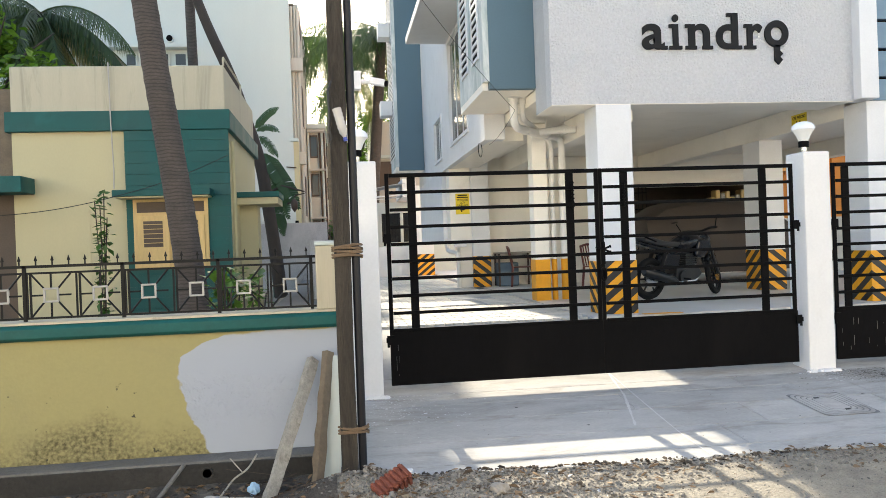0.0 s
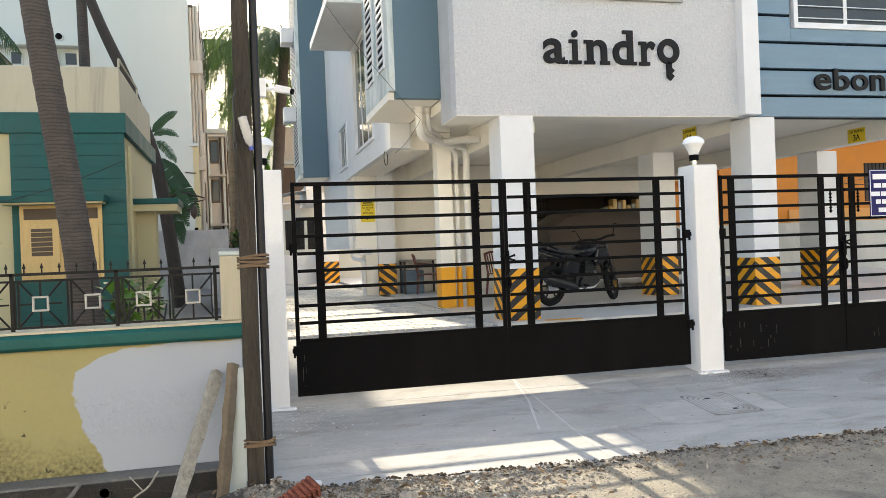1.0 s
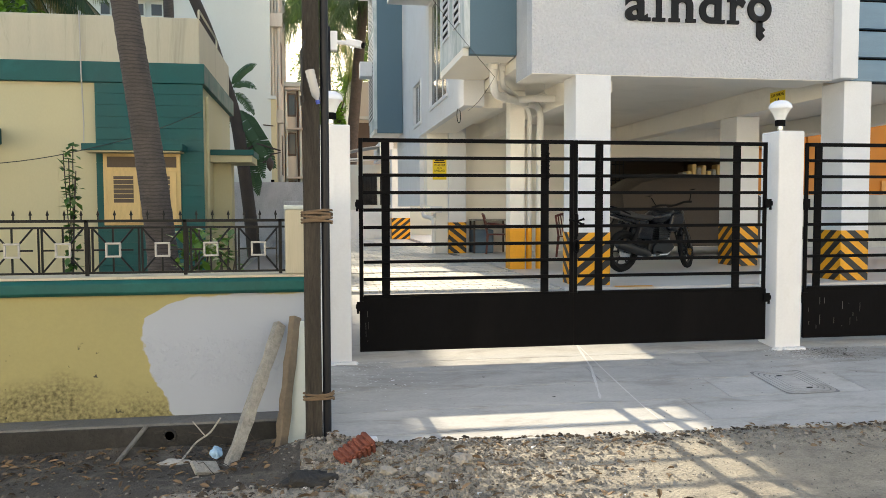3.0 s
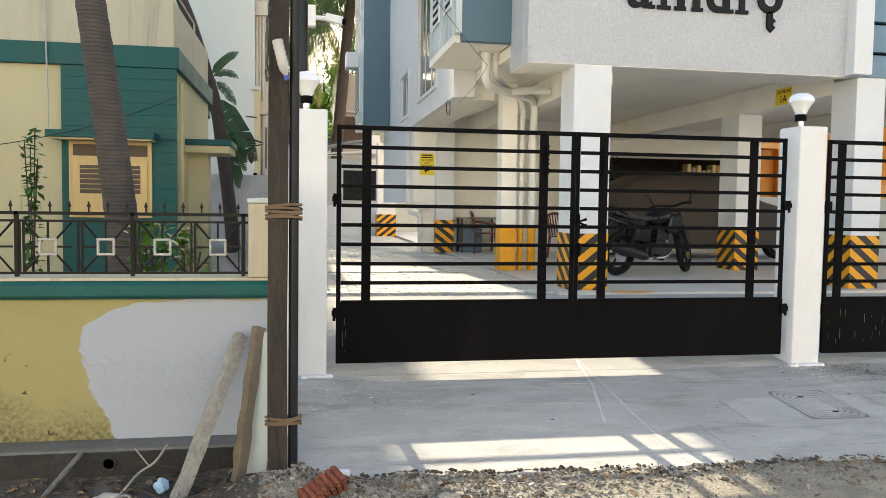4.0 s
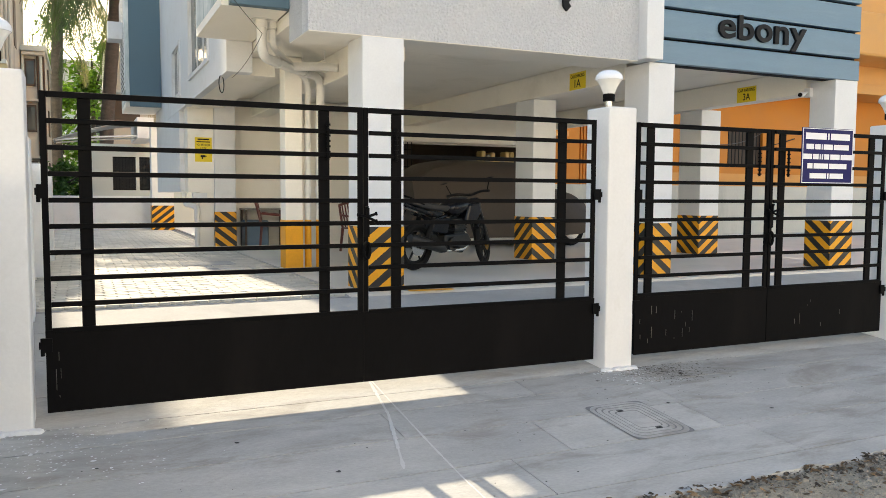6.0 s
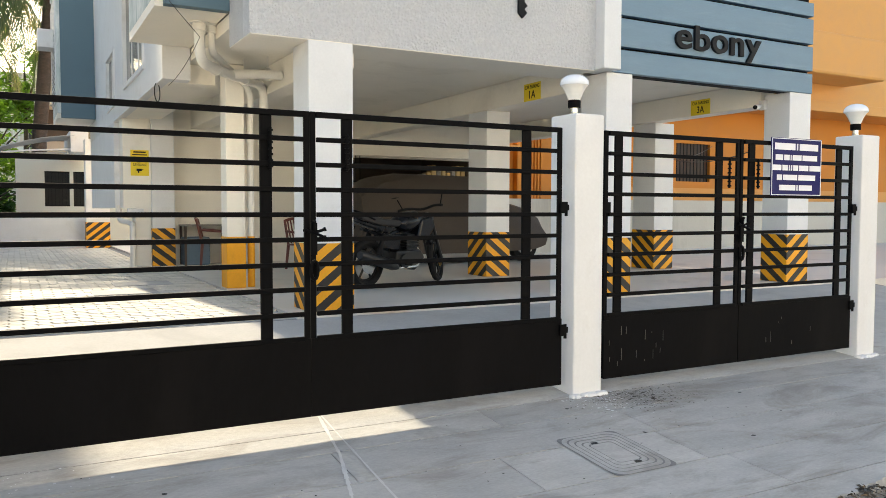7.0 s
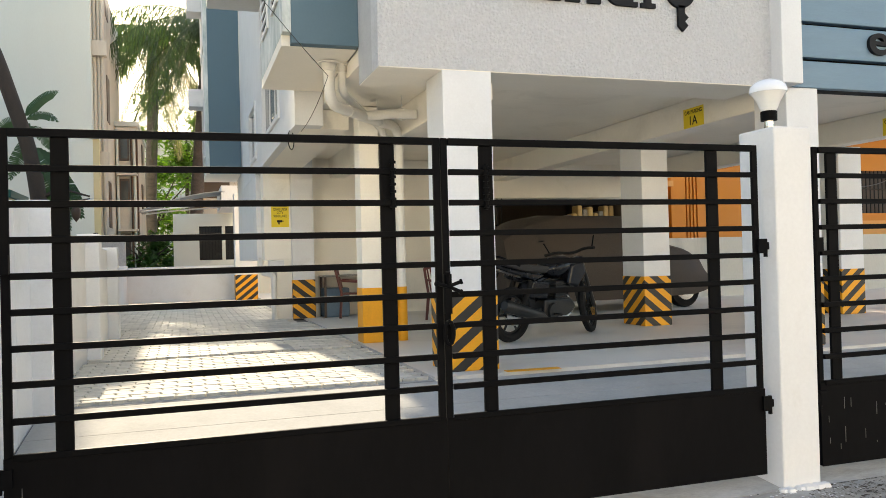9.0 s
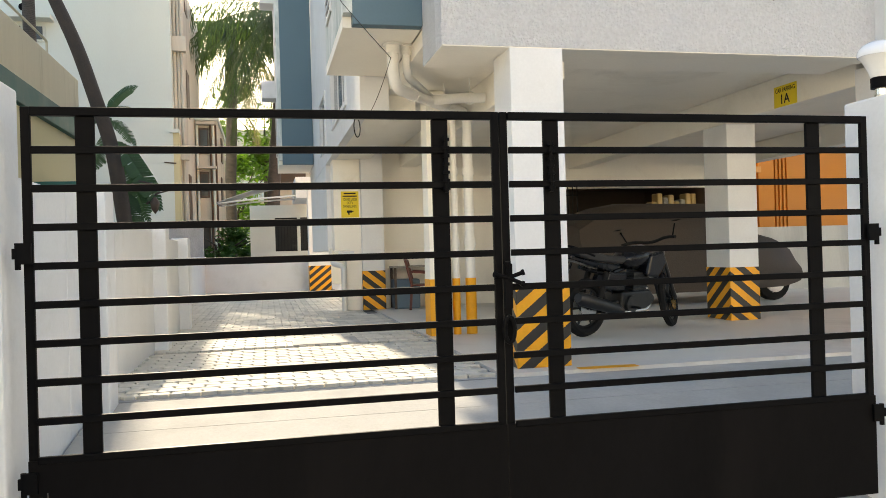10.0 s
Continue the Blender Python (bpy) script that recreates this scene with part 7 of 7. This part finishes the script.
for _ in range(90):
    x, y = heap() if random.random() < 0.6 else near_edge()
    w, ln = random.uniform(0, 6.3), random.uniform(0.03, 0.16)
    z = ground_z(x, y) + 0.008
    tw_.tube([(x, y, z), (x + 0.5 * ln * math.cos(w), y + 0.5 * ln * math.sin(w), z + 0.005), (x + ln * math.cos(w + 0.3), y + ln * math.sin(w + 0.3), z)], 0.002, 4)
make("twigs", tw_, "litter", kind="stuff", label="thin dry twigs in the rubble", category="litter")
rt = Mesh()
for _ in range(12):
    x, y = random.uniform(1.55, 2.0), random.uniform(5.2, 5.7)
    rt.tube([(x, y, -0.28), (x + random.uniform(-0.15, 0.15), y + 0.05, -0.15), (x + random.uniform(-0.3, 0.3), y + 0.08, random.uniform(-0.2, -0.02))], 0.0025, 4)
make("dry_roots", rt, "bark_dark", kind="stuff", label="tangle of dry roots beside the leaning slabs", category="litter")

# ---- pavers ----
def paver_mesh():
    w, d, h, j = 0.225, 0.112, 0.05, 0.022
    o = [(0, 0), (0.35 * w, 0), (0.5 * w, j), (0.65 * w, 0), (w, 0), (w + j, d * 0.5), (w, d), (0.65 * w, d), (0.5 * w, d + j), (0.35 * w, d), (0, d), (j, d * 0.5)]
    me = bpy.data.meshes.new("paver")
    n_ = len(o)
    g = 0.004
    cx_, cy_ = w / 2, d / 2
    vs = []
    for sc, z in ((1 - 2 * g / d, 0.0), (1 - 2 * g / d, 0.026), (1 - 5 * g / d, 0.03)):
        vs += [(cx_ + (x - cx_) * (1 - (1 - sc) * d / w), cy_ + (y - cy_) * sc, z) for x, y in o]
    fs = [tuple(range(2 * n_, 3 * n_))]
    for l_ in range(2):
        fs += [(l_ * n_ + i, l_ * n_ + (i + 1) % n_, (l_ + 1) * n_ + (i + 1) % n_, (l_ + 1) * n_ + i) for i in range(n_)]
    me.from_pydata(vs, [], fs)
    me.materials.append(MAT["paver"])
    return me, vs, fs


pm_, pvs, pfs = paver_mesh()
rest = Mesh()
count = 0
for r_ in range(138):
    y = 10.46 + 0.1155 * r_
    for c_ in range(14):
        x = (2.30 if y < 17 else 1.88) + 0.229 * c_ - (0.114 if r_ % 2 else 0)
        if x + 0.2 > 5.33 or x < 1.8:
            continue
        dz = random.uniform(-0.003, 0.002)
        if y < 12.9 and count < 300:
            ob = new("paver", pm_)
            ob.parent = drive
            ob.location = (x, y, FLOOR - 0.029 + dz)
            count += 1
        else:
            rest.add([(p[0] + x, p[1] + y, p[2] + FLOOR - 0.029 + dz) for p in pvs], pfs)
make("paver_field", rest, island_material("paver_concrete_far", (0.62, 0.58, 0.50), 0.12, 0.85), parent=drive, kind="stuff", label="rows of interlocking grey pavers")
